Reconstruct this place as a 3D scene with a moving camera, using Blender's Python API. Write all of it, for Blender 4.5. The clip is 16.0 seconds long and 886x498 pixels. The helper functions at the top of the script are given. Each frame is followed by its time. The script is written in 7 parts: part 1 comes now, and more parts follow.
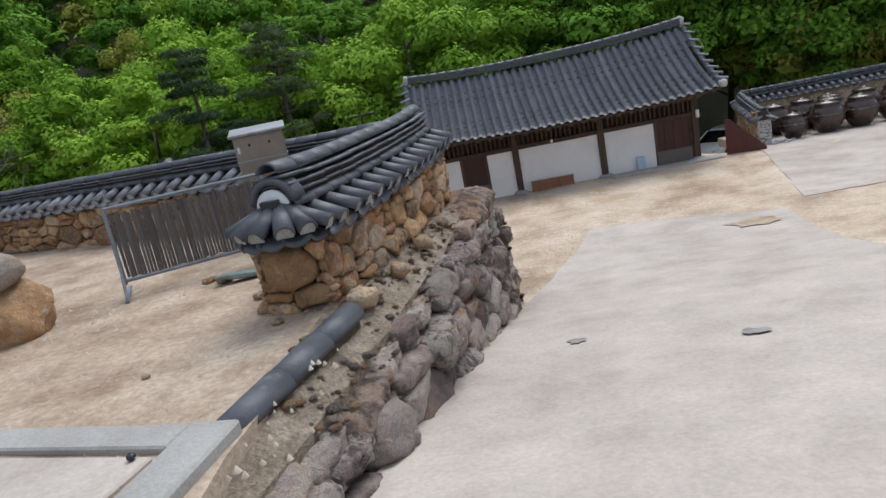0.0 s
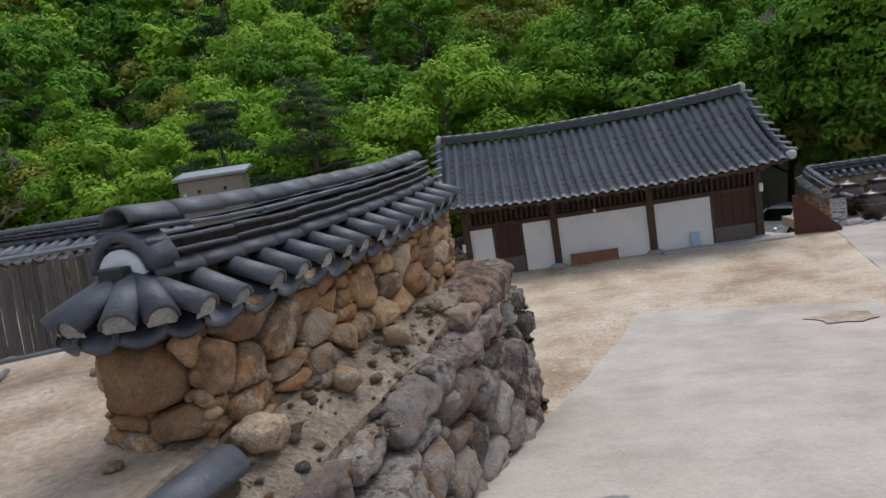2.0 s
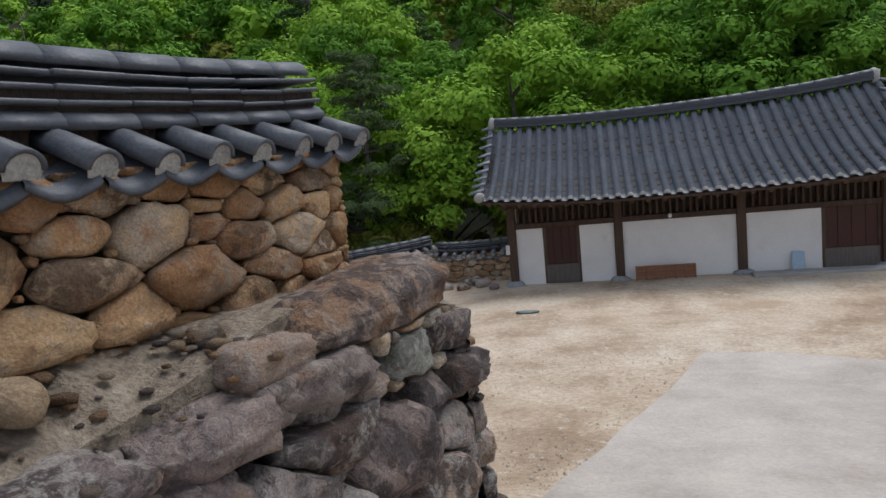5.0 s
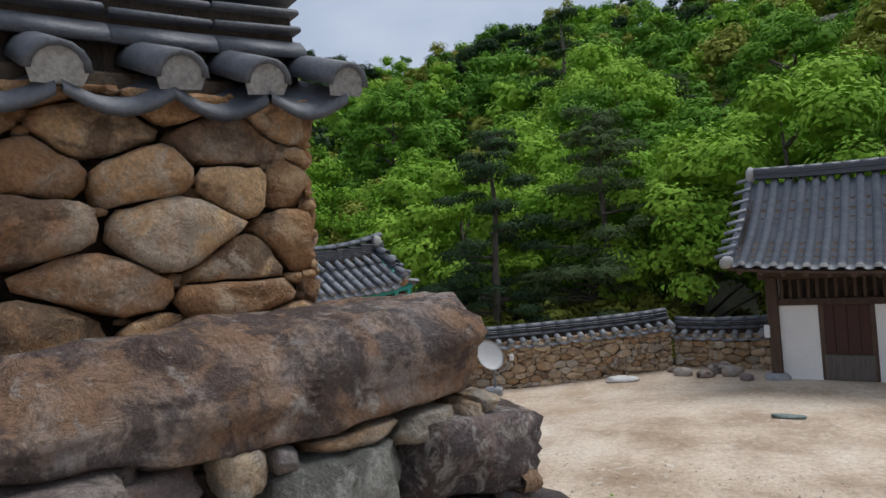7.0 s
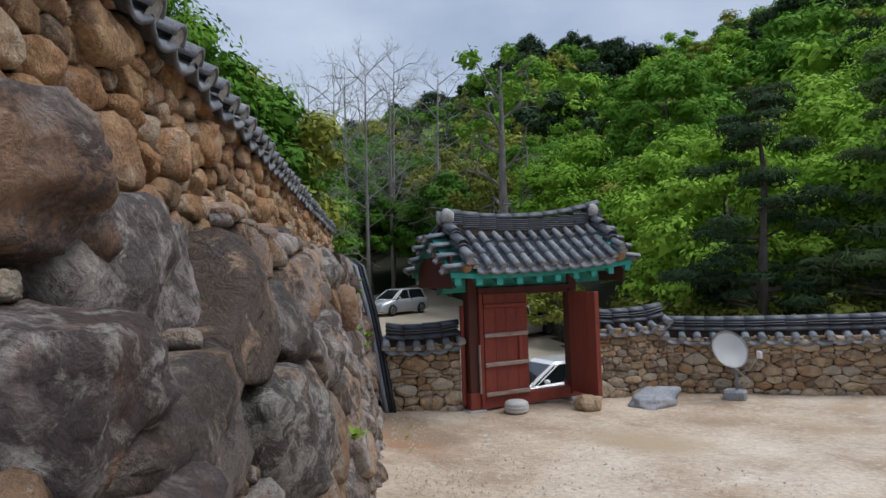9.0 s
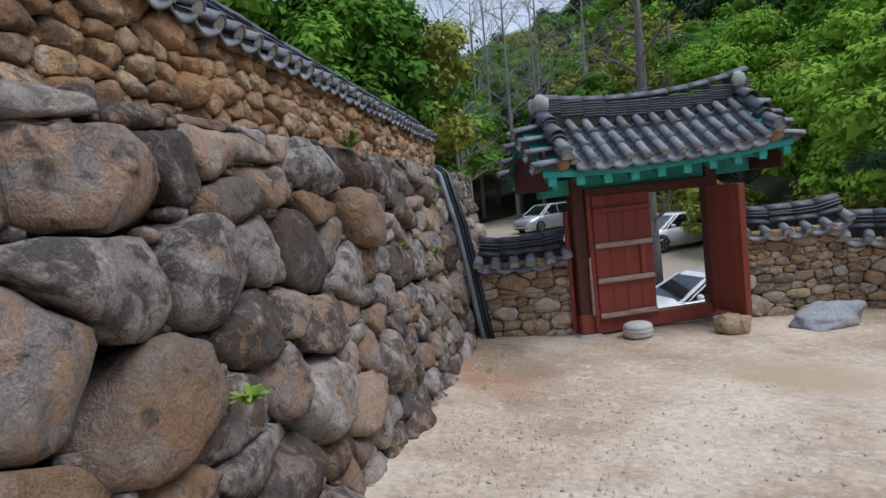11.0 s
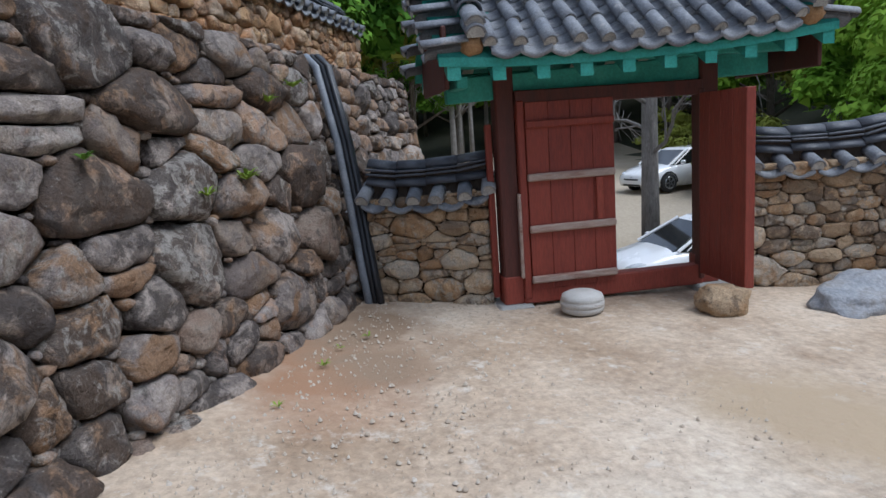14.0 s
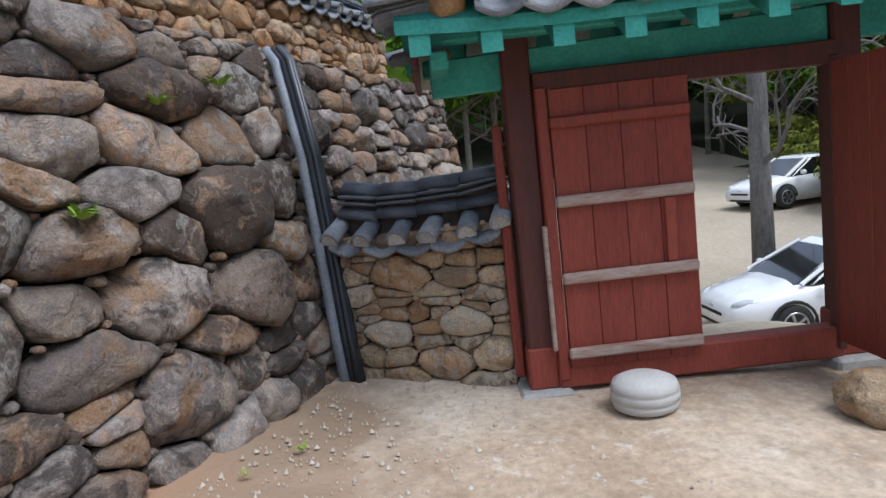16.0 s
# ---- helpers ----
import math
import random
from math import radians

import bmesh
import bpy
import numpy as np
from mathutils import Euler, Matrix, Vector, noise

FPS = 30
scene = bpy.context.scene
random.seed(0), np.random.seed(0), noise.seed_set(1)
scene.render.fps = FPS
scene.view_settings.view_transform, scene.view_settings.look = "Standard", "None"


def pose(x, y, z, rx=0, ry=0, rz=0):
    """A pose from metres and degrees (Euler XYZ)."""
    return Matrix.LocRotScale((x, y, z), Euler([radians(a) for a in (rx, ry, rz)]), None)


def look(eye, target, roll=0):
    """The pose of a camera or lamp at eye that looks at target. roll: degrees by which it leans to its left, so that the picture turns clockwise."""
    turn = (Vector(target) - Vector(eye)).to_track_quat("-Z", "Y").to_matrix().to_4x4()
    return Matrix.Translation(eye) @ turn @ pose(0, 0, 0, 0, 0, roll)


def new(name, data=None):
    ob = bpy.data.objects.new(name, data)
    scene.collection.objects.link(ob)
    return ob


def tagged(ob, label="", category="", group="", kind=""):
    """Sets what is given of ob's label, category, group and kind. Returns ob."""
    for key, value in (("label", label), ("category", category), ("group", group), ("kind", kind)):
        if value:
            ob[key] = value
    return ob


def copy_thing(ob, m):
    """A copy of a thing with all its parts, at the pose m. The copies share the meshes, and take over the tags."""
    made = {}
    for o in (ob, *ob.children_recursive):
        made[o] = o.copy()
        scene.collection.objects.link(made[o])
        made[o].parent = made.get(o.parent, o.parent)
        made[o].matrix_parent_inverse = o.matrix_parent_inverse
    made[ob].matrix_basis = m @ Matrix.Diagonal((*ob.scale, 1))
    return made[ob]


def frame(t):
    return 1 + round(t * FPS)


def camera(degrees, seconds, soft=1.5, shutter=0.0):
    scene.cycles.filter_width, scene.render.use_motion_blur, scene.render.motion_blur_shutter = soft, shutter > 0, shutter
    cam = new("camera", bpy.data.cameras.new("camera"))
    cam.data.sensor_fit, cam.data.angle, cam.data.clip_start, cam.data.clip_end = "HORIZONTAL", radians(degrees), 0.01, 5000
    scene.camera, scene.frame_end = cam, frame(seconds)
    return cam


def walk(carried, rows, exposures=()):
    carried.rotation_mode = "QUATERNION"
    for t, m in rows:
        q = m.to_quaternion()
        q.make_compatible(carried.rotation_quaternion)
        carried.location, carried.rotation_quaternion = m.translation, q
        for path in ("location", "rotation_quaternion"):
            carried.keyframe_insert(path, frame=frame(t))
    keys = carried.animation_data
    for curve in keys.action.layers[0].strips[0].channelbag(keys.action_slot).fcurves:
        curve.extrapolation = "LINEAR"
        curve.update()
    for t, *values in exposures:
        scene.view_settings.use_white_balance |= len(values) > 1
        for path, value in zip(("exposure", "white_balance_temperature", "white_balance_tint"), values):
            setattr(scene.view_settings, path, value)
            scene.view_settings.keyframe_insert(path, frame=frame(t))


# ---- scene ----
cam = camera(69.3, 16.0)
METRES, EYE, TILT, LEAN, TURN = 16.0, 1.5, -14.75, 11.0, 0.0
ROWS = [
    (0.0, 0.0, 0.0, 0.0, 0.0, 0.0, 0.0),
    (0.5, 0.005, 0.0286, 0.003, 2.72, 0.37, 0.09),
    (1.0, 0.0126, 0.0567, 0.0082, 3.88, 1.37, -1.74),
    (1.5, 0.0171, 0.0872, 0.0111, 3.63, 4.76, -3.45),
    (2.0, 0.0248, 0.1194, 0.0139, 3.56, 5.84, -3.13),
    (2.5, 0.0308, 0.1551, 0.018, 2.25, 5.33, -3.22),
    (3.0, 0.0401, 0.1868, 0.0216, 2.2, 5.18, -2.97),
    (5.5, 0.0938, 0.3275, 0.0363, 15.14, 5.42, -9.73),
    (6.0, 0.0978, 0.3611, 0.0393, 19.35, 6.36, -10.56),
    (6.5, 0.102, 0.3956, 0.0405, 23.48, 8.38, -11.42),
    (7.0, 0.102, 0.4271, 0.0449, 33.75, 7.28, -13.45),
    (7.5, 0.107, 0.4574, 0.0468, 40.14, 5.73, -15.38),
    (8.0, 0.1082, 0.4865, 0.0478, 49.1, 3.66, -15.86),
    (8.5, 0.1087, 0.5132, 0.0478, 54.4, 2.38, -16.47),
    (11.0, 0.0466, 0.6431, 0.0457, 73.52, -10.84, -11.22),
    (11.5, 0.0255, 0.6675, 0.0412, 72.35, -13.88, -11.83),
    (12.0, 0.0061, 0.6876, 0.0391, 78.97, -17.77, -10.27),
    (12.5, -0.0185, 0.712, 0.0386, 81.41, -18.88, -9.72),
    (13.0, -0.0388, 0.7381, 0.0375, 79.87, -18.23, -9.9),
    (13.5, -0.0636, 0.76, 0.0354, 75.94, -17.32, -11.94),
    (14.0, -0.0867, 0.7817, 0.0304, 75.5, -17.26, -12.76),
    (14.5, -0.107, 0.7986, 0.0279, 77.89, -17.26, -11.95),
    (15.0, -0.1312, 0.8183, 0.0263, 81.69, -17.82, -11.34),
    (15.5, -0.1582, 0.8351, 0.0223, 83.76, -17.56, -10.27),
    (16.0, -0.1897, 0.8569, 0.0196, 83.94, -17.01, -9.27),
]
walk(cam, [(t, pose(0, 0, EYE, TILT, LEAN, TURN) @ pose(METRES * x, METRES * y, METRES * z, 90 + pitch, roll, yaw)) for t, x, y, z, yaw, pitch, roll in ROWS],
     [(0.0, 0.25, 6120, 10), (0.5, 0.35, 6120, 10), (1.0, 0.25, 6080, 10), (1.5, -0.2, 6080, 11), (2.0, 0.0, 6120, 11), (2.5, 0.26, 6120, 11), (3.0, 0.46, 6200, 11), (5.5, 0.0, 6100, 10), (6.5, 0.0, 6150, 10),
      (7.5, 0.22, 6050, 10), (8.0, 0.2, 6000, 10), (8.5, 0.1, 5950, 10), (11.0, 0.18, 5700, 10), (11.5, 0.4, 5560, 10), (12.0, 0.55, 5600, 10), (12.5, 0.6, 5500, 10), (13.0, 0.32, 5500, 10), (13.5, 0.1, 5480, 10), (14.0, 0.28, 5550, 10), (14.5, 0.6, 5600, 10), (15.0, 0.47, 5600, 10), (15.5, 0.8, 5620, 10), (16.0, 0.66, 5650, 10)])

# ---------------------------------------------------------------- light
def build_world():
    w = bpy.data.worlds.new("overcast_sky")
    scene.world = w
    w.use_nodes = True
    nt = w.node_tree
    nt.nodes.clear()
    out = nt.nodes.new("ShaderNodeOutputWorld")
    bg = nt.nodes.new("ShaderNodeBackground")
    sky = nt.nodes.new("ShaderNodeTexSky")
    sky.sky_type = "NISHITA"
    sky.sun_disc = False
    sky.sun_elevation, sky.sun_rotation = radians(61), radians(34)
    sky.air_density, sky.dust_density = 1.2, 3.0
    co = nt.nodes.new("ShaderNodeTexCoord")
    mp = nt.nodes.new("ShaderNodeMapping")
    mp.inputs["Scale"].default_value = (1.0, 1.0, 2.6)
    no = nt.nodes.new("ShaderNodeTexNoise")
    no.inputs["Scale"].default_value = 2.2
    no.inputs["Detail"].default_value = 6
    ra = nt.nodes.new("ShaderNodeValToRGB")
    ra.color_ramp.elements[0].position, ra.color_ramp.elements[0].color = 0.3, (4.6, 5.3, 6.6, 1)
    ra.color_ramp.elements[1].position, ra.color_ramp.elements[1].color = 0.7, (8.6, 9.1, 9.9, 1)
    mx = nt.nodes.new("ShaderNodeMixRGB")
    mx.inputs["Fac"].default_value = 0.85
    nt.links.new(co.outputs["Generated"], mp.inputs["Vector"])
    nt.links.new(mp.outputs["Vector"], no.inputs["Vector"])
    nt.links.new(no.outputs["Fac"], ra.inputs["Fac"])
    nt.links.new(sky.outputs["Color"], mx.inputs["Color1"])
    nt.links.new(ra.outputs["Color"], mx.inputs["Color2"])
    nt.links.new(mx.outputs["Color"], bg.inputs["Color"])
    bg.inputs["Strength"].default_value = 0.082
    nt.links.new(bg.outputs["Background"], out.inputs["Surface"])


build_world()
sun_data = bpy.data.lights.new("sun", "SUN")
sun_data.energy, sun_data.angle, sun_data.color = 2.3, radians(38), (1.0, 0.96, 0.9)
sun = new("sun", sun_data)
sun.matrix_world = look((12, 18, 40), (0, 0, 0))


# ---------------------------------------------------------------- materials
def mat(name, cols, scale=3.0, rough=0.8, bump=0.3, fine=45.0, vary=0.0, island=False, metal=0.0, speck=0.35, stain=None, stretch=(1, 1, 1), coat=0.0, bumpdist=0.02, stainpos=0.56, patches=None, blots=()):
    """Procedural surface: a broad mottling of the colours, fine grain, stains, and a shift from piece to piece."""
    m = bpy.data.materials.new(name)
    m.use_nodes = True
    nt = m.node_tree
    N, K = nt.nodes, nt.links
    bsdf = N["Principled BSDF"]
    co = N.new("ShaderNodeTexCoord")
    info = N.new("ShaderNodeObjectInfo")
    geo = N.new("ShaderNodeNewGeometry")
    rnd = geo.outputs["Random Per Island"] if island else info.outputs["Random"]
    mul = N.new("ShaderNodeMath")
    mul.operation = "MULTIPLY"
    mul.inputs[1].default_value = 61.0 if vary else 0.0
    K.new(rnd, mul.inputs[0])
    add = N.new("ShaderNodeVectorMath")
    add.operation = "ADD"
    K.new(co.outputs["Object"], add.inputs[0])
    K.new(mul.outputs[0], add.inputs[1])
    mp = N.new("ShaderNodeMapping")
    mp.inputs["Scale"].default_value = stretch
    K.new(add.outputs[0], mp.inputs["Vector"])

    def noi(s, detail=5.0, r=0.6):
        n = N.new("ShaderNodeTexNoise")
        n.inputs["Scale"].default_value = s
        n.inputs["Detail"].default_value = detail
        n.inputs["Roughness"].default_value = r
        K.new(mp.outputs[0], n.inputs["Vector"])
        return n.outputs["Fac"]

    def ramp(src, cs, lo=0.28, hi=0.72):
        r = N.new("ShaderNodeValToRGB")
        e = r.color_ramp.elements
        while len(e) < len(cs):
            e.new(0.5)
        for i, c in enumerate(cs):
            e[i].position = lo + (hi - lo) * i / max(1, len(cs) - 1)
            e[i].color = (*c, 1)
        K.new(src, r.inputs["Fac"])
        return r.outputs["Color"]

    def mix(kind, fac, a, b):
        x = N.new("ShaderNodeMixRGB")
        x.blend_type = kind
        if hasattr(fac, "links"):
            K.new(fac, x.inputs["Fac"])
        else:
            x.inputs["Fac"].default_value = fac
        K.new(a, x.inputs["Color1"])
        if hasattr(b, "links"):
            K.new(b, x.inputs["Color2"])
        else:
            x.inputs["Color2"].default_value = (*b, 1)
        return x.outputs["Color"]

    broad = noi(scale)
    col = ramp(broad, cols)
    if vary:
        col = mix("MIX", vary, col, ramp(rnd, cols[::-1] if len(cols) < 3 else cols, 0.0, 1.0))
    grain = noi(fine, 6.0, 0.7)
    if speck:
        g = ramp(grain, [(1 - speck,) * 3, (1 + speck * 0.6,) * 3], 0.3, 0.7)
        col = mix("MULTIPLY", 1.0, col, g)
    if patches:
        pn = noi(scale * 1.15 + 0.4, 9.0, 0.66)
        pc = ramp(pn, patches, 0.36, 0.64)
        col = mix("OVERLAY", 0.9, col, pc)
    if stain:
        sn = noi(scale * 0.55 + 0.13, 7.0, 0.65)
        sr = N.new("ShaderNodeValToRGB")
        sr.color_ramp.elements[0].position, sr.color_ramp.elements[1].position = stainpos, stainpos + 0.12
        K.new(sn, sr.inputs["Fac"])
        col = mix("MIX", sr.outputs["Color"], col, stain)
    for bc, bs, bp in blots:
        bn = noi(bs, 8.0, 0.68)
        br = N.new("ShaderNodeValToRGB")
        br.color_ramp.elements[0].position, br.color_ramp.elements[1].position = bp, bp + 0.14
        br.color_ramp.elements[1].color = (0.85, 0.85, 0.85, 1)
        K.new(bn, br.inputs["Fac"])
        col = mix("MIX", br.outputs["Color"], col, bc)
    K.new(col, bsdf.inputs["Base Color"])
    rr = N.new("ShaderNodeMapRange")
    rr.inputs["To Min"].default_value, rr.inputs["To Max"].default_value = max(0.02, rough - 0.12), min(1, rough + 0.12)
    K.new(broad, rr.inputs["Value"])
    K.new(rr.outputs[0], bsdf.inputs["Roughness"])
    bsdf.inputs["Metallic"].default_value = metal
    bsdf.inputs["Coat Weight"].default_value = coat
    if bump:
        sm = N.new("ShaderNodeMath")
        sm.operation = "ADD"
        K.new(grain, sm.inputs[0])
        K.new(noi(fine * 0.25, 4.0), sm.inputs[1])
        b = N.new("ShaderNodeBump")
        b.inputs["Strength"].default_value = bump
        b.inputs["Distance"].default_value = bumpdist
        K.new(sm.outputs[0], b.inputs["Height"])
        K.new(b.outputs[0], bsdf.inputs["Normal"])
    return m


def leaf_mat(name, cols, scale=0.35):
    """Leaves that let some light through; the green shifts from tree to tree and clump to clump."""
    m = bpy.data.materials.new(name)
    m.use_nodes = True
    nt = m.node_tree
    N, K = nt.nodes, nt.links
    bsdf = N["Principled BSDF"]
    info = N.new("ShaderNodeObjectInfo")
    geo = N.new("ShaderNodeNewGeometry")
    co = N.new("ShaderNodeTexCoord")
    n = N.new("ShaderNodeTexNoise")
    n.inputs["Scale"].default_value = scale
    n.inputs["Detail"].default_value = 3
    K.new(co.outputs["Object"], n.inputs["Vector"])
    s = N.new("ShaderNodeMath")
    s.operation = "MULTIPLY_ADD"
    s.inputs[1].default_value = 0.16
    K.new(geo.outputs["Random Per Island"], s.inputs[0])
    K.new(n.outputs["Fac"], s.inputs[2])
    s2 = N.new("ShaderNodeMath")
    s2.operation = "MULTIPLY_ADD"
    s2.inputs[1].default_value = 0.80
    K.new(info.outputs["Random"], s2.inputs[0])
    K.new(s.outputs[0], s2.inputs[2])
    r = N.new("ShaderNodeValToRGB")
    e = r.color_ramp.elements
    while len(e) < len(cols):
        e.new(0.5)
    for i, c in enumerate(cols):
        e[i].position, e[i].color = 0.40 + 0.84 * i / (len(cols) - 1), (*c, 1)
    K.new(s2.outputs[0], r.inputs["Fac"])
    K.new(r.outputs["Color"], bsdf.inputs["Base Color"])
    bsdf.inputs["Roughness"].default_value = 0.85
    bsdf.inputs["Specular IOR Level"].default_value = 0.12
    tr = N.new("ShaderNodeBsdfTranslucent")
    K.new(r.outputs["Color"], tr.inputs["Color"])
    mx = N.new("ShaderNodeMixShader")
    mx.inputs[0].default_value = 0.08
    K.new(bsdf.outputs[0], mx.inputs[1])
    K.new(tr.outputs[0], mx.inputs[2])
    K.new(mx.outputs[0], N["Material Output"].inputs["Surface"])
    return m


def stone_mat(name, cols, rust, dark, pale, rustiness=0.5, darkness=0.5, lichen=0.5, island=False):
    """Weathered stone: each has its own ground colour, its own share of rust, black crust and pale lichen."""
    m = bpy.data.materials.new(name)
    m.use_nodes = True
    nt = m.node_tree
    N, K = nt.nodes, nt.links
    bsdf = N["Principled BSDF"]
    co = N.new("ShaderNodeTexCoord")
    rnd = N.new("ShaderNodeNewGeometry").outputs["Random Per Island"] if island else N.new("ShaderNodeObjectInfo").outputs["Random"]
    wn = N.new("ShaderNodeTexWhiteNoise")
    wn.noise_dimensions = "1D"
    K.new(rnd, wn.inputs["W"])
    sep = N.new("ShaderNodeSeparateColor")
    K.new(wn.outputs["Color"], sep.inputs[0])

    def math_node(op, a, b, c=None):
        x = N.new("ShaderNodeMath")
        x.operation = op
        for i, q in enumerate((a, b, c)):
            if q is None:
                continue
            if hasattr(q, "links"):
                K.new(q, x.inputs[i])
            else:
                x.inputs[i].default_value = q
        return x.outputs[0]

    shift = N.new("ShaderNodeVectorMath")
    shift.operation = "ADD"
    K.new(co.outputs["Object"], shift.inputs[0])
    K.new(math_node("MULTIPLY", rnd, 57.0), shift.inputs[1])

    def noi(scale, detail=6.0, rough=0.6, warp=0.0):
        n = N.new("ShaderNodeTexNoise")
        n.inputs["Scale"].default_value, n.inputs["Detail"].default_value = scale, detail
        n.inputs["Roughness"].default_value, n.inputs["Distortion"].default_value = rough, warp
        K.new(shift.outputs[0], n.inputs["Vector"])
        return n.outputs["Fac"]

    def step(v, lo, hi):
        r = N.new("ShaderNodeMapRange")
        r.interpolation_type = "SMOOTHSTEP"
        r.inputs["From Min"].default_value, r.inputs["From Max"].default_value = lo, hi
        K.new(v, r.inputs["Value"])
        return r.outputs[0]

    def mix(kind, fac, a, b):
        x = N.new("ShaderNodeMixRGB")
        x.blend_type = kind
        for i, q in ((0, fac), (1, a), (2, b)):
            if hasattr(q, "links"):
                K.new(q, x.inputs[i])
            else:
                x.inputs[i].default_value = q if i == 0 else (*q, 1)
        return x.outputs[0]

    ramp = N.new("ShaderNodeValToRGB")
    e = ramp.color_ramp.elements
    while len(e) < len(cols):
        e.new(0.5)
    for i, c in enumerate(cols):
        e[i].position, e[i].color = i / (len(cols) - 1), (*c, 1)
    broad = noi(5.0, 5.0, 0.6, 0.4)
    K.new(math_node("MULTIPLY_ADD", math_node("SUBTRACT", broad, 0.5), 0.9, rnd), ramp.inputs["Fac"])
    col = ramp.outputs["Color"]
    r1, r2, r3 = sep.outputs[0], sep.outputs[1], sep.outputs[2]
    val = math_node("MULTIPLY_ADD", r3, 0.5, 0.75)
    x = N.new("ShaderNodeCombineColor")
    for i in range(3):
        K.new(val, x.inputs[i])
    col = mix("MULTIPLY", 1.0, col, x.outputs[0])

    def share(noise_out, r, amount):
        return math_node("ADD", noise_out, math_node("MULTIPLY_ADD", r, 0.30, 0.30 * (amount - 1.0)))

    col = mix("MIX", math_node("MULTIPLY", step(share(noi(3.6, 6.0, 0.62, 0.8), r1, rustiness), 0.47, 0.63), 0.85), col, rust)
    col = mix("MIX", math_node("MULTIPLY", step(share(noi(6.5, 8.0, 0.68, 0.5), r2, darkness), 0.47, 0.60), 0.80), col, dark)
    col = mix("MIX", math_node("MULTIPLY", step(share(noi(11.0, 8.0, 0.7, 0.6), r3, lichen), 0.52, 0.64), 0.75), col, pale)
    spots = noi(42.0, 3.0, 0.5)
    col = mix("MIX", math_node("MULTIPLY", step(spots, 0.68, 0.75), 0.45), col, pale)
    grain = noi(85.0, 5.0, 0.7)
    g = N.new("ShaderNodeValToRGB")
    g.color_ramp.elements[0].position, g.color_ramp.elements[0].color = 0.3, (0.62, 0.62, 0.62, 1)
    g.color_ramp.elements[1].position, g.color_ramp.elements[1].color = 0.7, (1.22, 1.22, 1.22, 1)
    K.new(grain, g.inputs["Fac"])
    col = mix("MULTIPLY", 1.0, col, g.outputs["Color"])
    K.new(col, bsdf.inputs["Base Color"])
    bsdf.inputs["Roughness"].default_value = 0.88
    bsdf.inputs["Specular IOR Level"].default_value = 0.3
    height = math_node("ADD", math_node("MULTIPLY", noi(13.0, 8.0, 0.66, 0.5), 1.0), math_node("MULTIPLY", grain, 0.16))
    b = N.new("ShaderNodeBump")
    b.inputs["Strength"].default_value, b.inputs["Distance"].default_value = 1.0, 0.065
    K.new(height, b.inputs["Height"])
    K.new(b.outputs[0], bsdf.inputs["Normal"])
    return m


UP = ([(0.410, 0.244, 0.127), (0.593, 0.371, 0.196), (0.479, 0.254, 0.127), (0.502, 0.403, 0.304), (0.661, 0.435, 0.235), (0.388, 0.212, 0.113), (0.616, 0.456, 0.304)], (0.43, 0.225, 0.10), (0.17, 0.115, 0.078), (0.60, 0.50, 0.38), 0.40, 0.28, 0.20)
RET = ([(0.231, 0.188, 0.168), (0.389, 0.312, 0.249), (0.425, 0.276, 0.180), (0.291, 0.253, 0.238), (0.474, 0.406, 0.354), (0.206, 0.176, 0.163), (0.401, 0.324, 0.261), (0.340, 0.247, 0.192)], (0.31, 0.185, 0.10), (0.060, 0.050, 0.046), (0.43, 0.40, 0.36), 0.34, 0.50, 0.28)
LEDGE = ([(0.224, 0.177, 0.168), (0.342, 0.266, 0.234), (0.389, 0.283, 0.210), (0.342, 0.295, 0.276), (0.472, 0.401, 0.348), (0.260, 0.201, 0.186)], (0.30, 0.17, 0.095), (0.07, 0.055, 0.055), (0.46, 0.42, 0.375), 0.16, 0.36, 0.40)
GATE = ([(0.459, 0.329, 0.207), (0.599, 0.442, 0.283), (0.510, 0.336, 0.188), (0.510, 0.455, 0.376), (0.663, 0.518, 0.351), (0.408, 0.297, 0.201)], (0.42, 0.25, 0.125), (0.17, 0.125, 0.09), (0.53, 0.48, 0.40), 0.32, 0.28, 0.26)
M_STONE_UP, M_STONE_RET, M_STONE_LEDGE, M_STONE_GATE = stone_mat("tan_fieldstone", *UP), stone_mat("weathered_boulder", *RET), stone_mat("purplish_boulder", *LEDGE), stone_mat("ochre_fieldstone", *GATE)
M_STONE_LOOSE = {"tan_fieldstone": stone_mat("small_tan_stone", *UP, True), "weathered_boulder": stone_mat("small_weathered_stone", *RET, True), "purplish_boulder": stone_mat("small_purplish_stone", *LEDGE, True), "ochre_fieldstone": stone_mat("small_ochre_stone", *GATE, True)}
M_SAND = mat("sandy_ground", [(0.385, 0.29, 0.2), (0.50, 0.41, 0.315), (0.57, 0.495, 0.405)], 0.45, 0.95, 0.6, 16, speck=0.32, stain=(0.40, 0.29, 0.19), stainpos=0.58, patches=[(0.36, 0.32, 0.28), (0.5, 0.48, 0.46), (0.60, 0.59, 0.58)], blots=(((0.62, 0.56, 0.48), 5.5, 0.57), ((0.30, 0.225, 0.155), 9.0, 0.62), ((0.62, 0.57, 0.50), 17.0, 0.60)))
M_TERRACE = mat("terrace_earth", [(0.31, 0.235, 0.17), (0.43, 0.345, 0.265), (0.50, 0.43, 0.35)], 0.9, 0.95, 0.7, 18, speck=0.34, patches=[(0.32, 0.28, 0.25), (0.5, 0.48, 0.46), (0.60, 0.59, 0.58)])
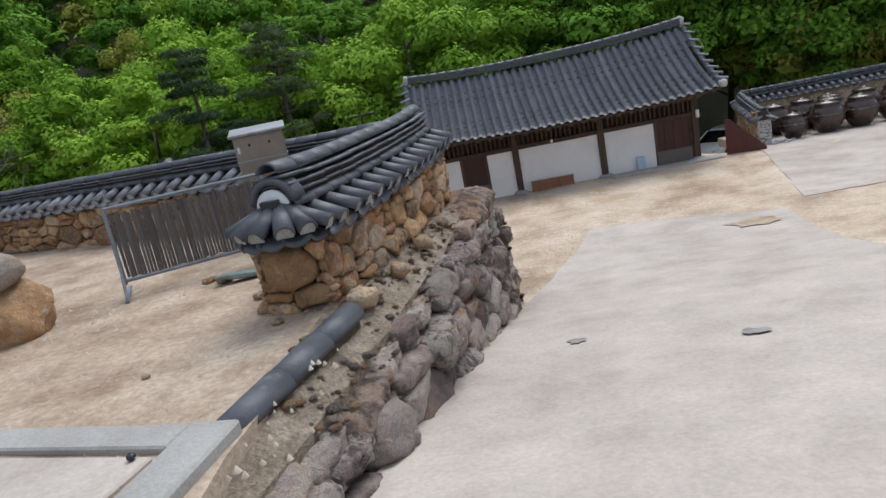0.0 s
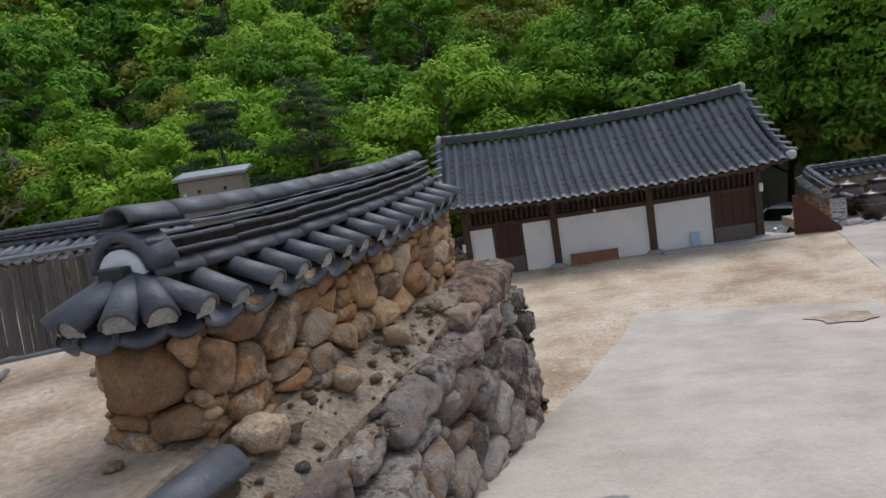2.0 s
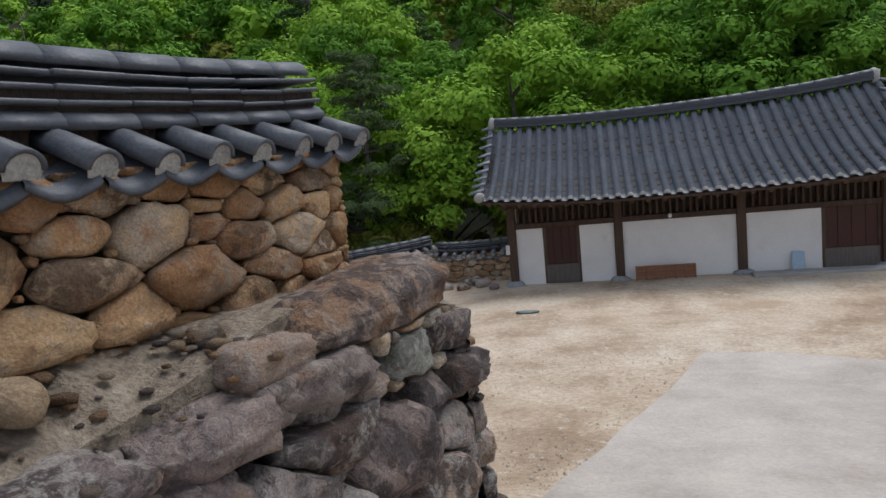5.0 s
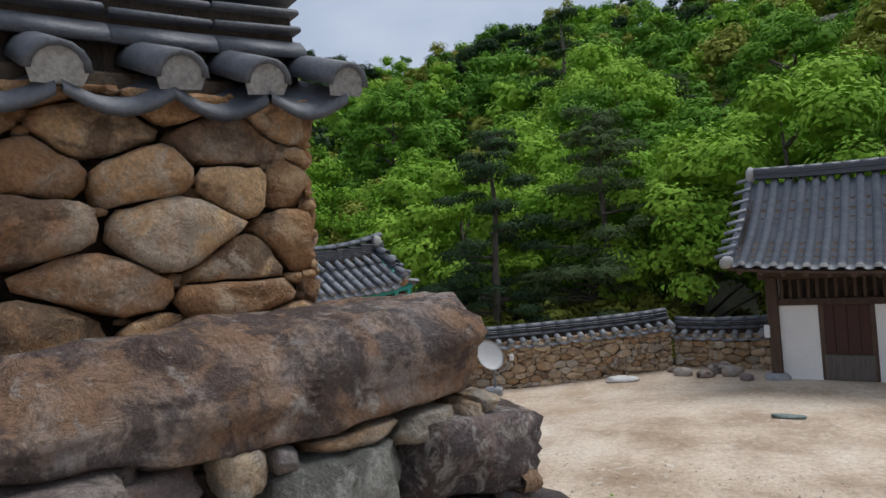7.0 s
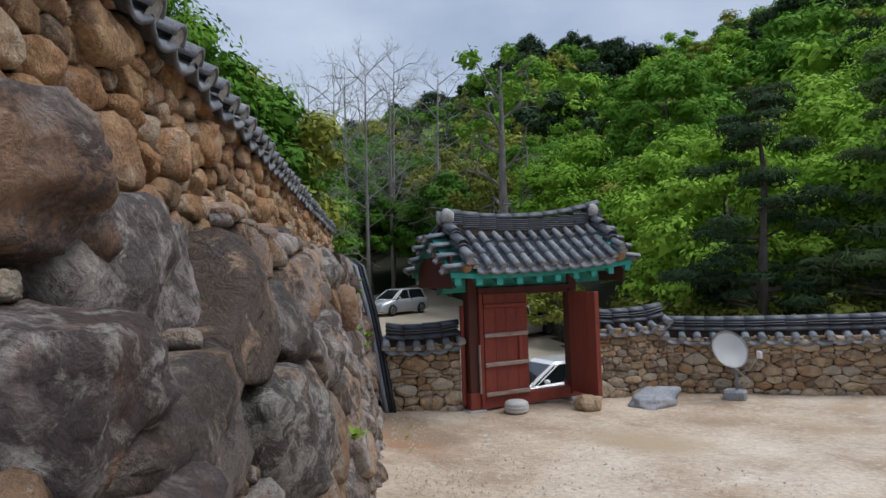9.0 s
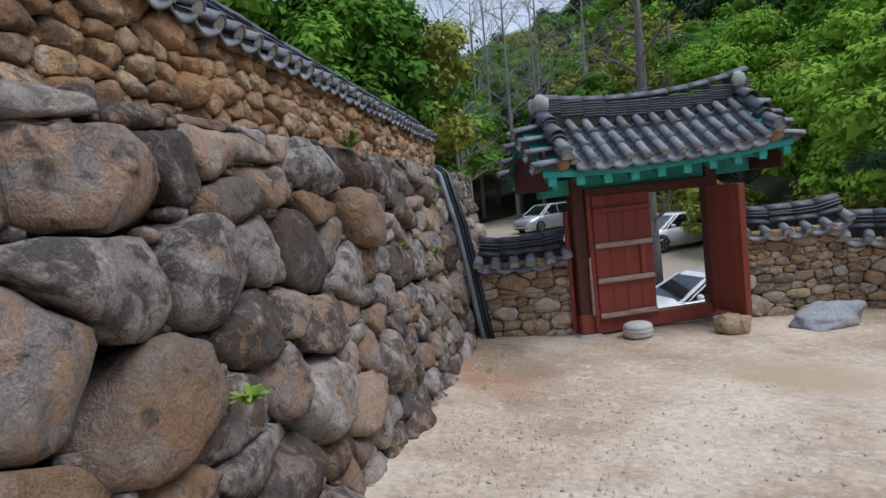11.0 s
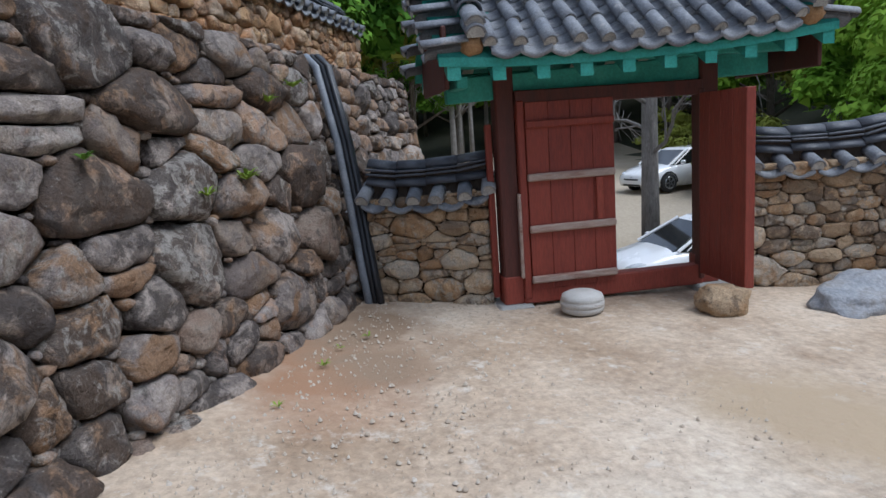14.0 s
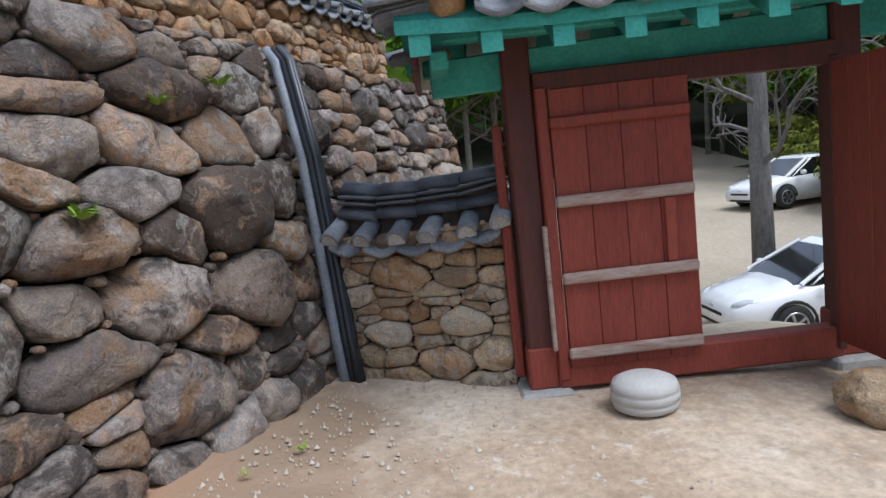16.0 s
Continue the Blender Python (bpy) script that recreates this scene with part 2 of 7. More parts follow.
M_RUBBLE = mat("ledge_rubble", [(0.21, 0.165, 0.12), (0.36, 0.29, 0.215), (0.50, 0.42, 0.33)], 5.0, 0.95, 0.9, 30, speck=0.45, bumpdist=0.05)
M_SLAB = mat("pale_concrete", [(0.396, 0.342, 0.297), (0.461, 0.409, 0.363), (0.498, 0.443, 0.396)], 0.6, 0.9, 0.3, 26, speck=0.16, patches=[(0.42, 0.41, 0.40), (0.5, 0.5, 0.5), (0.58, 0.575, 0.57)], stain=(0.46, 0.42, 0.37), stainpos=0.64)
M_CONC = mat("grey_concrete", [(0.30, 0.29, 0.27), (0.42, 0.41, 0.39)], 2.0, 0.9, 0.3, 50, speck=0.2)
M_GREENROCK = stone_mat("greenish_boulder", [(0.26, 0.26, 0.22), (0.36, 0.36, 0.31), (0.42, 0.41, 0.36)], (0.24, 0.28, 0.20), (0.12, 0.12, 0.10), (0.52, 0.52, 0.46), 0.6, 0.3, 0.45)
M_EARTH = mat("joint_earth", [(0.055, 0.04, 0.027), (0.12, 0.085, 0.055)], 5.0, 0.97, 0.8, 30, speck=0.4)
# earth in the wall joints; also colours the shade behind the storehouse slats
M_DARKEARTH_SHADE = mat("dark_joint_earth_and_shade", [(0.035, 0.028, 0.022), (0.09, 0.07, 0.055)], 5.0, 0.97, 0.8, 30, speck=0.4)
M_TILE = mat("grey_clay_tile", [(0.043, 0.048, 0.060), (0.076, 0.083, 0.101), (0.115, 0.122, 0.137)], 6.0, 0.48, 0.25, 60, vary=0.45, speck=0.3, stain=(0.20, 0.205, 0.21), stainpos=0.66)
M_TILE_OLD = mat("weathered_clay_tile", [(0.096, 0.106, 0.129), (0.193, 0.206, 0.232), (0.335, 0.342, 0.347)], 7.0, 0.65, 0.35, 55, vary=0.45, speck=0.4, stain=(0.36, 0.35, 0.33), stainpos=0.6)
M_TILE_FAR = mat("storehouse_tile", [(0.078, 0.088, 0.108), (0.132, 0.144, 0.168), (0.204, 0.216, 0.234)], 1.6, 0.55, 0.2, 25, vary=0.35, speck=0.4)
M_MORTAR = mat("tile_end_plaster", [(0.30, 0.30, 0.29), (0.50, 0.49, 0.46), (0.20, 0.205, 0.21)], 9.0, 0.9, 0.5, 60, vary=0.55, speck=0.4)
M_PLASTER = mat("white_plaster", [(0.672, 0.672, 0.672), (0.784, 0.784, 0.773)], 1.2, 0.9, 0.12, 30, speck=0.1, stain=(0.52, 0.50, 0.46), stainpos=0.62)
M_WOOD_DARK = mat("dark_old_timber", [(0.035, 0.02, 0.014), (0.075, 0.045, 0.03), (0.12, 0.08, 0.055)], 4.0, 0.8, 0.4, 40, vary=0.3, speck=0.4, stretch=(4, 4, 0.6))
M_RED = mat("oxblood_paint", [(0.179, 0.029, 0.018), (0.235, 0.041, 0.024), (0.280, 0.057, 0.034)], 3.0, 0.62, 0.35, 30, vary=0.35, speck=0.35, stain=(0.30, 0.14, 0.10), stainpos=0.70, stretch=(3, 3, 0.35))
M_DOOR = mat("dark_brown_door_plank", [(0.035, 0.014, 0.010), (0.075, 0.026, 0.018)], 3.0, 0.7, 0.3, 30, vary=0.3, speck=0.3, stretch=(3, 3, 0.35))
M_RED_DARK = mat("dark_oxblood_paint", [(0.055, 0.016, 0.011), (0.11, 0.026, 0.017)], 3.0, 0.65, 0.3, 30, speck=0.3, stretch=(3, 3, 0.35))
M_BATTEN = mat("worn_batten_wood", [(0.30, 0.20, 0.16), (0.42, 0.33, 0.28), (0.22, 0.09, 0.06)], 6.0, 0.8, 0.4, 50, vary=0.2, speck=0.3, stretch=(3, 0.4, 3))
M_TEAL = mat("faded_teal_paint", [(0.025, 0.22, 0.18), (0.045, 0.32, 0.26), (0.08, 0.38, 0.32)], 4.0, 0.7, 0.25, 40, vary=0.3, speck=0.25, stain=(0.02, 0.14, 0.12), stainpos=0.62)
M_TEAL_END = mat("pale_rafter_underside", [(0.36, 0.42, 0.36), (0.55, 0.52, 0.42)], 5.0, 0.8, 0.2, 40, speck=0.2)
M_WOOD_GREY = mat("grey_weathered_slat", [(0.070, 0.059, 0.052), (0.133, 0.115, 0.105), (0.189, 0.168, 0.154)], 5.0, 0.85, 0.5, 50, vary=0.5, speck=0.4, stretch=(5, 5, 0.5))
M_WOOD_TAN = mat("reddish_raw_wood", [(0.24, 0.11, 0.06), (0.33, 0.17, 0.10)], 4.0, 0.75, 0.3, 40, vary=0.3, speck=0.25)
M_METAL = mat("galvanised_metal", [(0.30, 0.32, 0.34), (0.42, 0.44, 0.46)], 4.0, 0.45, 0.1, 40, metal=0.7, speck=0.15)
M_BOXMETAL = mat("brushed_steel_cabinet", [(0.26, 0.22, 0.18), (0.36, 0.31, 0.26)], 3.0, 0.4, 0.08, 60, metal=0.55, speck=0.15)
M_BLACKPIPE = mat("black_plastic_pipe", [(0.012, 0.014, 0.018), (0.03, 0.034, 0.042)], 5.0, 0.38, 0.05, 60, speck=0.2)
M_GREYPIPE = mat("dusty_grey_pipe", [(0.14, 0.16, 0.19), (0.26, 0.28, 0.31)], 6.0, 0.5, 0.1, 50, speck=0.3)
M_JAR = mat("brown_glazed_earthenware", [(0.022, 0.012, 0.010), (0.05, 0.028, 0.022), (0.075, 0.045, 0.035)], 2.0, 0.28, 0.05, 30, vary=0.5, speck=0.2, coat=0.3)
M_GREYROCK = mat("blue_grey_rock", [(0.20, 0.22, 0.25), (0.34, 0.35, 0.37), (0.26, 0.24, 0.22)], 5.0, 0.85, 0.7, 35, speck=0.35)
M_WHITESTONE = mat("pale_worked_stone", [(0.50, 0.49, 0.46), (0.60, 0.58, 0.55)], 6.0, 0.85, 0.4, 70, speck=0.2, stretch=(1, 1, 6))
M_DISH = mat("off_white_dish", [(0.62, 0.63, 0.64), (0.70, 0.70, 0.70)], 3.0, 0.45, 0.03, 40, speck=0.06)
M_CAR = mat("white_car_paint", [(0.80, 0.81, 0.82), (0.82, 0.82, 0.82)], 1.0, 0.25, 0, 40, speck=0.0, coat=0.8)
M_CAR_SILVER = mat("silver_car_paint", [(0.50, 0.52, 0.55), (0.55, 0.57, 0.60)], 1.0, 0.3, 0, 40, metal=0.4, speck=0.0, coat=0.8)
M_GLASS = mat("tinted_glass", [(0.008, 0.010, 0.012), (0.014, 0.016, 0.018)], 1.0, 0.06, 0, 40, speck=0.0, coat=0.5)
M_TYRE = mat("tyre_rubber", [(0.018, 0.018, 0.018), (0.03, 0.03, 0.03)], 6.0, 0.85, 0.2, 50, speck=0.2)
M_RIM = mat("alloy_rim", [(0.45, 0.46, 0.47), (0.55, 0.55, 0.56)], 3.0, 0.3, 0, 40, metal=0.9, speck=0.1)
M_LAMP = mat("headlamp_glass", [(0.45, 0.47, 0.5), (0.6, 0.62, 0.65)], 14.0, 0.1, 0, 40, speck=0.2, coat=1.0)
M_BLUE = mat("pale_blue_sheet", [(0.30, 0.42, 0.56), (0.42, 0.54, 0.66)], 3.0, 0.6, 0.1, 30, speck=0.15)
M_GREENSLAB = mat("greenish_slate", [(0.10, 0.14, 0.13), (0.20, 0.24, 0.22)], 4.0, 0.7, 0.4, 30, speck=0.3)
M_BARK_PALE = mat("pale_bark", [(0.20, 0.185, 0.17), (0.33, 0.31, 0.29)], 5.0, 0.9, 0.5, 22, speck=0.3)
M_BARK = mat("bark", [(0.07, 0.055, 0.045), (0.14, 0.115, 0.095), (0.20, 0.175, 0.15)], 5.0, 0.92, 0.9, 22, vary=0.2, speck=0.45, stretch=(2, 2, 0.5))
M_BARK_GREY = mat("grey_bark", [(0.11, 0.10, 0.09), (0.19, 0.175, 0.16), (0.25, 0.235, 0.22)], 5.0, 0.92, 0.8, 22, speck=0.4, stretch=(2, 2, 0.5))
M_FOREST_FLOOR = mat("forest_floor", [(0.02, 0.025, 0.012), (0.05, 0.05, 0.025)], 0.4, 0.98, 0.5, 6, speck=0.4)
M_LOT = mat("gravel_lot", [(0.34, 0.28, 0.20), (0.46, 0.39, 0.30)], 0.35, 0.95, 0.4, 12, speck=0.2)
M_LEAF_BRIGHT = leaf_mat("bright_spring_leaves", [(0.083, 0.178, 0.014), (0.165, 0.315, 0.026), (0.275, 0.45, 0.05)])
M_LEAF_MID = leaf_mat("green_leaves", [(0.044, 0.108, 0.014), (0.09, 0.205, 0.022), (0.155, 0.31, 0.036)])
M_LEAF_OLIVE = leaf_mat("olive_young_leaves", [(0.12, 0.135, 0.022), (0.19, 0.215, 0.036), (0.26, 0.28, 0.05)])
M_LEAF_PINE = leaf_mat("dark_pine_needles", [(0.025, 0.05, 0.022), (0.05, 0.085, 0.035), (0.08, 0.115, 0.045)])
M_LEAF_WEED = leaf_mat("weed_leaves", [(0.07, 0.16, 0.02), (0.14, 0.26, 0.04), (0.22, 0.32, 0.05)])
M_SPOT = mat("dark_patch", [(0.22, 0.21, 0.20), (0.36, 0.34, 0.32)], 6.0, 0.9, 0.4, 30, speck=0.3)
M_TILE_SOIL = mat("orange_bedding_clay", [(0.30, 0.16, 0.07), (0.44, 0.27, 0.13)], 8.0, 0.95, 0.6, 50, speck=0.3)


def damp_stain(m, centre, radius, colour):
    """A ragged stain of another soil on a ground material, at one place."""
    nt = m.node_tree
    N, K = nt.nodes, nt.links
    bsdf = N["Principled BSDF"]
    src = bsdf.inputs["Base Color"].links[0].from_socket
    co = N.new("ShaderNodeTexCoord")
    mp = N.new("ShaderNodeMapping")
    mp.inputs["Location"].default_value = tuple(-c / r for c, r in zip(centre, radius))
    mp.inputs["Scale"].default_value = tuple(1 / r for r in radius)
    gr = N.new("ShaderNodeTexGradient")
    gr.gradient_type = "SPHERICAL"
    no = N.new("ShaderNodeTexNoise")
    no.inputs["Scale"].default_value = 2.2
    no.inputs["Detail"].default_value = 7
    mu = N.new("ShaderNodeMath")
    mu.operation = "MULTIPLY"
    ra = N.new("ShaderNodeValToRGB")
    ra.color_ramp.elements[0].position, ra.color_ramp.elements[1].position = 0.10, 0.34
    mx = N.new("ShaderNodeMixRGB")
    mx.inputs["Color2"].default_value = (*colour, 1)
    K.new(co.outputs["Object"], mp.inputs["Vector"])
    K.new(co.outputs["Object"], no.inputs["Vector"])
    K.new(mp.outputs[0], gr.inputs["Vector"])
    K.new(gr.outputs["Fac"], mu.inputs[0])
    K.new(no.outputs["Fac"], mu.inputs[1])
    K.new(mu.outputs[0], ra.inputs["Fac"])
    K.new(ra.outputs["Color"], mx.inputs["Fac"])
    K.new(src, mx.inputs["Color1"])
    K.new(mx.outputs[0], bsdf.inputs["Base Color"])


damp_stain(M_SAND, (-6.6, 12.3, -2.5), (2.0, 1.1, 3.0), (0.33, 0.19, 0.11))
damp_stain(M_SAND, (-7.0, 12.75, -2.5), (1.9, 1.0, 3.0), (0.27, 0.19, 0.125))
damp_stain(M_SAND, (-4.6, 14.9, -2.5), (1.3, 0.9, 3.0), (0.42, 0.32, 0.21))


# ---------------------------------------------------------------- mesh tools
def mesh_of(name, bm, material, smooth=True):
    me = bpy.data.meshes.new(name)
    bm.normal_update()
    bm.to_mesh(me)
    bm.free()
    me.materials.append(material)
    if smooth:
        me.polygons.foreach_set("use_smooth", [True] * len(me.polygons))
    return me


def raw_mesh(name, verts, faces, material, smooth=True):
    me = bpy.data.meshes.new(name)
    me.from_pydata(verts, [], faces)
    me.materials.append(material)
    if smooth:
        me.polygons.foreach_set("use_smooth", [True] * len(me.polygons))
    me.update()
    return me


def put(name, me, parent=None, m=None, label=""):
    ob = new(name, me)
    if parent is not None:
        ob.parent = parent
    if m is not None:
        ob.matrix_basis = m
    if label:
        ob["label"] = label
    return ob


def part(name, bm, material, parent=None, label="", m=None, smooth=False):
    return put(name, mesh_of(name, bm, material, smooth), parent, m, label)


def thing(name, label, category, m=None, group="", kind=""):
    ob = new(name)
    ob.empty_display_size = 0.2
    if m is not None:
        ob.matrix_basis = m
    return tagged(ob, label, category, group, kind)


def box(bm, lo, hi, bevel=0.0, m=None):
    g = bmesh.ops.create_cube(bm, size=1.0)
    c = [(a + b) / 2 for a, b in zip(lo, hi)]
    s = [max(1e-4, b - a) for a, b in zip(lo, hi)]
    for v in g["verts"]:
        v.co = Vector((c[0] + v.co.x * s[0], c[1] + v.co.y * s[1], c[2] + v.co.z * s[2]))
    if bevel:
        es = list({e for v in g["verts"] for e in v.link_edges})
        r = bmesh.ops.bevel(bm, geom=es, offset=bevel, segments=1, affect="EDGES")
        vs = list({v for f in r["faces"] for v in f.verts} | {v for v in g["verts"] if v.is_valid})
    else:
        vs = g["verts"]
    if m is not None:
        for v in set(vs):
            v.co = m @ v.co
    return bm


def boxbm(lo, hi, bevel=0.0, m=None):
    return box(bmesh.new(), lo, hi, bevel, m)


def tube(bm, pts, radii, n=8, caps=True):
    """A tube along points."""
    rings = []
    for i, p in enumerate(pts):
        p = Vector(p)
        a = Vector(pts[max(0, i - 1)])
        b = Vector(pts[min(len(pts) - 1, i + 1)])
        q = (b - a).normalized().to_track_quat("Z", "Y")
        r = radii[i] if isinstance(radii, (list, tuple)) else radii
        rings.append([bm.verts.new(p + q @ Vector((r * math.cos(k * 2 * math.pi / n), r * math.sin(k * 2 * math.pi / n), 0))) for k in range(n)])
    for a, b in zip(rings, rings[1:]):
        for k in range(n):
            bm.faces.new((a[k], a[(k + 1) % n], b[(k + 1) % n], b[k]))
    if caps:
        bm.faces.new(rings[0][::-1])
        bm.faces.new(rings[-1])
    return bm


def lathe(bm, prof, n=20):
    rings = [[bm.verts.new((r * math.cos(k * 2 * math.pi / n), r * math.sin(k * 2 * math.pi / n), z)) for k in range(n)] for r, z in prof]
    for a, b in zip(rings, rings[1:]):
        for k in range(n):
            bm.faces.new((a[k], a[(k + 1) % n], b[(k + 1) % n], b[k]))
    bm.faces.new(rings[0][::-1])
    bm.faces.new(rings[-1])
    return bm


def boulder(seed, size, rough=0.12, square=0.5, sub=2):
    """A worn stone: between a ball and a block, with a few broken faces, dented by noise."""
    rng = random.Random(seed)
    bm = bmesh.new()
    bmesh.ops.create_icosphere(bm, subdivisions=sub, radius=1.0)
    off = Vector((seed * 7.3 % 91, seed * 3.1 % 83, seed * 1.7 % 77))
    cuts = [(Vector((rng.uniform(-1, 1), rng.uniform(-1, 1), rng.uniform(-1, 1))).normalized(), rng.uniform(0.84, 1.02)) for _ in range(6 if sub > 2 else 3)]
    for v in bm.verts:
        d = v.co.normalized()
        k = max(abs(d.x), abs(d.y), abs(d.z))
        p = d * (1 - square) + d / k * square
        for c, lim in cuts:
            over = p.dot(c) - lim
            if over > 0:
                p -= c * over * 0.75
        p *= 1 + noise.noise(d * 1.3 + off) * rough * 1.4 + noise.noise(d * 3.1 + off) * rough * 0.6
        q = Vector((p.x * size[0], p.y * size[1], p.z * size[2]))
        if sub > 3:
            e = min(size)
            q += d * e * (0.16 * noise.noise(q / e * 0.9 + off) + 0.09 * noise.noise(q / e * 2.2 + off) - 0.10 * abs(noise.noise(q / e * 3.4 + off)) + 0.03 * noise.noise(q / e * 7 + off))
        v.co = q
    return bm


# ---------------------------------------------------------------- rubble masonry
def clip(poly, nx, ny, d):
    out = []
    for i, p in enumerate(poly):
        q = poly[(i + 1) % len(poly)]
        a, b = p[0] * nx + p[1] * ny - d, q[0] * nx + q[1] * ny - d
        if a <= 0:
            out.append(p)
        if a * b < 0:
            t = a / (a - b)
            out.append((p[0] + (q[0] - p[0]) * t, p[1] + (q[1] - p[1]) * t))
    return out


def stone_cells(region, high, rng, flat=0.62, big=0.10):
    """Rough courses of stones of uneven size: a few tall ones are set first, courses fill in round them."""
    us, vs = [p[0] for p in region], [p[1] for p in region]
    u0, u1, v0, v1 = min(us), max(us), min(vs), max(vs)
    sites = []
    for _ in range(int((u1 - u0) * (v1 - v0) / (high * high) * big)):
        x, y, r = rng.uniform(u0, u1) * flat, rng.uniform(v0, v1), high * rng.uniform(0.62, 0.85)
        if all((x - q[0]) ** 2 + (y - q[1]) ** 2 > (r + q[2]) ** 2 for q in sites):
            sites.append((x, y, r))
    tall = list(sites)
    wave = rng.uniform(0, 50)
    v = v0 - high * rng.uniform(0.1, 0.4)
    while v < v1 + high:
        h = high * rng.uniform(0.62, 1.22)
        u = u0 - high * rng.uniform(0, 2)
        while u < u1 + high:
            w = h * rng.uniform(0.75, 1.75) / 0.62
            split = rng.random() < 0.14
            for part_v in ((0.24, 0.76) if split else (0.5,)):
                k = 0.55 if split else 1.0
                x = (u + w / 2) * flat
                y = v + h * part_v + high * 0.45 * noise.noise(Vector((u * 0.9, v * 2.0, wave))) + rng.uniform(-0.11, 0.11) * h
                r = 0.46 * min(h, w * flat) * k * rng.uniform(0.85, 1.1)
                if all((x - q[0]) ** 2 + (y - q[1]) ** 2 > (q[2] * 0.95 + r * 0.55) ** 2 for q in tall):
                    sites.append((x, y, r))
            u += w
        v += h
    S = np.array(sites)
    reg = [(p[0] * flat, p[1]) for p in region]
    cells, joints = [], {}
    for i in range(len(S)):
        x, y, r = S[i]
        poly = list(reg)
        d2 = (S[:, 0] - x) ** 2 + (S[:, 1] - y) ** 2
        for j in np.argsort(d2)[1:26]:
            nx, ny = S[j, 0] - x, S[j, 1] - y
            d = (S[j, 0] ** 2 + S[j, 1] ** 2 - x * x - y * y + r * r - S[j, 2] ** 2) / 2
            poly = clip(poly, nx, ny, d)
            if len(poly) < 3:
                break
        if len(poly) < 3:
            continue
        poly = [(p[0] / flat, p[1]) for p in poly]
        area = abs(sum(p[0] * q[1] - q[0] * p[1] for p, q in zip(poly, poly[1:] + poly[:1])) / 2)
        if area < high * high * 0.05:
            continue
        cells.append((poly, math.sqrt(area / math.pi)))
        for p in poly:
            joints.setdefault((round(p[0] / (high * 0.22)), round(p[1] / (high * 0.22))), p)
    return cells, list(joints.values())


def rounded(poly, rng, gap):
    """The outline of a worn stone inside its cell."""
    cx, cy = sum(p[0] for p in poly) / len(poly), sum(p[1] for p in poly) / len(poly)
    pts = poly
    for _ in range(2):
        out = []
        for i, p in enumerate(pts):
            q = pts[(i + 1) % len(pts)]
            t = rng.uniform(0.10, 0.21)
            out += [(p[0] + (q[0] - p[0]) * t, p[1] + (q[1] - p[1]) * t), (q[0] + (p[0] - q[0]) * t, q[1] + (p[1] - q[1]) * t)]
        pts = out
    # even spacing round the outline
    seg = [math.hypot(pts[(i + 1) % len(pts)][0] - p[0], pts[(i + 1) % len(pts)][1] - p[1]) for i, p in enumerate(pts)]
    total, n = sum(seg), 18
    res, i, run = [], 0, 0.0
    for k in range(n):
        goal = total * k / n
        while i < len(seg) - 1 and run + seg[i] < goal:
            run += seg[i]
            i += 1
        t = (goal - run) / max(seg[i], 1e-9)
        p, q = pts[i], pts[(i + 1) % len(pts)]
        x, y = p[0] + (q[0] - p[0]) * t - cx, p[1] + (q[1] - p[1]) * t - cy
        m = max(1e-6, math.hypot(x, y))
        k2 = max(0.5, 1 - gap / m)
        res.append((x * k2, y * k2))
    return cx, cy, res


STONE_RINGS = ((0.92, -1.2), (0.99, -0.5), (1.0, 0.15), (0.985, 0.52), (0.93, 0.82), (0.80, 0.97), (0.52, 1.02), (0.24, 1.03))


def stone_geo(poly, r, place, rng, bulge, gap):
    """One stone of the face: worn outline, front broken into a few soft facets, sides that turn back into the joint."""
    cx, cy, pts = rounded(poly, rng, gap)
    n = len(pts)
    dep = r * bulge * rng.uniform(0.75, 1.2)
    push = r * rng.uniform(-0.16, 0.14)
    rx, ry = max(abs(p[0]) for p in pts), max(abs(p[1]) for p in pts)
    cuts = []
    for _ in range(rng.choice((2, 3, 4))):
        c = Vector((rng.uniform(-1, 1), rng.uniform(-1, 1), rng.uniform(0.25, 1.0))).normalized()
        cuts.append((c, rng.uniform(0.70, 0.98)))
    seed = Vector((rng.uniform(0, 99), rng.uniform(0, 99), rng.uniform(0, 99)))
    verts, faces = [], []
    for s, w in STONE_RINGS + ((0.0, 1.03),):
        for x, y in (pts if s else pts[:1]):
            q = Vector((x * s / rx, y * s / ry, w))
            if w > -0.3:
                for c, d in cuts:
                    over = q.dot(c) - d
                    if over > 0:
                        q -= c * over * 0.8
            m = seed + Vector((q.x * rx, q.y * ry, q.z * dep)) / r
            q *= 1 + 0.11 * noise.noise(m * 1.4) + 0.10 * noise.noise(m * 3.3)
            q.z += 0.20 * noise.noise(m * 2.1 + seed) - 0.24 * abs(noise.noise(m * 4.6))
            verts.append(place(cx + q.x * rx, cy + q.y * ry, q.z * dep + push))
    rings = len(STONE_RINGS)
    for ring in range(rings - 1):
        for i in range(n):
            a, b = ring * n + i, ring * n + (i + 1) % n
            faces.append((a, b, b + n, a + n))
    for i in range(n):
        faces.append(((rings - 1) * n + i, (rings - 1) * n + (i + 1) % n, rings * n))
    return verts, faces


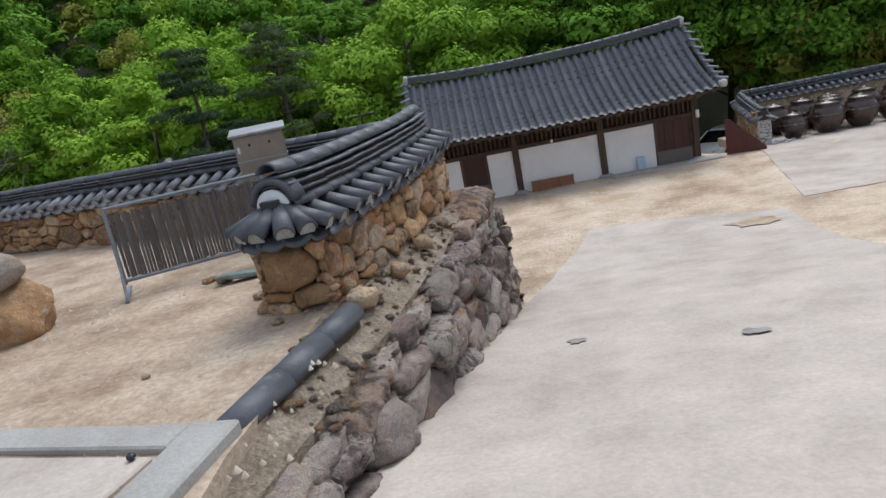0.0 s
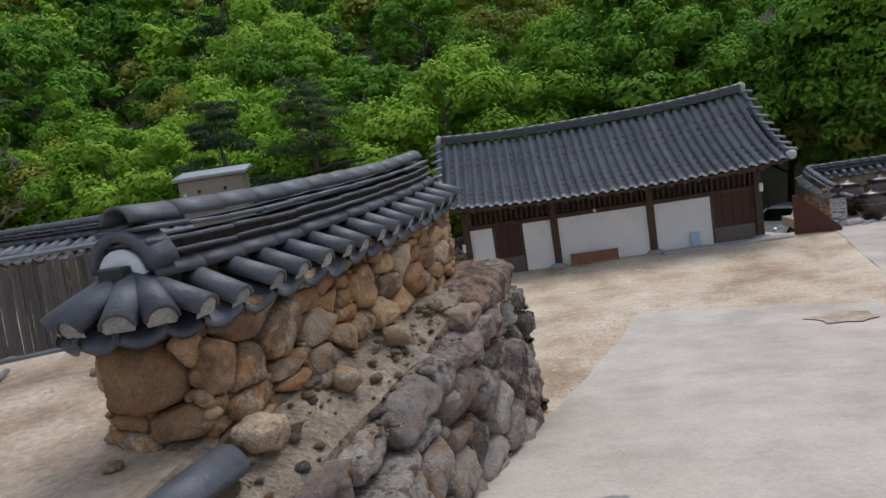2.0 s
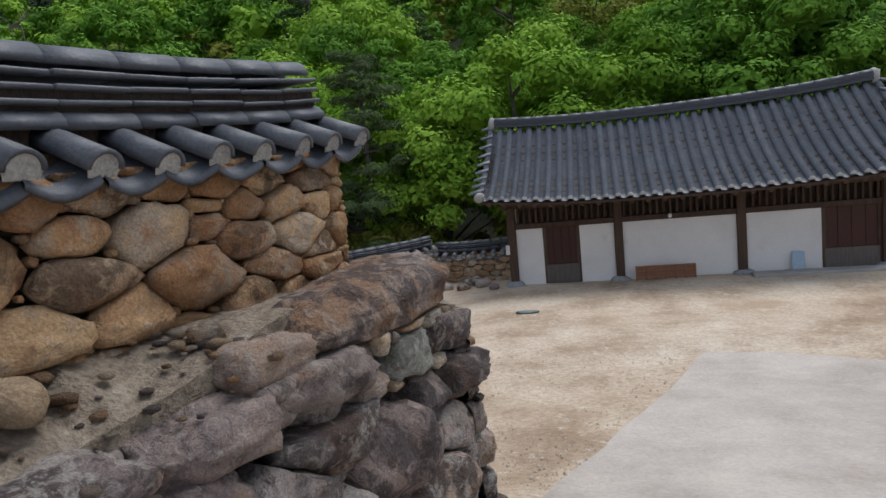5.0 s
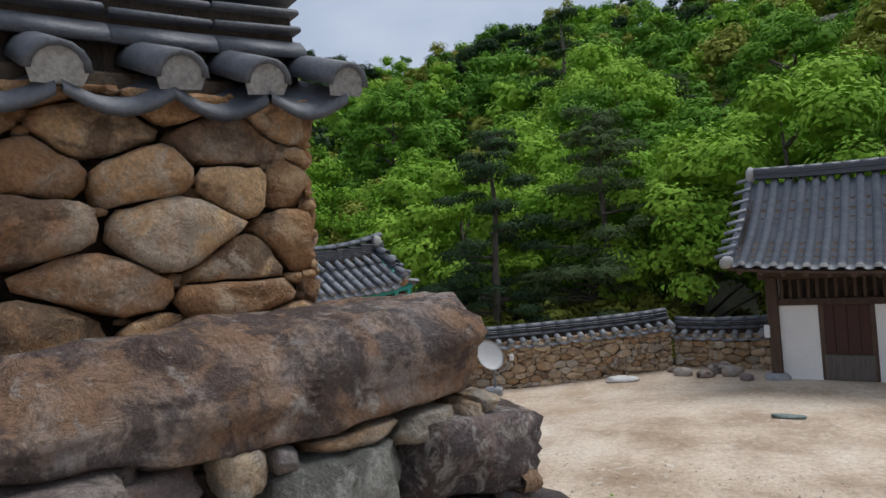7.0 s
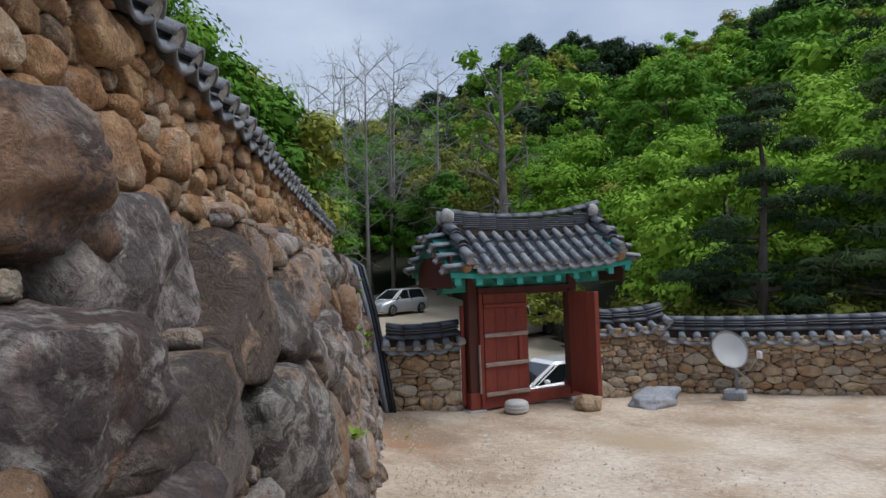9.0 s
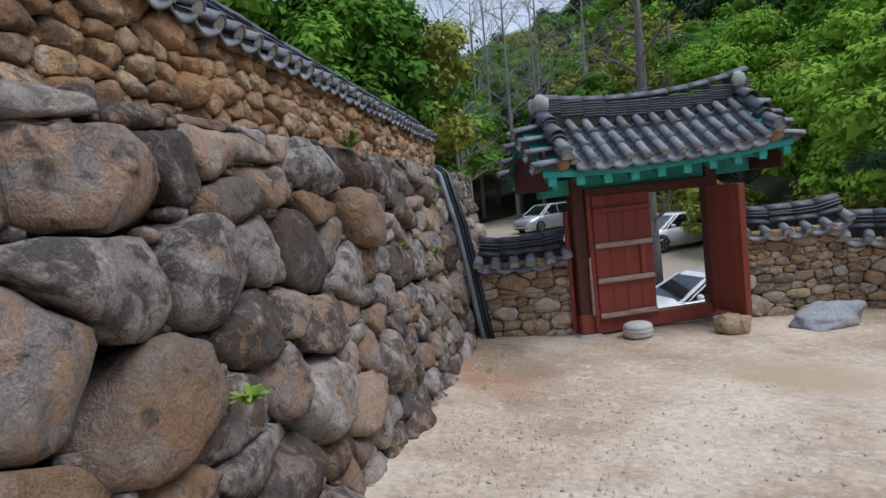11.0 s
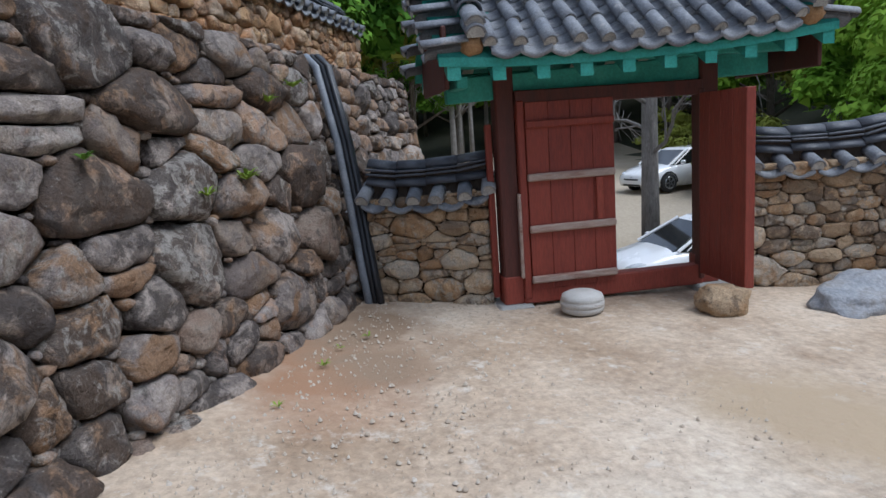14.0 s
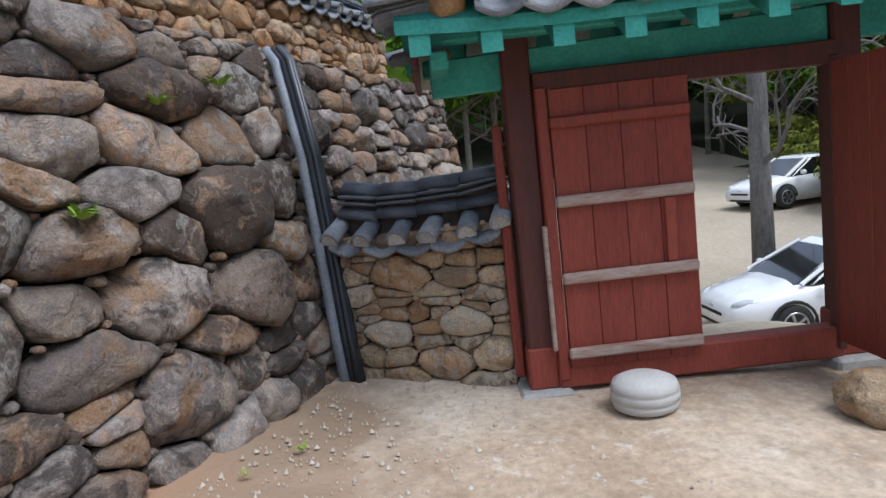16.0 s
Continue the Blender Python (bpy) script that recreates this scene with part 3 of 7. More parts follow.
def chink_geo(p, s, place, rng):
    """A small wedge of stone pressed into a joint."""
    a0, wide = rng.uniform(0, 6.283), rng.uniform(1.0, 1.7)
    out = [(math.cos(a0 + k * 1.0472) * rng.uniform(0.75, 1.2) * wide, math.sin(a0 + k * 1.0472) * rng.uniform(0.7, 1.1)) for k in range(6)]
    verts, faces = [], []
    lift = rng.uniform(-0.9, 0.3) * s
    for k, z in ((1.0, -1.6), (1.05, 0.1), (0.72, 0.75)):
        verts += [place(p[0] + x * s * k, p[1] + y * s * k, lift + z * s * (1 + 0.25 * rng.uniform(-1, 1))) for x, y in out]
    verts.append(place(p[0], p[1], lift + s * 0.9))
    for ring in range(2):
        for i in range(6):
            a, b = ring * 6 + i, ring * 6 + (i + 1) % 6
            faces.append((a, b, b + 6, a + 6))
    faces += [(12 + i, 12 + (i + 1) % 6, 18) for i in range(6)]
    return verts, faces


def rubble(parent, region, place, high, material, seed, bulge=0.55, gap=0.008, limit=300, flat=0.62, big=0.10, chinks=0.7, skip=None):
    """Fills a face with stones, each a piece of its wall, and small wedges in the joints."""
    rng = random.Random(seed)
    cells, joints = stone_cells(region, high, rng, flat, big)
    geo = []
    for poly, r in cells:
        if skip and skip(sum(p[0] for p in poly) / len(poly), sum(p[1] for p in poly) / len(poly)):
            continue
        geo.append(("stone", stone_geo(poly, r, place, rng, bulge, gap)))
    for p in joints:
        if rng.random() < chinks and not (skip and skip(*p)):
            geo.append(("chink_stone", chink_geo(p, high * rng.uniform(0.07, 0.17), place, rng)))
    extra_v, extra_f = [], []
    for count, (name, (v, f)) in enumerate(geo):
        if count < limit:
            put(name, raw_mesh(name, v, f, material), parent)
        else:
            n = len(extra_v)
            extra_v += v
            extra_f += [tuple(i + n for i in q) for q in f]
    if extra_v:
        tagged(put("small_stones", raw_mesh("small_stones", extra_v, extra_f, M_STONE_LOOSE.get(material.name, material)), parent), kind="stuff")


def face_map(a, b, lean=0.0, out=1.0, z0=0.0):
    """Maps (along, height, depth) to the world on a face from a to b; lean: metres set back for each metre up. out=1: outward is to the right of a->b."""
    a, b = Vector((a[0], a[1], 0)), Vector((b[0], b[1], 0))
    d = (b - a).normalized()
    nrm = Vector((d.y, -d.x, 0)) * out

    def place(u, v, w):
        p = a + d * u + nrm * (w - v * lean)
        return (p.x, p.y, v + z0)
    return place


# ---------------------------------------------------------------- ground
def smooth(t):
    t = min(1.0, max(0.0, t))
    return t * t * (3 - 2 * t)


RIDGE = ([-180, -120, -60, -40, -20, 0, 27, 35, 42, 50, 56, 61, 70, 85, 120, 180], [7, 8, 14, 17, 18, 20, 20.5, 18, 17.5, 19, 16.5, 14, 12, 10, 8, 7])


def gz(x, y):
    """Height of the ground."""
    f = float(np.interp(y, [-60, 0, 3, 5.5, 8.1, 10.1, 12.5, 14.2, 17, 60], [0.1, 0, -0.6, -1.1, -1.62, -1.98, -2.28, -2.36, -2.46, -2.5]))
    if y > 8:
        f -= 0.2 * smooth(-x / 6) * smooth((y - 8) / 3)
    d1 = -8.3 - x + 0.1 * (y - 15)
    d2 = (x + 7.4) * -0.74 + (y - 17) * 0.67
    out = max(d1, d2)
    s = smooth((out - 0.2) / 3.5)
    low = float(np.interp(-x, [8, 10, 14.5, 21.5, 36, 60], [-4.1, -4.2, -4.52, -3.5, -3.1, -2.5]))
    f = f * (1 - s) + min(low, -2.3) * s
    if x > 5 and y > 20.6:
        f -= 2.4 * max(smooth((y - 25) / 6) * smooth((x - 5) / 4), smooth((y - 20.6) / 4.5) * smooth((x - 7.9) / 1.3))
    dx, dy = x, y - 8
    r = math.hypot(dx, dy)
    az = math.degrees(math.atan2(-dx, dy))
    top = 150 * math.tan(radians(float(np.interp(az, *RIDGE)))) - 7
    start = float(np.interp(az, [-180, -30, 0, 30, 50, 75, 180], [40, 38, 26, 28, 44, 52, 52]))
    p = max(0.0, (r - start) / (150 - start))
    f += (top + 3) * (min(p, 1.0) ** 1.1) + (3.0 * noise.noise(Vector((x * 0.03, y * 0.03, 0))) * min(1, p * 4))
    if p > 1:
        f -= (r - 150) * 0.12
    return f


def axis(lo, hi, near_lo, near_hi, fine, grow=1.16):
    a = list(np.arange(near_lo, near_hi + 1e-6, fine))
    s, x = fine, near_hi
    while x < hi:
        s *= grow
        x += s
        a.append(x)
    s, x = fine, near_lo
    while x > lo:
        s *= grow
        x -= s
        a.insert(0, x)
    return a


def build_ground():
    xs, ys = axis(-600, 600, -14, 12, 0.25), axis(-400, 700, -3, 25, 0.25)
    verts = []
    for y in ys:
        for x in xs:
            z = gz(x, y)
            if -16 < x < 14 and -4 < y < 27:
                z += 0.02 * noise.noise(Vector((x * 0.9, y * 0.9, 3))) + 0.008 * noise.noise(Vector((x * 4, y * 4, 1)))
                if y < 14.6 and x < 7:
                    z -= 0.02
            verts.append((x, y, z))
    w = len(xs)
    faces = [(j * w + i, j * w + i + 1, (j + 1) * w + i + 1, (j + 1) * w + i) for j in range(len(ys) - 1) for i in range(w - 1)]
    me = raw_mesh("ground", verts, faces, M_SAND)
    me.materials.append(M_LOT)
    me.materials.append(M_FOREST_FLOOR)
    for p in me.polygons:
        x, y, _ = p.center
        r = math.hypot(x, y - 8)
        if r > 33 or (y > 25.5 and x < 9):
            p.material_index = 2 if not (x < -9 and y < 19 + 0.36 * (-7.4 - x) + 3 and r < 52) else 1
        elif -8.3 - x + 0.1 * (y - 15) > 0 or (x + 7.4) * -0.74 + (y - 17) * 0.67 > 0.6:
            p.material_index = 1
    tagged(put("ground", me), "sandy beige courtyard earth running out to wooded hills", "ground", kind="structure")


def sheet(name, outline, zfun, material, lift=0.0, step=0.3, thick=0.12, label="", category="ground", rag=0.0):
    """A flat-lying sheet with a ragged outline that follows zfun."""
    pts = []
    for i, p in enumerate(outline):
        q = outline[(i + 1) % len(outline)]
        n = max(1, int(math.hypot(q[0] - p[0], q[1] - p[1]) / step))
        for k in range(n):
            t = k / n
            x, y = p[0] + (q[0] - p[0]) * t, p[1] + (q[1] - p[1]) * t
            s = rag * (noise.noise(Vector((x * 1.7, y * 1.7, 9))) + 0.5 * noise.noise(Vector((x * 6, y * 6, 2))))
            pts.append((x + s, y + s))
    bm = bmesh.new()
    top = [bm.verts.new((x, y, 0)) for x, y in pts]
    bm.faces.new(top)
    bmesh.ops.triangulate(bm, faces=bm.faces[:])
    xs, ys = [p[0] for p in pts], [p[1] for p in pts]
    for ax, lo, hi in ((0, min(xs), max(xs)), (1, min(ys), max(ys))):
        c = lo + 0.6
        while c < hi:
            no = Vector((1, 0, 0)) if ax == 0 else Vector((0, 1, 0))
            bmesh.ops.bisect_plane(bm, geom=bm.verts[:] + bm.edges[:] + bm.faces[:], plane_co=no * c, plane_no=no)
            c += 0.6
    ext = bmesh.ops.extrude_face_region(bm, geom=bm.faces[:])
    up = {g for g in ext["geom"] if isinstance(g, bmesh.types.BMVert)}
    for v in bm.verts:
        z = zfun(v.co.x, v.co.y) + lift
        v.co.z = z + 0.012 * noise.noise(v.co * 1.3) if v in up else z - thick
    bmesh.ops.recalc_face_normals(bm, faces=bm.faces[:])
    return tagged(part(name, bm, material), label, category, kind="structure")


build_ground()


def terrace_z(x, y):
    return 0.0 + 0.025 * noise.noise(Vector((x * 0.8, y * 0.8, 4))) + 0.03 * max(0.0, min(1.0, (-2 - x) / 6))


sheet("terrace_floor", [(-2.2, -3), (-1.35, 2.3), (-1.2, 4.4), (-0.35, 8.0), (-0.4, 8.3), (-11.8, 13.6), (-24, 13.6), (-24, -3)], terrace_z, M_TERRACE, 0.0, 0.4, 0.4,
      "bare sandy earth of the raised terrace", "ground", 0.05)
sheet("concrete_ramp", [(-1.6, -3), (-1.05, 2.4), (-0.5, 4.7), (0.0, 6.7), (0.55, 8.3), (1.3, 10.6), (2.67, 14.17), (3.6, 14.0), (6.35, 12.75), (5.35, 9.2), (5.1, 7.0), (5.6, 2), (5.8, -3)], gz, M_SLAB, 0.012, 0.18, 0.1,
      "pale worn concrete ramp sloping down into the courtyard", "ramp", 0.05)
sheet("jar_yard_slab", [(7.1, 13.5), (7.8, 15.4), (9.25, 19.7), (9.7, 24.2), (19, 24), (19, 13.5)], lambda x, y: gz(x, min(y, 21)), M_SLAB, 0.012, 0.3, 0.3,
      "pale concrete yard under the storage jars", "pavement", 0.08)


def patch(name, x, y, r, label, material, seed, squash=0.6):
    rng = random.Random(seed)
    bm = bmesh.new()
    vs = []
    for k in range(16):
        a = k * math.pi / 8
        q = r * rng.uniform(0.65, 1.2)
        px, py = x + q * math.cos(a), y + q * squash * math.sin(a)
        vs.append(bm.verts.new((px, py, gz(px, py) + 0.030)))
    c = bm.verts.new((x, y, gz(x, y) + 0.034))
    for k in range(16):
        bm.faces.new((vs[k], vs[(k + 1) % 16], c))
    tagged(part(name, bm, material), label, "patch", kind="structure")


patch("concrete_patch", 0.80, 5.72, 0.10, "small dark worn patch in the concrete", M_SPOT, 1, 1.0)
patch("concrete_patch", 2.16, 4.98, 0.11, "small dark worn patch in the concrete", M_SPOT, 2, 1.0)
patch("dirt_patch", 5.35, 12.0, 0.52, "oval of sandy dirt on the concrete", M_TERRACE, 3, 0.95)


# ---------------------------------------------------------------- roof tiles
def half_tube(length, r0, r1, n=8, thick=0.018, end=None):
    """Half-round cover tile along +Y from 0 to length, open side down; end: index of the material for a plastered end disc."""
    bm = bmesh.new()
    rows = []
    for y, r in ((0, r0), (length, r1)):
        o = [bm.verts.new((-r * math.cos(math.pi * k / n), y, r * math.sin(math.pi * k / n))) for k in range(n + 1)]
        i = [bm.verts.new((-(r - thick) * math.cos(math.pi * k / n), y, (r - thick) * math.sin(math.pi * k / n))) for k in range(n + 1)]
        rows.append((o, i))
    (o0, i0), (o1, i1) = rows
    for k in range(n):
        bm.faces.new((o0[k], o0[k + 1], o1[k + 1], o1[k]))
        bm.faces.new((i0[k + 1], i0[k], i1[k], i1[k + 1]))
        bm.faces.new((o1[k], o1[k + 1], i1[k + 1], i1[k]))
        bm.faces.new((o0[k + 1], o0[k], i0[k], i0[k + 1]))
    for a, b in ((0, 0), (n, n)):
        bm.faces.new((o0[a], o1[a], i1[a], i0[a]))
    if end is not None:
        c = bm.verts.new((0, length - 0.01, -r1 * 0.25))
        ring = [bm.verts.new((-(r1 - thick * 0.4) * math.cos(math.pi * k / n), length - 0.012 + 0.006 * math.sin(k), (r1 - thick * 0.4) * math.sin(math.pi * k / n))) for k in range(n + 1)]
        bot = [bm.verts.new((x * r1, length - 0.015, -r1 * 0.45)) for x in (0.75, -0.75)]
        loop = ring + bot
        for k in range(len(loop)):
            f = bm.faces.new((loop[k], loop[(k + 1) % len(loop)], c))
            f.material_index = end
    bmesh.ops.recalc_face_normals(bm, faces=bm.faces[:])
    return bm


def pan_tile(length, width, sag=0.055, thick=0.02, n=6, lip=0.02):
    """Hollow pan tile along +Y, with a slightly drooping front lip."""
    bm = bmesh.new()
    rows = []
    for y, dz in ((0, 0.0), (length - 0.03, 0.0), (length, -lip)):
        for t in (0, -thick):
            rows.append([bm.verts.new((width * (k / n - 0.5), y, -sag * math.sin(math.pi * k / n) + dz + t)) for k in range(n + 1)])
    for a, b in ((0, 2), (2, 4)):
        for k in range(n):
            bm.faces.new((rows[a][k], rows[a][k + 1], rows[b][k + 1], rows[b][k]))
            bm.faces.new((rows[a + 1][k + 1], rows[a + 1][k], rows[b + 1][k], rows[b + 1][k + 1]))
    for k in range(n):
        bm.faces.new((rows[4][k], rows[4][k + 1], rows[5][k + 1], rows[5][k]))
    bmesh.ops.recalc_face_normals(bm, faces=bm.faces[:])
    return bm


def cover_mesh(length, r, material, n=8):
    me = mesh_of("cover_tile", half_tube(length, r, r * 1.06, n, end=1), material)
    me.materials.append(M_MORTAR)
    return me


COVER = cover_mesh(0.36, 0.073, M_TILE)
COVER_OLD = cover_mesh(0.34, 0.070, M_TILE_OLD)
PAN = mesh_of("pan_tile", pan_tile(0.36, 0.27), M_TILE)
PAN_OLD = mesh_of("pan_tile", pan_tile(0.34, 0.27), M_TILE_OLD)
COURSE = mesh_of("course_tile", half_tube(0.34, 0.10, 0.10, 7), M_TILE)
RIDGE_TILE = mesh_of("ridge_tile", half_tube(0.315, 0.092, 0.098, 9), M_TILE)
FLAT = mesh_of("flat_tile", boxbm((-0.155, -0.165, -0.011), (0.155, 0.165, 0.011), 0.006), M_TILE)
CORE_BAR = boxbm((0, -0.12, 0), (1, 0.12, 0.25))
CORE_ME = mesh_of("clay_bed", CORE_BAR, M_DARKEARTH_SHADE, False)


def tile_cap(parent, a, b, za, zb, half=0.40, old=False, flare=0.06, seed=1, layers=2, sides=(1, -1), start_fan=False, pitch=22, spacing=0.27, lay=0.040):
    """Tiled coping on a wall from a to b: cover and pan tiles on both slopes, courses of tiles above, round ridge tiles on top."""
    rng = random.Random(seed)
    A, B = Vector((*a, za)), Vector((*b, zb))
    L = (B - A).length
    ax = (B - A).normalized()
    yaw = math.degrees(math.atan2(ax.y, ax.x))
    cover, pan = (COVER_OLD, PAN_OLD) if old else (COVER, PAN)
    tl = 0.36 if not old else 0.34

    def zof(s):
        t = s / L
        return A.z + (B.z - A.z) * t + flare * (abs(2 * t - 1) ** 3)

    def at(s, y, z, rx=0, ry=0, rz=0):
        p = A + Vector((ax.x, ax.y, 0)).normalized() * s
        slope = math.degrees(math.atan2(zof(min(L, s + 0.1)) - zof(max(0, s - 0.1)), min(L, s + 0.1) - max(0, s - 0.1)))
        return pose(p.x, p.y, zof(s), 0, 0, yaw) @ pose(0, y, z, 0, -slope, 0) @ pose(0, 0, 0, rx, ry, rz)

    n = max(1, round(L / spacing))
    sp = L / n
    for i in range(n + 1):
        for side in sides:
            rz = 0 if side > 0 else 180
            j = lambda k: rng.uniform(-k, k)
            y0 = side * (half - tl + 0.02)
            put("cover_tile", cover, parent, at(i * sp, y0, 0.125, -pitch + j(3), j(3), rz + j(3.5)))
            if i < n:
                put("pan_tile", pan, parent, at((i + 0.5) * sp, y0, 0.105 + j(0.006), -pitch + j(2), j(2.5), rz + j(2)) @ Matrix.Diagonal((sp / 0.27, 1, 1, 1)))
    m = max(1, round(L / 0.33))
    cp = L / m
    for i in range(m):
        s = i * cp
        j = lambda k: rng.uniform(-k, k)
        for side in sides:
            put("course_tile", COURSE, parent, at(s, side * 0.085, 0.155 + j(0.004), 0, 0, -90 + j(1.2)) @ Matrix.Diagonal((1.0, cp / 0.335, 0.85, 1)))
        for k in range(layers):
            put("flat_tile", FLAT, parent, at(s + cp / 2, j(0.008), 0.262 + lay * k + j(0.003), j(1.5), j(1.2), j(1.2)) @ Matrix.Diagonal((cp / 0.315, 1.0 - 0.06 * k, 1.0, 1)))
        put("ridge_tile", RIDGE_TILE, parent, at(s, j(0.006), 0.262 + lay * layers - 0.02 + j(0.003), 0, 0, -90 + j(1.2)) @ Matrix.Diagonal((1.0, cp / 0.305, 0.92, 1)))
        put("clay_bed", CORE_ME, parent, at(s, 0, 0.02) @ Matrix.Diagonal((cp, 1, 1.04 + lay * layers, 1)))
    if start_fan:
        for ang in (-62, -32, -4, 26, 58):
            put("cover_tile", cover, parent, at(0.06, 0, 0.15) @ pose(0, 0, 0, 0, 0, 90 + ang) @ pose(0, 0.06, 0, -pitch - 4, 0, rng.uniform(-4, 4)))
            put("pan_tile", pan, parent, at(0.06, 0, 0.12) @ pose(0, 0, 0, 0, 0, 90 + ang + 15) @ pose(0, 0.05, 0, -pitch - 4, 0, 0) @ Matrix.Diagonal((0.8, 1, 1, 1)))
        put("end_plaster", mesh_of("end_plaster", half_tube(0.05, 0.135, 0.135, 10, 0.13), M_DISH), parent, at(-0.03, 0, 0.17, 0, 0, -90), "white plastered end of the coping")
        put("end_brick", mesh_of("end_brick", boxbm((-0.07, -0.02, 0), (0.07, 0.05, 0.10), 0.008), M_BLACKPIPE, False), parent, at(-0.05, 0.0, 0.13, 0, 0, 90))
        put("end_arch", mesh_of("end_arch", half_tube(0.16, 0.185, 0.20, 10, 0.045), M_TILE), parent, at(-0.02, 0, 0.20, 6, 0, -90))


def wall_core(name, a, b, t, z0a, z0b, z1a, z1b, material, label, lean=0.0):
    """The body of a wall: right face from a to b, thickness t to the left."""
    a, b = Vector((*a, 0)), Vector((*b, 0))
    d = (b - a).normalized()
    n = Vector((-d.y, d.x, 0))
    bm = bmesh.new()
    vs = []
    for p, zl, zh in ((a, z0a, z1a), (b, z0b, z1b)):
        for q, z in ((p, zl), (p + n * t, zl), (p + n * t, zh), (p + n * lean * (zh - zl), zh)):
            vs.append(bm.verts.new((q.x, q.y, z)))
    for f in ((0, 1, 5, 4), (1, 2, 6, 5), (2, 3, 7, 6), (3, 0, 4, 7), (3, 2, 1, 0), (4, 5, 6, 7)):
        bm.faces.new([vs[i] for i in f])
    bmesh.ops.recalc_face_normals(bm, faces=bm.faces[:])
    return tagged(part(name, bm, material), label, "wall", kind="structure")


def dist(p, q):
    return math.hypot(q[0] - p[0], q[1] - p[1])


# upper wall along the ramp
W1A, W1B = (-1.12, 4.62), (-0.185, 8.27)
W1N = (-0.969 * 0.58, 0.248 * 0.58)
w1 = wall_core("wall_ramp_side", (W1A[0] - 0.077, W1A[1] + 0.105), (W1B[0] - 0.10, W1B[1] - 0.02), 0.40, -0.05, -0.05, 0.68, 0.80, M_EARTH, "tan fieldstone wall with a grey tiled coping beside the ramp")
w1L = dist(W1A, W1B)
rubble(w1, [(0, -0.05), (w1L, -0.05), (w1L, 0.73), (0, 0.60)], face_map(W1A, W1B), 0.165, M_STONE_UP, 11, 0.52, 0.005, flat=0.66, big=0.16)
rubble(w1, [(0, -0.05), (0.60, -0.05), (0.60, 0.57), (0, 0.58)], face_map((W1A[0] + W1N[0], W1A[1] + W1N[1]), W1A), 0.19, M_STONE_UP, 12, 0.6, flat=0.7)
rubble(w1, [(0, -0.05), (w1L, -0.05), (w1L, 0.56), (0, 0.66)], face_map((W1B[0] + W1N[0], W1B[1] + W1N[1]), (W1A[0] + W1N[0], W1A[1] + W1N[1])), 0.2, M_STONE_UP, 13, 0.5)
c1a = (W1A[0] + W1N[0] / 2, W1A[1] + W1N[1] / 2)
c1b = (W1B[0] + W1N[0] / 2, W1B[1] + W1N[1] / 2)
tile_cap(w1, c1a, (c1b[0] + 0.02, c1b[1] + 0.08), 0.62, 0.725, 0.42, False, 0.05, 5, 3, (1, -1), True, lay=0.060)

# upper wall along the courtyard side, running on past the gate
W2A, W2B = (-0.185, 8.27), (-12.2, 13.45)
w2L = dist(W2A, W2B)
w2d = ((W2B[0] - W2A[0]) / w2L, (W2B[1] - W2A[1]) / w2L)
W2N = (-w2d[1] * 0.58, w2d[0] * 0.58)
w2 = wall_core("wall_courtyard_side", (W2A[0] - 0.10, W2A[1] - 0.08), (W2B[0], W2B[1] - 0.10), 0.40, -0.1, -0.1, 0.80, 0.72, M_EARTH, "long tan fieldstone wall with a grey tiled coping above the boulders")
rubble(w2, [(0, -0.08), (w2L, -0.08), (w2L, 0.66), (0, 0.73)], face_map(W2A, W2B), 0.135, M_STONE_UP, 21, 0.55, 0.004, flat=0.6)
W2iA, W2iB = (W2A[0] + W2N[0], W2A[1] + W2N[1]), (W2B[0] + W2N[0], W2B[1] + W2N[1])
rubble(w2, [(0, -0.05), (w2L - 0.7, -0.05), (w2L - 0.7, 0.68), (0, 0.60)], face_map(W2iB, W2iA), 0.2, M_STONE_UP, 22, 0.5, limit=150)
tile_cap(w2, (W2A[0] + W2N[0] / 2 - 0.25, W2A[1] + W2N[1] / 2 + 0.11), (W2B[0] + W2N[0] / 2, W2B[1] + W2N[1] / 2), 0.72, 0.70, 0.42, True, 0.04, 6)

# boulder wall that holds the ledge beside the ramp, and the retaining wall of the courtyard
E1A, E1B = (-1.20, 2.3), (0.36, 8.42)
e1L = dist(E1A, E1B)
ledge = wall_core("retaining_wall_ramp", (E1A[0] - 0.12, E1A[1]), (E1B[0] - 0.14, E1B[1] - 0.12), 0.3, -2.0, -2.0, -0.46, -0.26, M_DARKEARTH_SHADE, "dry-laid wall of dark purplish boulders holding the ledge")
e1p = face_map(E1A, E1B, 0.05, 1, 0.0)
rubble(ledge, [(0, -0.75), (3.2, -1.25), (e1L, -1.9), (e1L, -0.20), (4.9, -0.24), (4.2, -0.40), (3.0, -0.42), (0, -0.34)], e1p, 0.26, M_STONE_LEDGE, 31, 0.60, 0.006, flat=0.66, big=0.2, skip=lambda u, z: u > 4.55 and z > -0.56 or u > 5.7 and z > -0.74)
RTA, RTB = (0.42, 8.40), (-8.62, 12.44)
rL = dist(RTA, RTB)
RT2 = (-12.3, 14.1)
rnx, rny = 0.408 * 0.56, 0.913 * 0.56
ret = wall_core("retaining_wall_courtyard", (RTA[0] + rnx - 0.14, RTA[1] + rny), (RT2[0] + rnx, RT2[1] + rny), 1.0, -4.2, -4.2, -0.10, -0.10, M_DARKEARTH_SHADE, "tall battered retaining wall of weathered boulders", 0.17)
rp = face_map(RTA, RTB, 0.17, 1, 0.0)
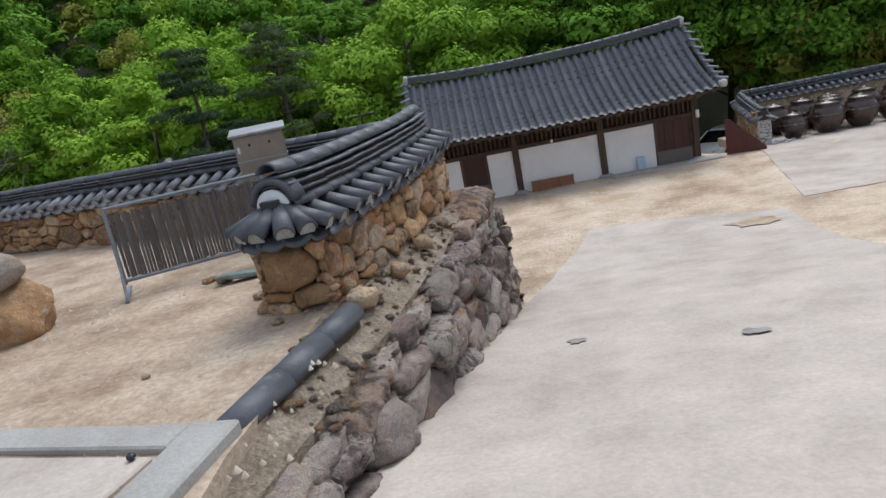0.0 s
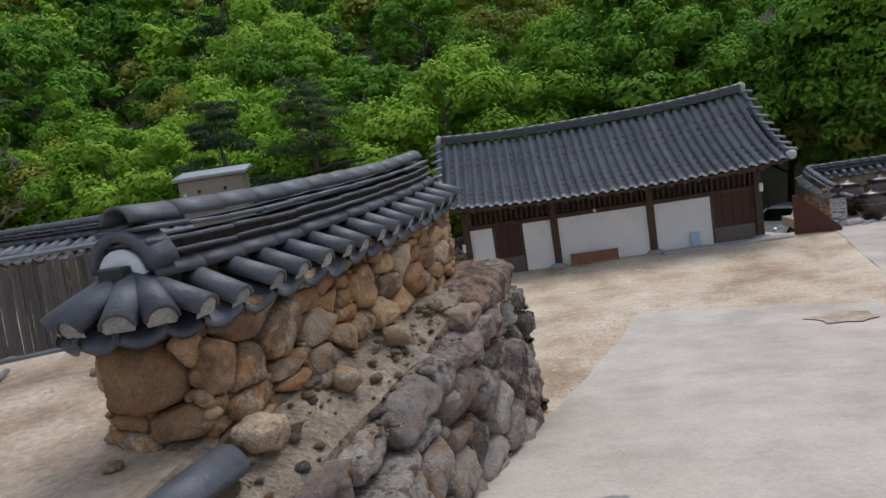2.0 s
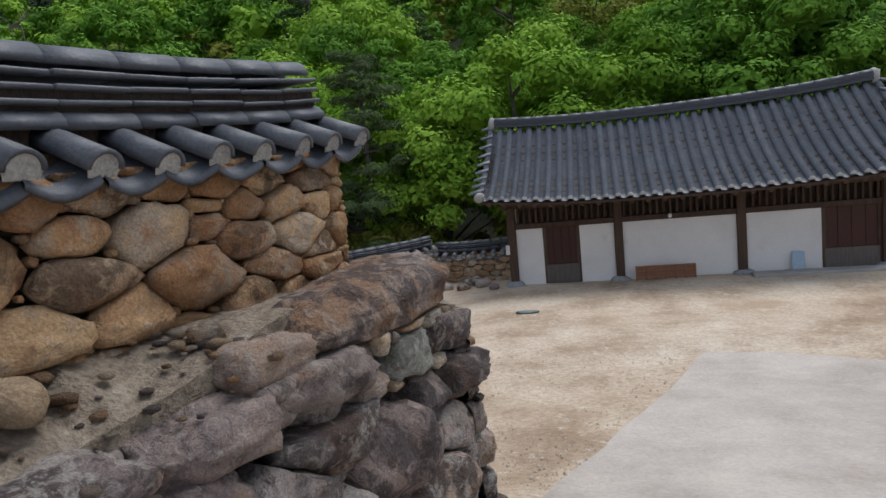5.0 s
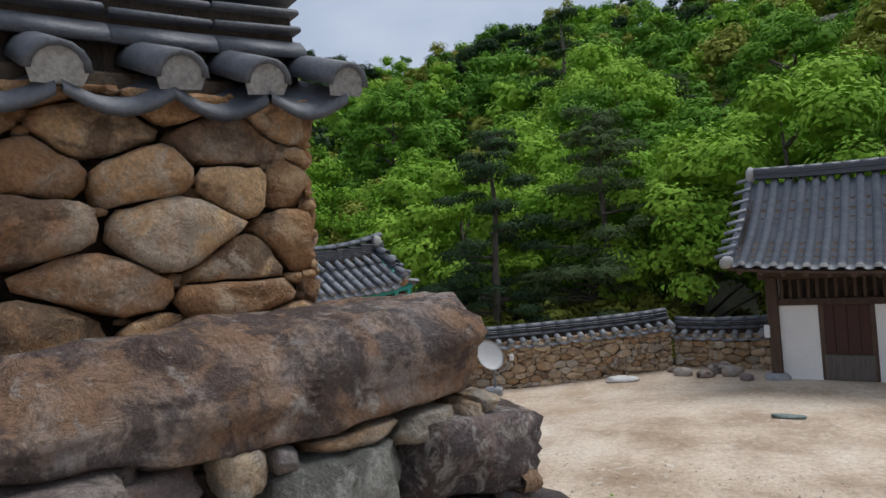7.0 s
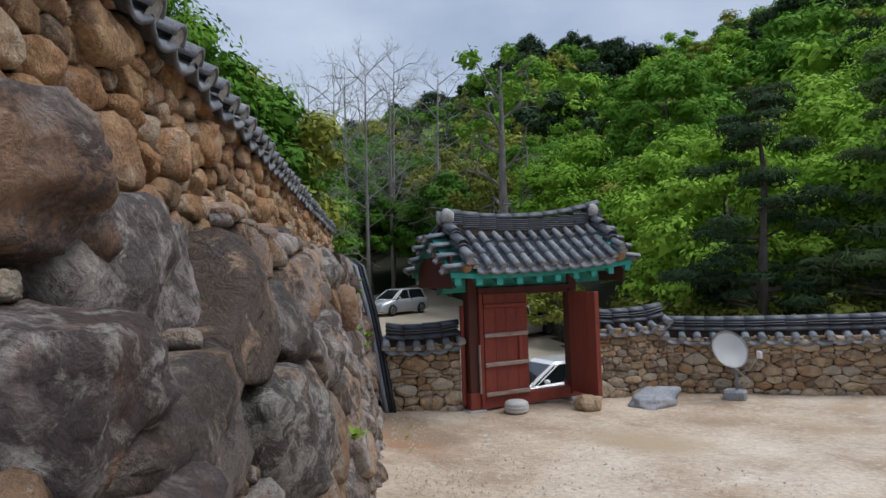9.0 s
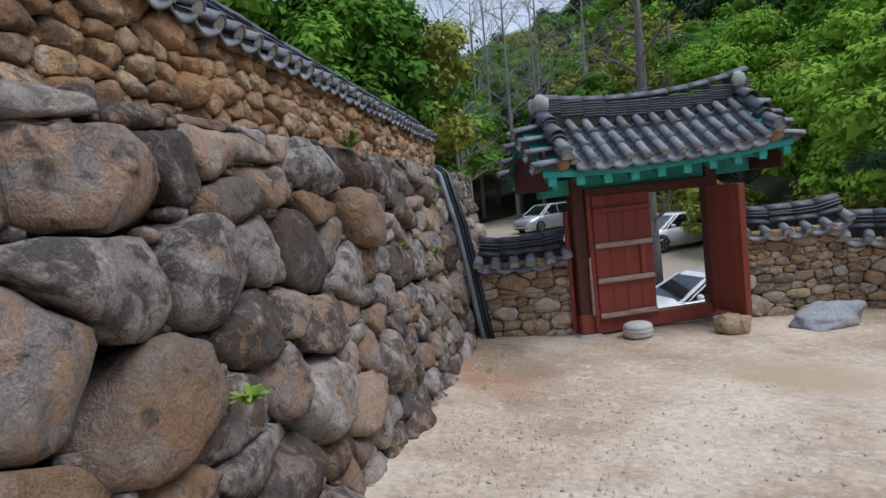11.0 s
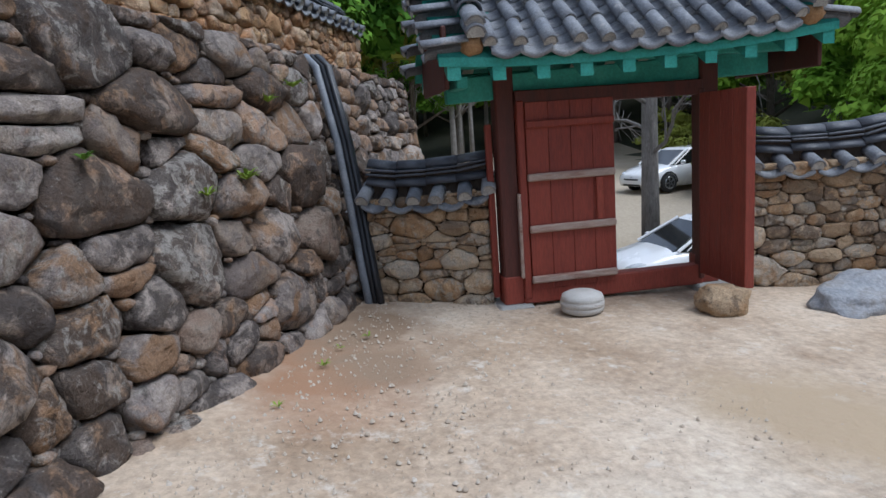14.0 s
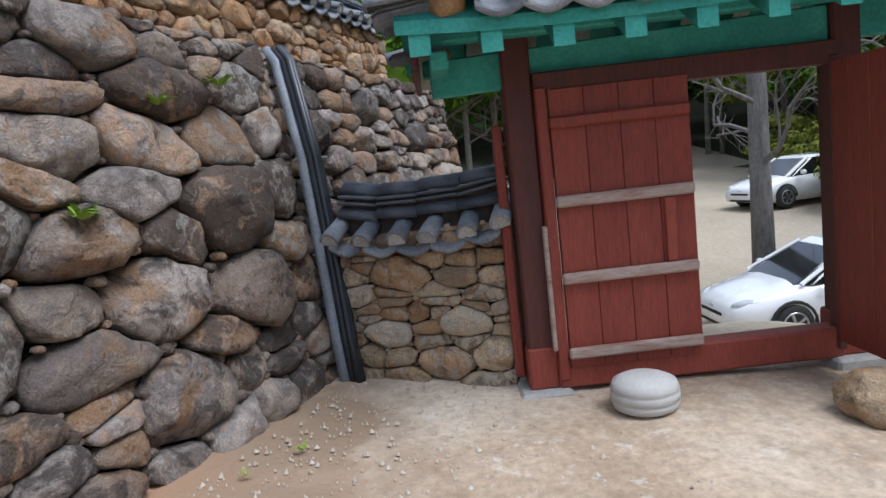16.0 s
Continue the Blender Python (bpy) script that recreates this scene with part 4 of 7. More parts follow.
rubble(ret, [(0.0, -1.85), (3, -2.30), (6, -2.60), (rL, -2.75), (rL, -0.02), (1.5, -0.02), (1.0, -0.4), (0, -0.4)], rp, 0.265, M_STONE_RET, 41, 0.50, 0.006, flat=0.60, big=0.16, limit=420, chinks=0.9)
rubble(ret, [(0, -3.9), (dist(RTB, RT2), -4.3), (dist(RTB, RT2), -0.05), (0, -0.05)], face_map(RTB, RT2, 0.17), 0.24, M_STONE_RET, 42, 0.6, 0.010)
rubble(ret, [(0, -4.3), (2.4, -4.3), (2.4, -0.05), (0, -0.05)], face_map(RT2, (-13.3, 11.9), 0.15), 0.3, M_STONE_RET, 43, 0.6, 0.012, limit=60)

# boulders of the ledge, set by hand at its nose
def ledge_boulder(x, y, z, sx, sy, sz, rz, seed, square=0.62, rough=0.10, tilt=0, pitch=0, name="boulder", material=M_STONE_LEDGE):
    put(name, mesh_of(name, boulder(seed, (sx, sy, sz), rough, square, 5 if sy > 0.5 else 4), material), ledge, pose(x, y, z, pitch, tilt, rz))


def nose_stone(u, z, along, high, seed, deep=0.16, out=0.0, pitch=0, square=0.62, name="boulder", material=M_STONE_LEDGE):
    """A stone whose outer face lies in the face of the ledge, u metres along it."""
    x, y, _ = e1p(u, z, out - deep * 0.9)
    ledge_boulder(x, y, z, deep, along, high, -14.3, seed, square, 0.07, 0, pitch, name, material)


nose_stone(5.70, -0.085, 0.74, 0.150, 3, 0.30, 0.03, 1.5, 0.72)
nose_stone(6.27, -0.400, 0.25, 0.130, 8, 0.24, 0.06, -6, 0.60)
nose_stone(5.80, -0.390, 0.23, 0.125, 19, 0.20, 0.055, 0, 0.6, material=M_GREENROCK)
nose_stone(6.36, -0.660, 0.27, 0.130, 28, 0.26, 0.10, 0, 0.6)
nose_stone(5.93, -0.645, 0.20, 0.125, 37, 0.20, 0.06, 5, 0.6)
nose_stone(4.84, -0.145, 0.23, 0.105, 44, 0.20, 0.02, -3, 0.6)
nose_stone(5.29, -0.295, 0.19, 0.075, 51, 0.18, 0.02, 2, 0.6)
nose_stone(5.44, -0.430, 0.18, 0.090, 59, 0.18, 0.04, -4, 0.6)
nose_stone(5.10, -0.420, 0.17, 0.080, 66, 0.18, 0.01, 6, 0.6)
nose_stone(4.78, -0.330, 0.17, 0.085, 71, 0.18, 0.01, 3, 0.6)
for k, (u, z, along, high, pitch) in enumerate(((5.85, -0.258, 0.125, 0.024, 3), (6.08, -0.276, 0.105, 0.046, 5), (6.225, -0.285, 0.050, 0.050, -8), (6.31, -0.25, 0.038, 0.026, 10), (5.56, -0.275, 0.062, 0.058, -6), (5.66, -0.262, 0.035, 0.035, 0), (5.62, -0.50, 0.05, 0.03, 0), (6.08, -0.52, 0.06, 0.035, 8))):
    nose_stone(u, z, along, high, 140 + k, 0.10, 0.022, pitch, 0.75, "chink_stone", M_STONE_GATE if k != 5 else M_STONE_RET)
ledge_boulder(-0.40, 8.55, -0.24, 0.52, 0.22, 0.20, -24, 29, 0.7)


def ex(y):
    return -1.20 + 0.255 * (y - 2.3)


rngB = random.Random(21)
yy = 2.55
while yy < 6.9:
    ln2 = rngB.uniform(0.20, 0.36)
    yy += ln2 * 0.85
    hh = rngB.uniform(0.09, 0.145)
    ledge_boulder(ex(yy) - 0.10 + rngB.uniform(-0.05, 0.05), yy, -0.365 + 0.06 * smooth((yy - 5) / 2) + rngB.uniform(-0.03, 0.04), rngB.uniform(0.15, 0.21), ln2, hh, -14 + rngB.uniform(-10, 10), int(yy * 31), 0.72, 0.12, rngB.uniform(-8, 8))
    yy += ln2 * 0.85


def ledge_z(x, y):
    face = -1.12 + 0.2556 * (y - 4.62)
    q = smooth((x - face) / 0.55)
    fade = 1 - smooth((y - 6.2) / 1.3)
    return 0.02 - 0.27 * q * fade + 0.02 * noise.noise(Vector((x * 4, y * 4, 7)))


rngL = random.Random(9)
PEBBLES = [mesh_of("pebble", boulder(k + 60, (1, 1.2, 0.6), 0.22, 0.5, 1), (M_STONE_GATE, M_STONE_LEDGE, M_STONE_UP)[k % 3]) for k in range(12)]
for k in range(230):
    py = rngL.uniform(3.2, 7.0)
    face = -1.12 + 0.2556 * (py - 4.62)
    px = rngL.uniform(max(face, -1.3) + 0.03, ex(py) + 0.05)
    s = rngL.choice((0.010, 0.012, 0.016, 0.02, 0.024, 0.03, 0.042)) * rngL.uniform(0.8, 1.2)
    put("pebble", PEBBLES[k % 12], ledge, pose(px, py, ledge_z(px, py) + s * 0.25, 0, 0, rngL.uniform(0, 180)) @ Matrix.Diagonal((s, s, s, 1)))
for k, (px, py, s) in enumerate(((-0.92, 4.70, 0.11), (-0.70, 5.45, 0.08), (-0.50, 6.25, 0.09), (-0.3, 6.95, 0.06))):
    tagged(put("loose_boulder", mesh_of("loose_boulder", boulder(k + 30, (s, s * 1.15, s * 0.8), 0.16, 0.5, 3), M_STONE_GATE), None, pose(px, py, ledge_z(px, py) + s * 0.5, 0, 0, 40 * k)), "pale grey loose stone lying on the ledge", "stone", "loose stones on the ledge")
sheet("ledge_earth", [(-1.45, 2.3), (-1.28, 2.3), (0.12, 8.1), (0.2, 8.35), (-0.3, 8.3), (-0.5, 7.2), (-1.2, 4.5)], ledge_z, M_RUBBLE, 0.0, 0.2, 0.3, "crumbled earth and rubble on the ledge", "ground", 0.04)

# gate side walls
def low_wall(name, a, b, z0, z1a, z1b, label, seed, old=True, t=0.42, layers=2, high=0.135, flare=0.05):
    L = dist(a, b)
    off = (-(b[1] - a[1]) / L * 0.06, (b[0] - a[0]) / L * 0.06)
    w = wall_core(name, (a[0] + off[0], a[1] + off[1]), (b[0] + off[0], b[1] + off[1]), t - 0.06, z0, z0, z1a, z1b, M_EARTH, label)
    rubble(w, [(0, z0), (L, z0), (L, z1b), (0, z1a)], face_map(a, b), high, M_STONE_GATE, seed, 0.42, 0.003, limit=230, flat=0.58)
    d = ((b[0] - a[0]) / L, (b[1] - a[1]) / L)
    n = (-d[1] * t / 2, d[0] * t / 2)
    tile_cap(w, (a[0] + n[0], a[1] + n[1]), (b[0] + n[0], b[1] + n[1]), z1a - 0.06, z1b - 0.06, 0.34, old, flare, seed, layers)
    return w


low_wall("wall_gate_near", (-8.22, 12.92), (-7.72, 14.03), -2.95, -1.49, -1.46, "short ochre fieldstone wall with tiled coping joining the gate", 51)
low_wall("wall_gate_far", (-7.42, 16.35), (-6.92, 18.0), -2.9, -1.42, -1.42, "ochre fieldstone wall with tiled coping beside the gate", 52, flare=0.10)
low_wall("wall_boundary", (-6.92, 18.0), (-3.05, 21.75), -3.0, -1.66, -1.58, "low ochre fieldstone boundary wall with tiled coping", 53)
low_wall("wall_boundary_end", (-3.05, 21.95), (-0.85, 21.6), -3.0, -1.80, -1.72, "low dark fieldstone boundary wall running to the storehouse", 54)


# ---------------------------------------------------------------- storehouse
def storehouse():
    h = thing("storehouse", "long tile-roofed timber storehouse with white plaster panels", "house", pose(3.4, 22.5, -2.45))
    ox, oy, oz = 3.4, 22.5, -2.45

    def P(name, lo, hi, material, label="", bevel=0.01, parent=None, smooth=False):
        return part(name, boxbm((lo[0] - ox, lo[1] - oy, lo[2] - oz), (hi[0] - ox, hi[1] - oy, hi[2] - oz), bevel), material, parent or h, label)

    F, B = 20.6, 24.3
    posts = (-0.72, 1.84, 4.58, 7.55)
    for x in posts:
        P("post", (x - 0.10, F - 0.09, -2.40), (x + 0.10, F + 0.11, -0.50), M_WOOD_DARK, "", 0.02)
        part("footing_stone", boulder(int(x * 7) + 40, (0.24, 0.24, 0.11), 0.1, 0.5, 2), M_GREYROCK, h, "rough grey footing stone", pose(x - ox, F - oy, -2.46 - oz), True)
    # plaster panels
    for x0, x1 in ((-0.62, 0.06), (0.90, 1.74), (1.94, 4.48), (4.68, 6.26)):
        P("plaster_panel", (x0, F, -2.50), (x1, F + 0.10, -1.05), M_PLASTER, "white plaster panel", 0.004)
    P("side_wall", (-0.70, F + 0.12, -2.5), (-0.58, B, -0.45), M_PLASTER)
    P("side_wall", (7.45, F + 0.12, -2.5), (7.57, B, -0.45), M_PLASTER)
    P("back_wall", (-0.70, B - 0.1, -2.5), (7.57, B, -0.45), M_PLASTER)
    # doors with low boards
    for x0, x1 in ((0.08, 0.88), (6.30, 7.42)):
        P("door", (x0, F + 0.03, -2.30), (x1, F + 0.08, -0.98), M_DOOR, "dark brown plank door")
        for k in range(4):
            w = (x1 - x0) / 4
            P("plank", (x0 + k * w + 0.006, F + 0.012, -1.98), (x0 + (k + 1) * w - 0.006, F + 0.03, -1.02), M_DOOR, "", 0.004)
        P("door_sill", (x0, F - 0.02, -2.46), (x1, F + 0.06, -1.99), M_WOOD_GREY, "weathered grey lower board")
        for x in (x0, x1):
            P("door_jamb", (x - 0.045, F - 0.015, -2.46), (x + 0.045, F + 0.10, -0.95), M_WOOD_DARK)
    # beams and the slatted band below the eaves
    P("beam", (-0.8, F - 0.06, -1.06), (7.65, F + 0.09, -0.93), M_WOOD_DARK)
    P("top_beam", (-0.95, F - 0.07, -0.56), (7.8, F + 0.12, -0.36), M_WOOD_DARK)
    # added near-black sheet: the shade of the interior seen between the slats
    P("dark_backing", (-0.7, F + 0.16, -1.0), (7.55, F + 0.20, -0.4), M_DARKEARTH_SHADE)
    x = -0.55
    while x < 7.5:
        if min(abs(x - p) for p in posts) > 0.14:
            P("slat", (x - 0.028, F + 0.0, -0.94), (x + 0.028, F + 0.05, -0.55), M_WOOD_DARK, "", 0.004)
        x += 0.15
    # roof
    x0, x1 = -1.30, 8.15
    n = 36
    RY, EY, EYB = 22.55, 19.62, 25.5

    def rz(x):
        t = (x - (x0 + x1) / 2) / ((x1 - x0) / 2)
        return 1.42 + 0.20 * abs(t) ** 2.4 + 0.08 * t

    def ez(x):
        t = (x - (x0 + x1) / 2) / ((x1 - x0) / 2)
        return -0.42 + 0.20 * abs(t) ** 2.6

    def slope_point(x, s, back=False):
        y = RY + ((EYB if back else EY) - RY) * s
        z = rz(x) + (ez(x) - rz(x)) * s - 0.20 * math.sin(math.pi * s) * 0.9
        return Vector((x - ox, y - oy, z - oz))

    def row(x, w, back, cover):
        segs = 11 if not back else 3
        bm = bmesh.new()
        k = 6
        prev = None
        for i in range(segs):
            for e, s in ((0, i / segs), (1, (i + 1) / segs)):
                p = slope_point(x, s, back)
                ring = []
                for a in range(k + 1):
                    t = a / k
                    if cover:
                        r = w * (0.94 if e == 0 else 1.06)
                        ring.append(bm.verts.new(p + Vector((-r * math.cos(math.pi * t), 0, r * math.sin(math.pi * t) + 0.03))))
                    else:
                        ring.append(bm.verts.new(p + Vector((w * (t - 0.5) * 2, 0, -0.045 * math.sin(math.pi * t) + (0.028 if e == 1 else 0.0)))))
                if prev:
                    for a in range(k):
                        bm.faces.new((prev[a], prev[a + 1], ring[a + 1], ring[a]))
                prev = ring
        if cover:
            f = bm.faces.new(prev)
            f.material_index = 1
        bmesh.ops.recalc_face_normals(bm, faces=bm.faces[:])
        me = mesh_of("tile_row", bm, M_TILE_FAR)
        me.materials.append(M_MORTAR)
        put("roof_rib" if cover else "roof_channel", me, h)

    sp = (x1 - x0) / n
    for i in range(n + 1):
        for back in (False, True):
            row(x0 + i * sp, 0.075, back, True)
            if i < n:
                row(x0 + (i + 0.5) * sp, sp / 2, back, False)
    # boards under the tiles
    for back in (False, True):
        bm = bmesh.new()
        prev = None
        for i in range(13):
            x = x0 + (x1 - x0) * i / 12
            a, b = slope_point(x, 0.0, back), slope_point(x, 0.5, back)
            c = slope_point(x, 0.985, back)
            ring = [bm.verts.new(q - Vector((0, 0, d))) for q, d in ((a, 0.07), (b, 0.07), (c, 0.06), (c, 0.11), (b, 0.2), (a, 0.2))]
            if prev:
                for k in range(6):
                    bm.faces.new((prev[k], prev[(k + 1) % 6], ring[(k + 1) % 6], ring[k]))
            prev = ring
        bmesh.ops.recalc_face_normals(bm, faces=bm.faces[:])
        part("roof_boarding", bm, M_WOOD_DARK, h)
    x = x0 + 0.2
    while x < x1:
        bm = bmesh.new()
        a, b = slope_point(x, 0.55), slope_point(x, 0.97)
        tube(bm, (a - Vector((0, 0, 0.24)), b - Vector((0, 0, 0.15))), 0.055, 6)
        part("rafter", bm, M_WOOD_DARK, h)
        x += 0.36
    # ridge: courses of flat tiles and a round top
    for lay, (hw, dz, th) in enumerate(((0.17, 0.06, 0.05), (0.15, 0.115, 0.04), (0.16, 0.165, 0.04), (0.14, 0.215, 0.04))):
        bm = bmesh.new()
        prev = None
        for i in range(25):
            x = x0 + 0.12 + (x1 - x0 - 0.24) * i / 24
            z = rz(x) + dz
            ring = [bm.verts.new((x - ox, RY + sy * hw - oy, z + sz - oz)) for sy, sz in ((-1, 0), (1, 0), (1, th), (-1, th))]
            if prev:
                for k in range(4):
                    bm.faces.new((prev[k], prev[(k + 1) % 4], ring[(k + 1) % 4], ring[k]))
            else:
                bm.faces.new(ring[::-1])
            prev = ring
        bm.faces.new(prev)
        bmesh.ops.recalc_face_normals(bm, faces=bm.faces[:])
        part("ridge_course", bm, M_TILE, h)
    for i in range(28):
        x = x0 + 0.1 + (x1 - x0 - 0.2) * i / 28
        s = math.degrees(math.atan2(rz(x + 0.3) - rz(x), 0.3))
        put("ridge_tile", RIDGE_TILE, h, pose(x - ox, RY - oy, rz(x) + 0.235 - oz, 0, -s, 0) @ pose(0, 0, 0, 0, 0, -90) @ Matrix.Diagonal((1.1, 1.14, 0.9, 1)))
    for x in (x0 + 0.05, x1 - 0.05):
        part("ridge_end_plaster", boulder(5, (0.10, 0.17, 0.20), 0.08, 0.4, 2), M_MORTAR, h, "grey-white plaster at the ridge end", pose(x - ox, RY - oy, rz(x) + 0.14 - oz), True)
    # gable edges: a double run of cover tiles
    for x, sgn in ((x0, -1), (x1, 1)):
        for k in range(9):
            p = slope_point(x, k / 9 + 0.02)
            q = slope_point(x, (k + 1) / 9 + 0.02)
            v = (q - p)
            put("verge_tile", COVER_OLD, h, Matrix.Translation(p + Vector((0, 0, 0.09))) @ pose(0, 0, 0, 0, 0, -90 * sgn) @ pose(0, -0.1, 0, -12, 0, 0))
        p = slope_point(x, 1.0)
        part("verge_end", boulder(int(x) + 9, (0.12, 0.14, 0.12), 0.1, 0.4, 2), M_MORTAR, h, "pale plaster lump at the verge end", Matrix.Translation(p + Vector((0, 0.05, 0.06))), True)
        bm = bmesh.new()
        a, b, c = slope_point(x - 0.1 * sgn, 0.0), slope_point(x - 0.1 * sgn, 0.98), slope_point(x - 0.1 * sgn, 0.98, True)
        vs = [bm.verts.new(p - Vector((0, 0, 0.12))) for p in (a, b, c)] + [bm.verts.new(p - Vector((0.04 * sgn, 0, 0.12))) for p in (a, b, c)]
        bm.faces.new(vs[:3])
        bm.faces.new(vs[3:][::-1])
        part("gable_board", bm, M_WOOD_DARK, h)
    # paved step
    P("stone_step", (4.7, 20.02, -2.52), (8.2, 20.45, -2.40), M_CONC, "low pale kerb of the storehouse base", 0.02)


storehouse()


# ---------------------------------------------------------------- gate
def gate():
    gx, gy, gzz = -7.55, 15.15, -2.57
    g = thing("gate", "small oxblood-red timber gate with a tiled roof and one leaf open", "gate", pose(gx, gy, gzz, 0, 0, -4.0))

    def P(name, lo, hi, material, label="", bevel=0.008, parent=None):
        return part(name, boxbm((lo[0] - gx, lo[1] - gy, lo[2] - gzz), (hi[0] - gx, hi[1] - gy, hi[2] - gzz), bevel), material, parent or g, label)

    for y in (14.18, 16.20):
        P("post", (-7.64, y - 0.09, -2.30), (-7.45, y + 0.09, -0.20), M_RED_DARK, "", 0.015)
        P("post_foot", (-7.68, y - 0.10, -2.56), (-7.44, y + 0.10, -2.28), M_RED, "painted post foot", 0.015)
        P("foot_pad", (-7.76, y - 0.17, -2.72), (-7.36, y + 0.17, -2.555), M_CONC, "pale stone pad", 0.02)
    P("side_board", (-7.62, 14.01, -2.50), (-7.56, 14.07, -0.85), M_RED)
    P("jamb", (-7.50, 14.27, -2.50), (-7.40, 14.34, -0.66), M_RED, "", 0.01)
    P("jamb_edge", (-7.44, 14.245, -2.30), (-7.395, 14.275, -1.5), M_BATTEN)
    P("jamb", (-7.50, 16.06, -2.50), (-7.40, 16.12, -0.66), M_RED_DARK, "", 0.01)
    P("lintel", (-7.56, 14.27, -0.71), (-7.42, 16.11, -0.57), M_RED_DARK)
    P("threshold", (-7.58, 14.27, -2.56), (-7.42, 16.11, -2.36), M_RED, "worn red threshold beam", 0.015)
    # teal beams
    beam = P("head_beam", (-7.62, 13.66, -0.60), (-7.50, 16.85, -0.38), M_TEAL, "faded teal beam", 0.01)
    beam.matrix_basis = Matrix.Translation((0, 0, -0.60 - gzz)) @ pose(0, 0, 0, 1.8, 0, 0) @ Matrix.Translation((0, 0, 0.60 + gzz))
    P("purlin", (-7.36, 13.62, -0.37), (-7.24, 17.0, -0.27), M_TEAL, "faded teal purlin", 0.01)
    P("back_purlin", (-8.00, 13.62, -0.47), (-7.88, 17.0, -0.36), M_TEAL, "", 0.01)
    P("brace", (-7.40, 13.66, -0.55), (-7.0, 13.76, -0.45), M_TEAL, "", 0.01)
    # left leaf, shut
    leaf = P("door_leaf", (-7.46, 14.35, -2.42), (-7.43, 15.20, -0.68), M_RED, "shut oxblood-red plank leaf", 0.004)
    for k in range(4):
        P("plank", (-7.428, 14.352 + k * 0.212, -2.42), (-7.405, 14.352 + (k + 1) * 0.212 - 0.003, -0.68), M_RED, "", 0.003, None)
    for z in (-2.32, -1.84, -1.36, -0.88):
        P("batten", (-7.40, 14.34, z - 0.035), (-7.36, 15.19, z + 0.035), M_BATTEN if z < -1 else M_RED, "worn pale batten", 0.012)
    P("bolt_board", (-7.40, 15.00, -1.80), (-7.37, 15.07, -1.40), M_RED, "", 0.008)
    # right leaf, swung open into the courtyard
    for k in range(4):
        P("plank", (-7.42 + k * 0.178, 16.065, -2.44), (-7.42 + (k + 1) * 0.178 - 0.005, 16.095, -0.70), M_RED, "", 0.003)
    for z in (-2.30, -1.82, -1.34, -0.86):
        P("batten", (-7.40, 16.10, z - 0.035), (-6.72, 16.14, z + 0.035), M_BATTEN, "", 0.01)
    P("leaf_edge", (-6.71, 16.055, -2.44), (-6.68, 16.145, -0.70), M_RED, "worn edge of the open leaf", 0.006)
    # roof
    y0, y1 = 13.42, 17.12
    xr, xf, xb = -7.60, -6.78, -8.42

    def tt(y):
        return (y - (y0 + y1) / 2) / ((y1 - y0) / 2)

    def rz(y):
        return 0.33 + 0.13 * abs(tt(y)) ** 2.2 + 0.075 * tt(y)

    def ez(y):
        return -0.31 + 0.09 * abs(tt(y)) ** 2.4 + 0.065 * tt(y)

    # rafters with pale undersides
    y = 13.62
    while y < 17.05:
        for sgn, xe in ((1, -6.90), (-1, -8.30)):
            bm = bmesh.new()
            prof = ((0.0, rz(y) - 0.13), (0.45, 0.5 * (rz(y) + ez(y)) - 0.14), (0.75, ez(y) - 0.075))
            vs = []
            for dx, z in prof:
                for dy, dz in ((-0.055, 0), (0.055, 0), (0.055, -0.19 + 0.07 * (dx > 0.6)), (-0.055, -0.19 + 0.07 * (dx > 0.6))):
                    vs.append(bm.verts.new((xr + sgn * dx - gx, y + dy - gy, z + dz - gzz)))
            for i in (0, 4):
                for k in range(4):
                    bm.faces.new((vs[i + k], vs[i + (k + 1) % 4], vs[i + 4 + (k + 1) % 4], vs[i + 4 + k]))
            bm.faces.new(vs[8:])
            bmesh.ops.recalc_face_normals(bm, faces=bm.faces[:])
            for f in bm.faces:
                if f.normal.z < -0.6:
                    f.material_index = 1
            me = mesh_of("rafter", bm, M_TEAL, False)
            me.materials.append(M_TEAL_END)
            put("rafter", me, g, None, "teal rafter with a pale underside")
        y += 0.37
    # boarding
    for sgn in (1, -1):
        bm = bmesh.new()
        prev = None
        for i in range(9):
            y = y0 + 0.08 + (y1 - y0 - 0.16) * i / 8
            pts = ((0, rz(y) - 0.03), (0.42, 0.5 * (rz(y) + ez(y)) - 0.06), (0.76, ez(y) - 0.02), (0.76, ez(y) - 0.09), (0.42, 0.5 * (rz(y) + ez(y)) - 0.13), (0, rz(y) - 0.12))
            ring = [bm.verts.new((xr + sgn * dx - gx, y - gy, z - gzz)) for dx, z in pts]
            if prev:
                for k in range(6):
                    bm.faces.new((prev[k], prev[(k + 1) % 6], ring[(k + 1) % 6], ring[k]))
            else:
                bm.faces.new(ring[::-1])
            prev = ring
        bm.faces.new(prev)
        bmesh.ops.recalc_face_normals(bm, faces=bm.faces[:])
        part("roof_boarding", bm, M_TEAL, g, "teal roof boarding")
    rng = random.Random(77)
    n = 11
    ya, yb = 13.92, 16.62
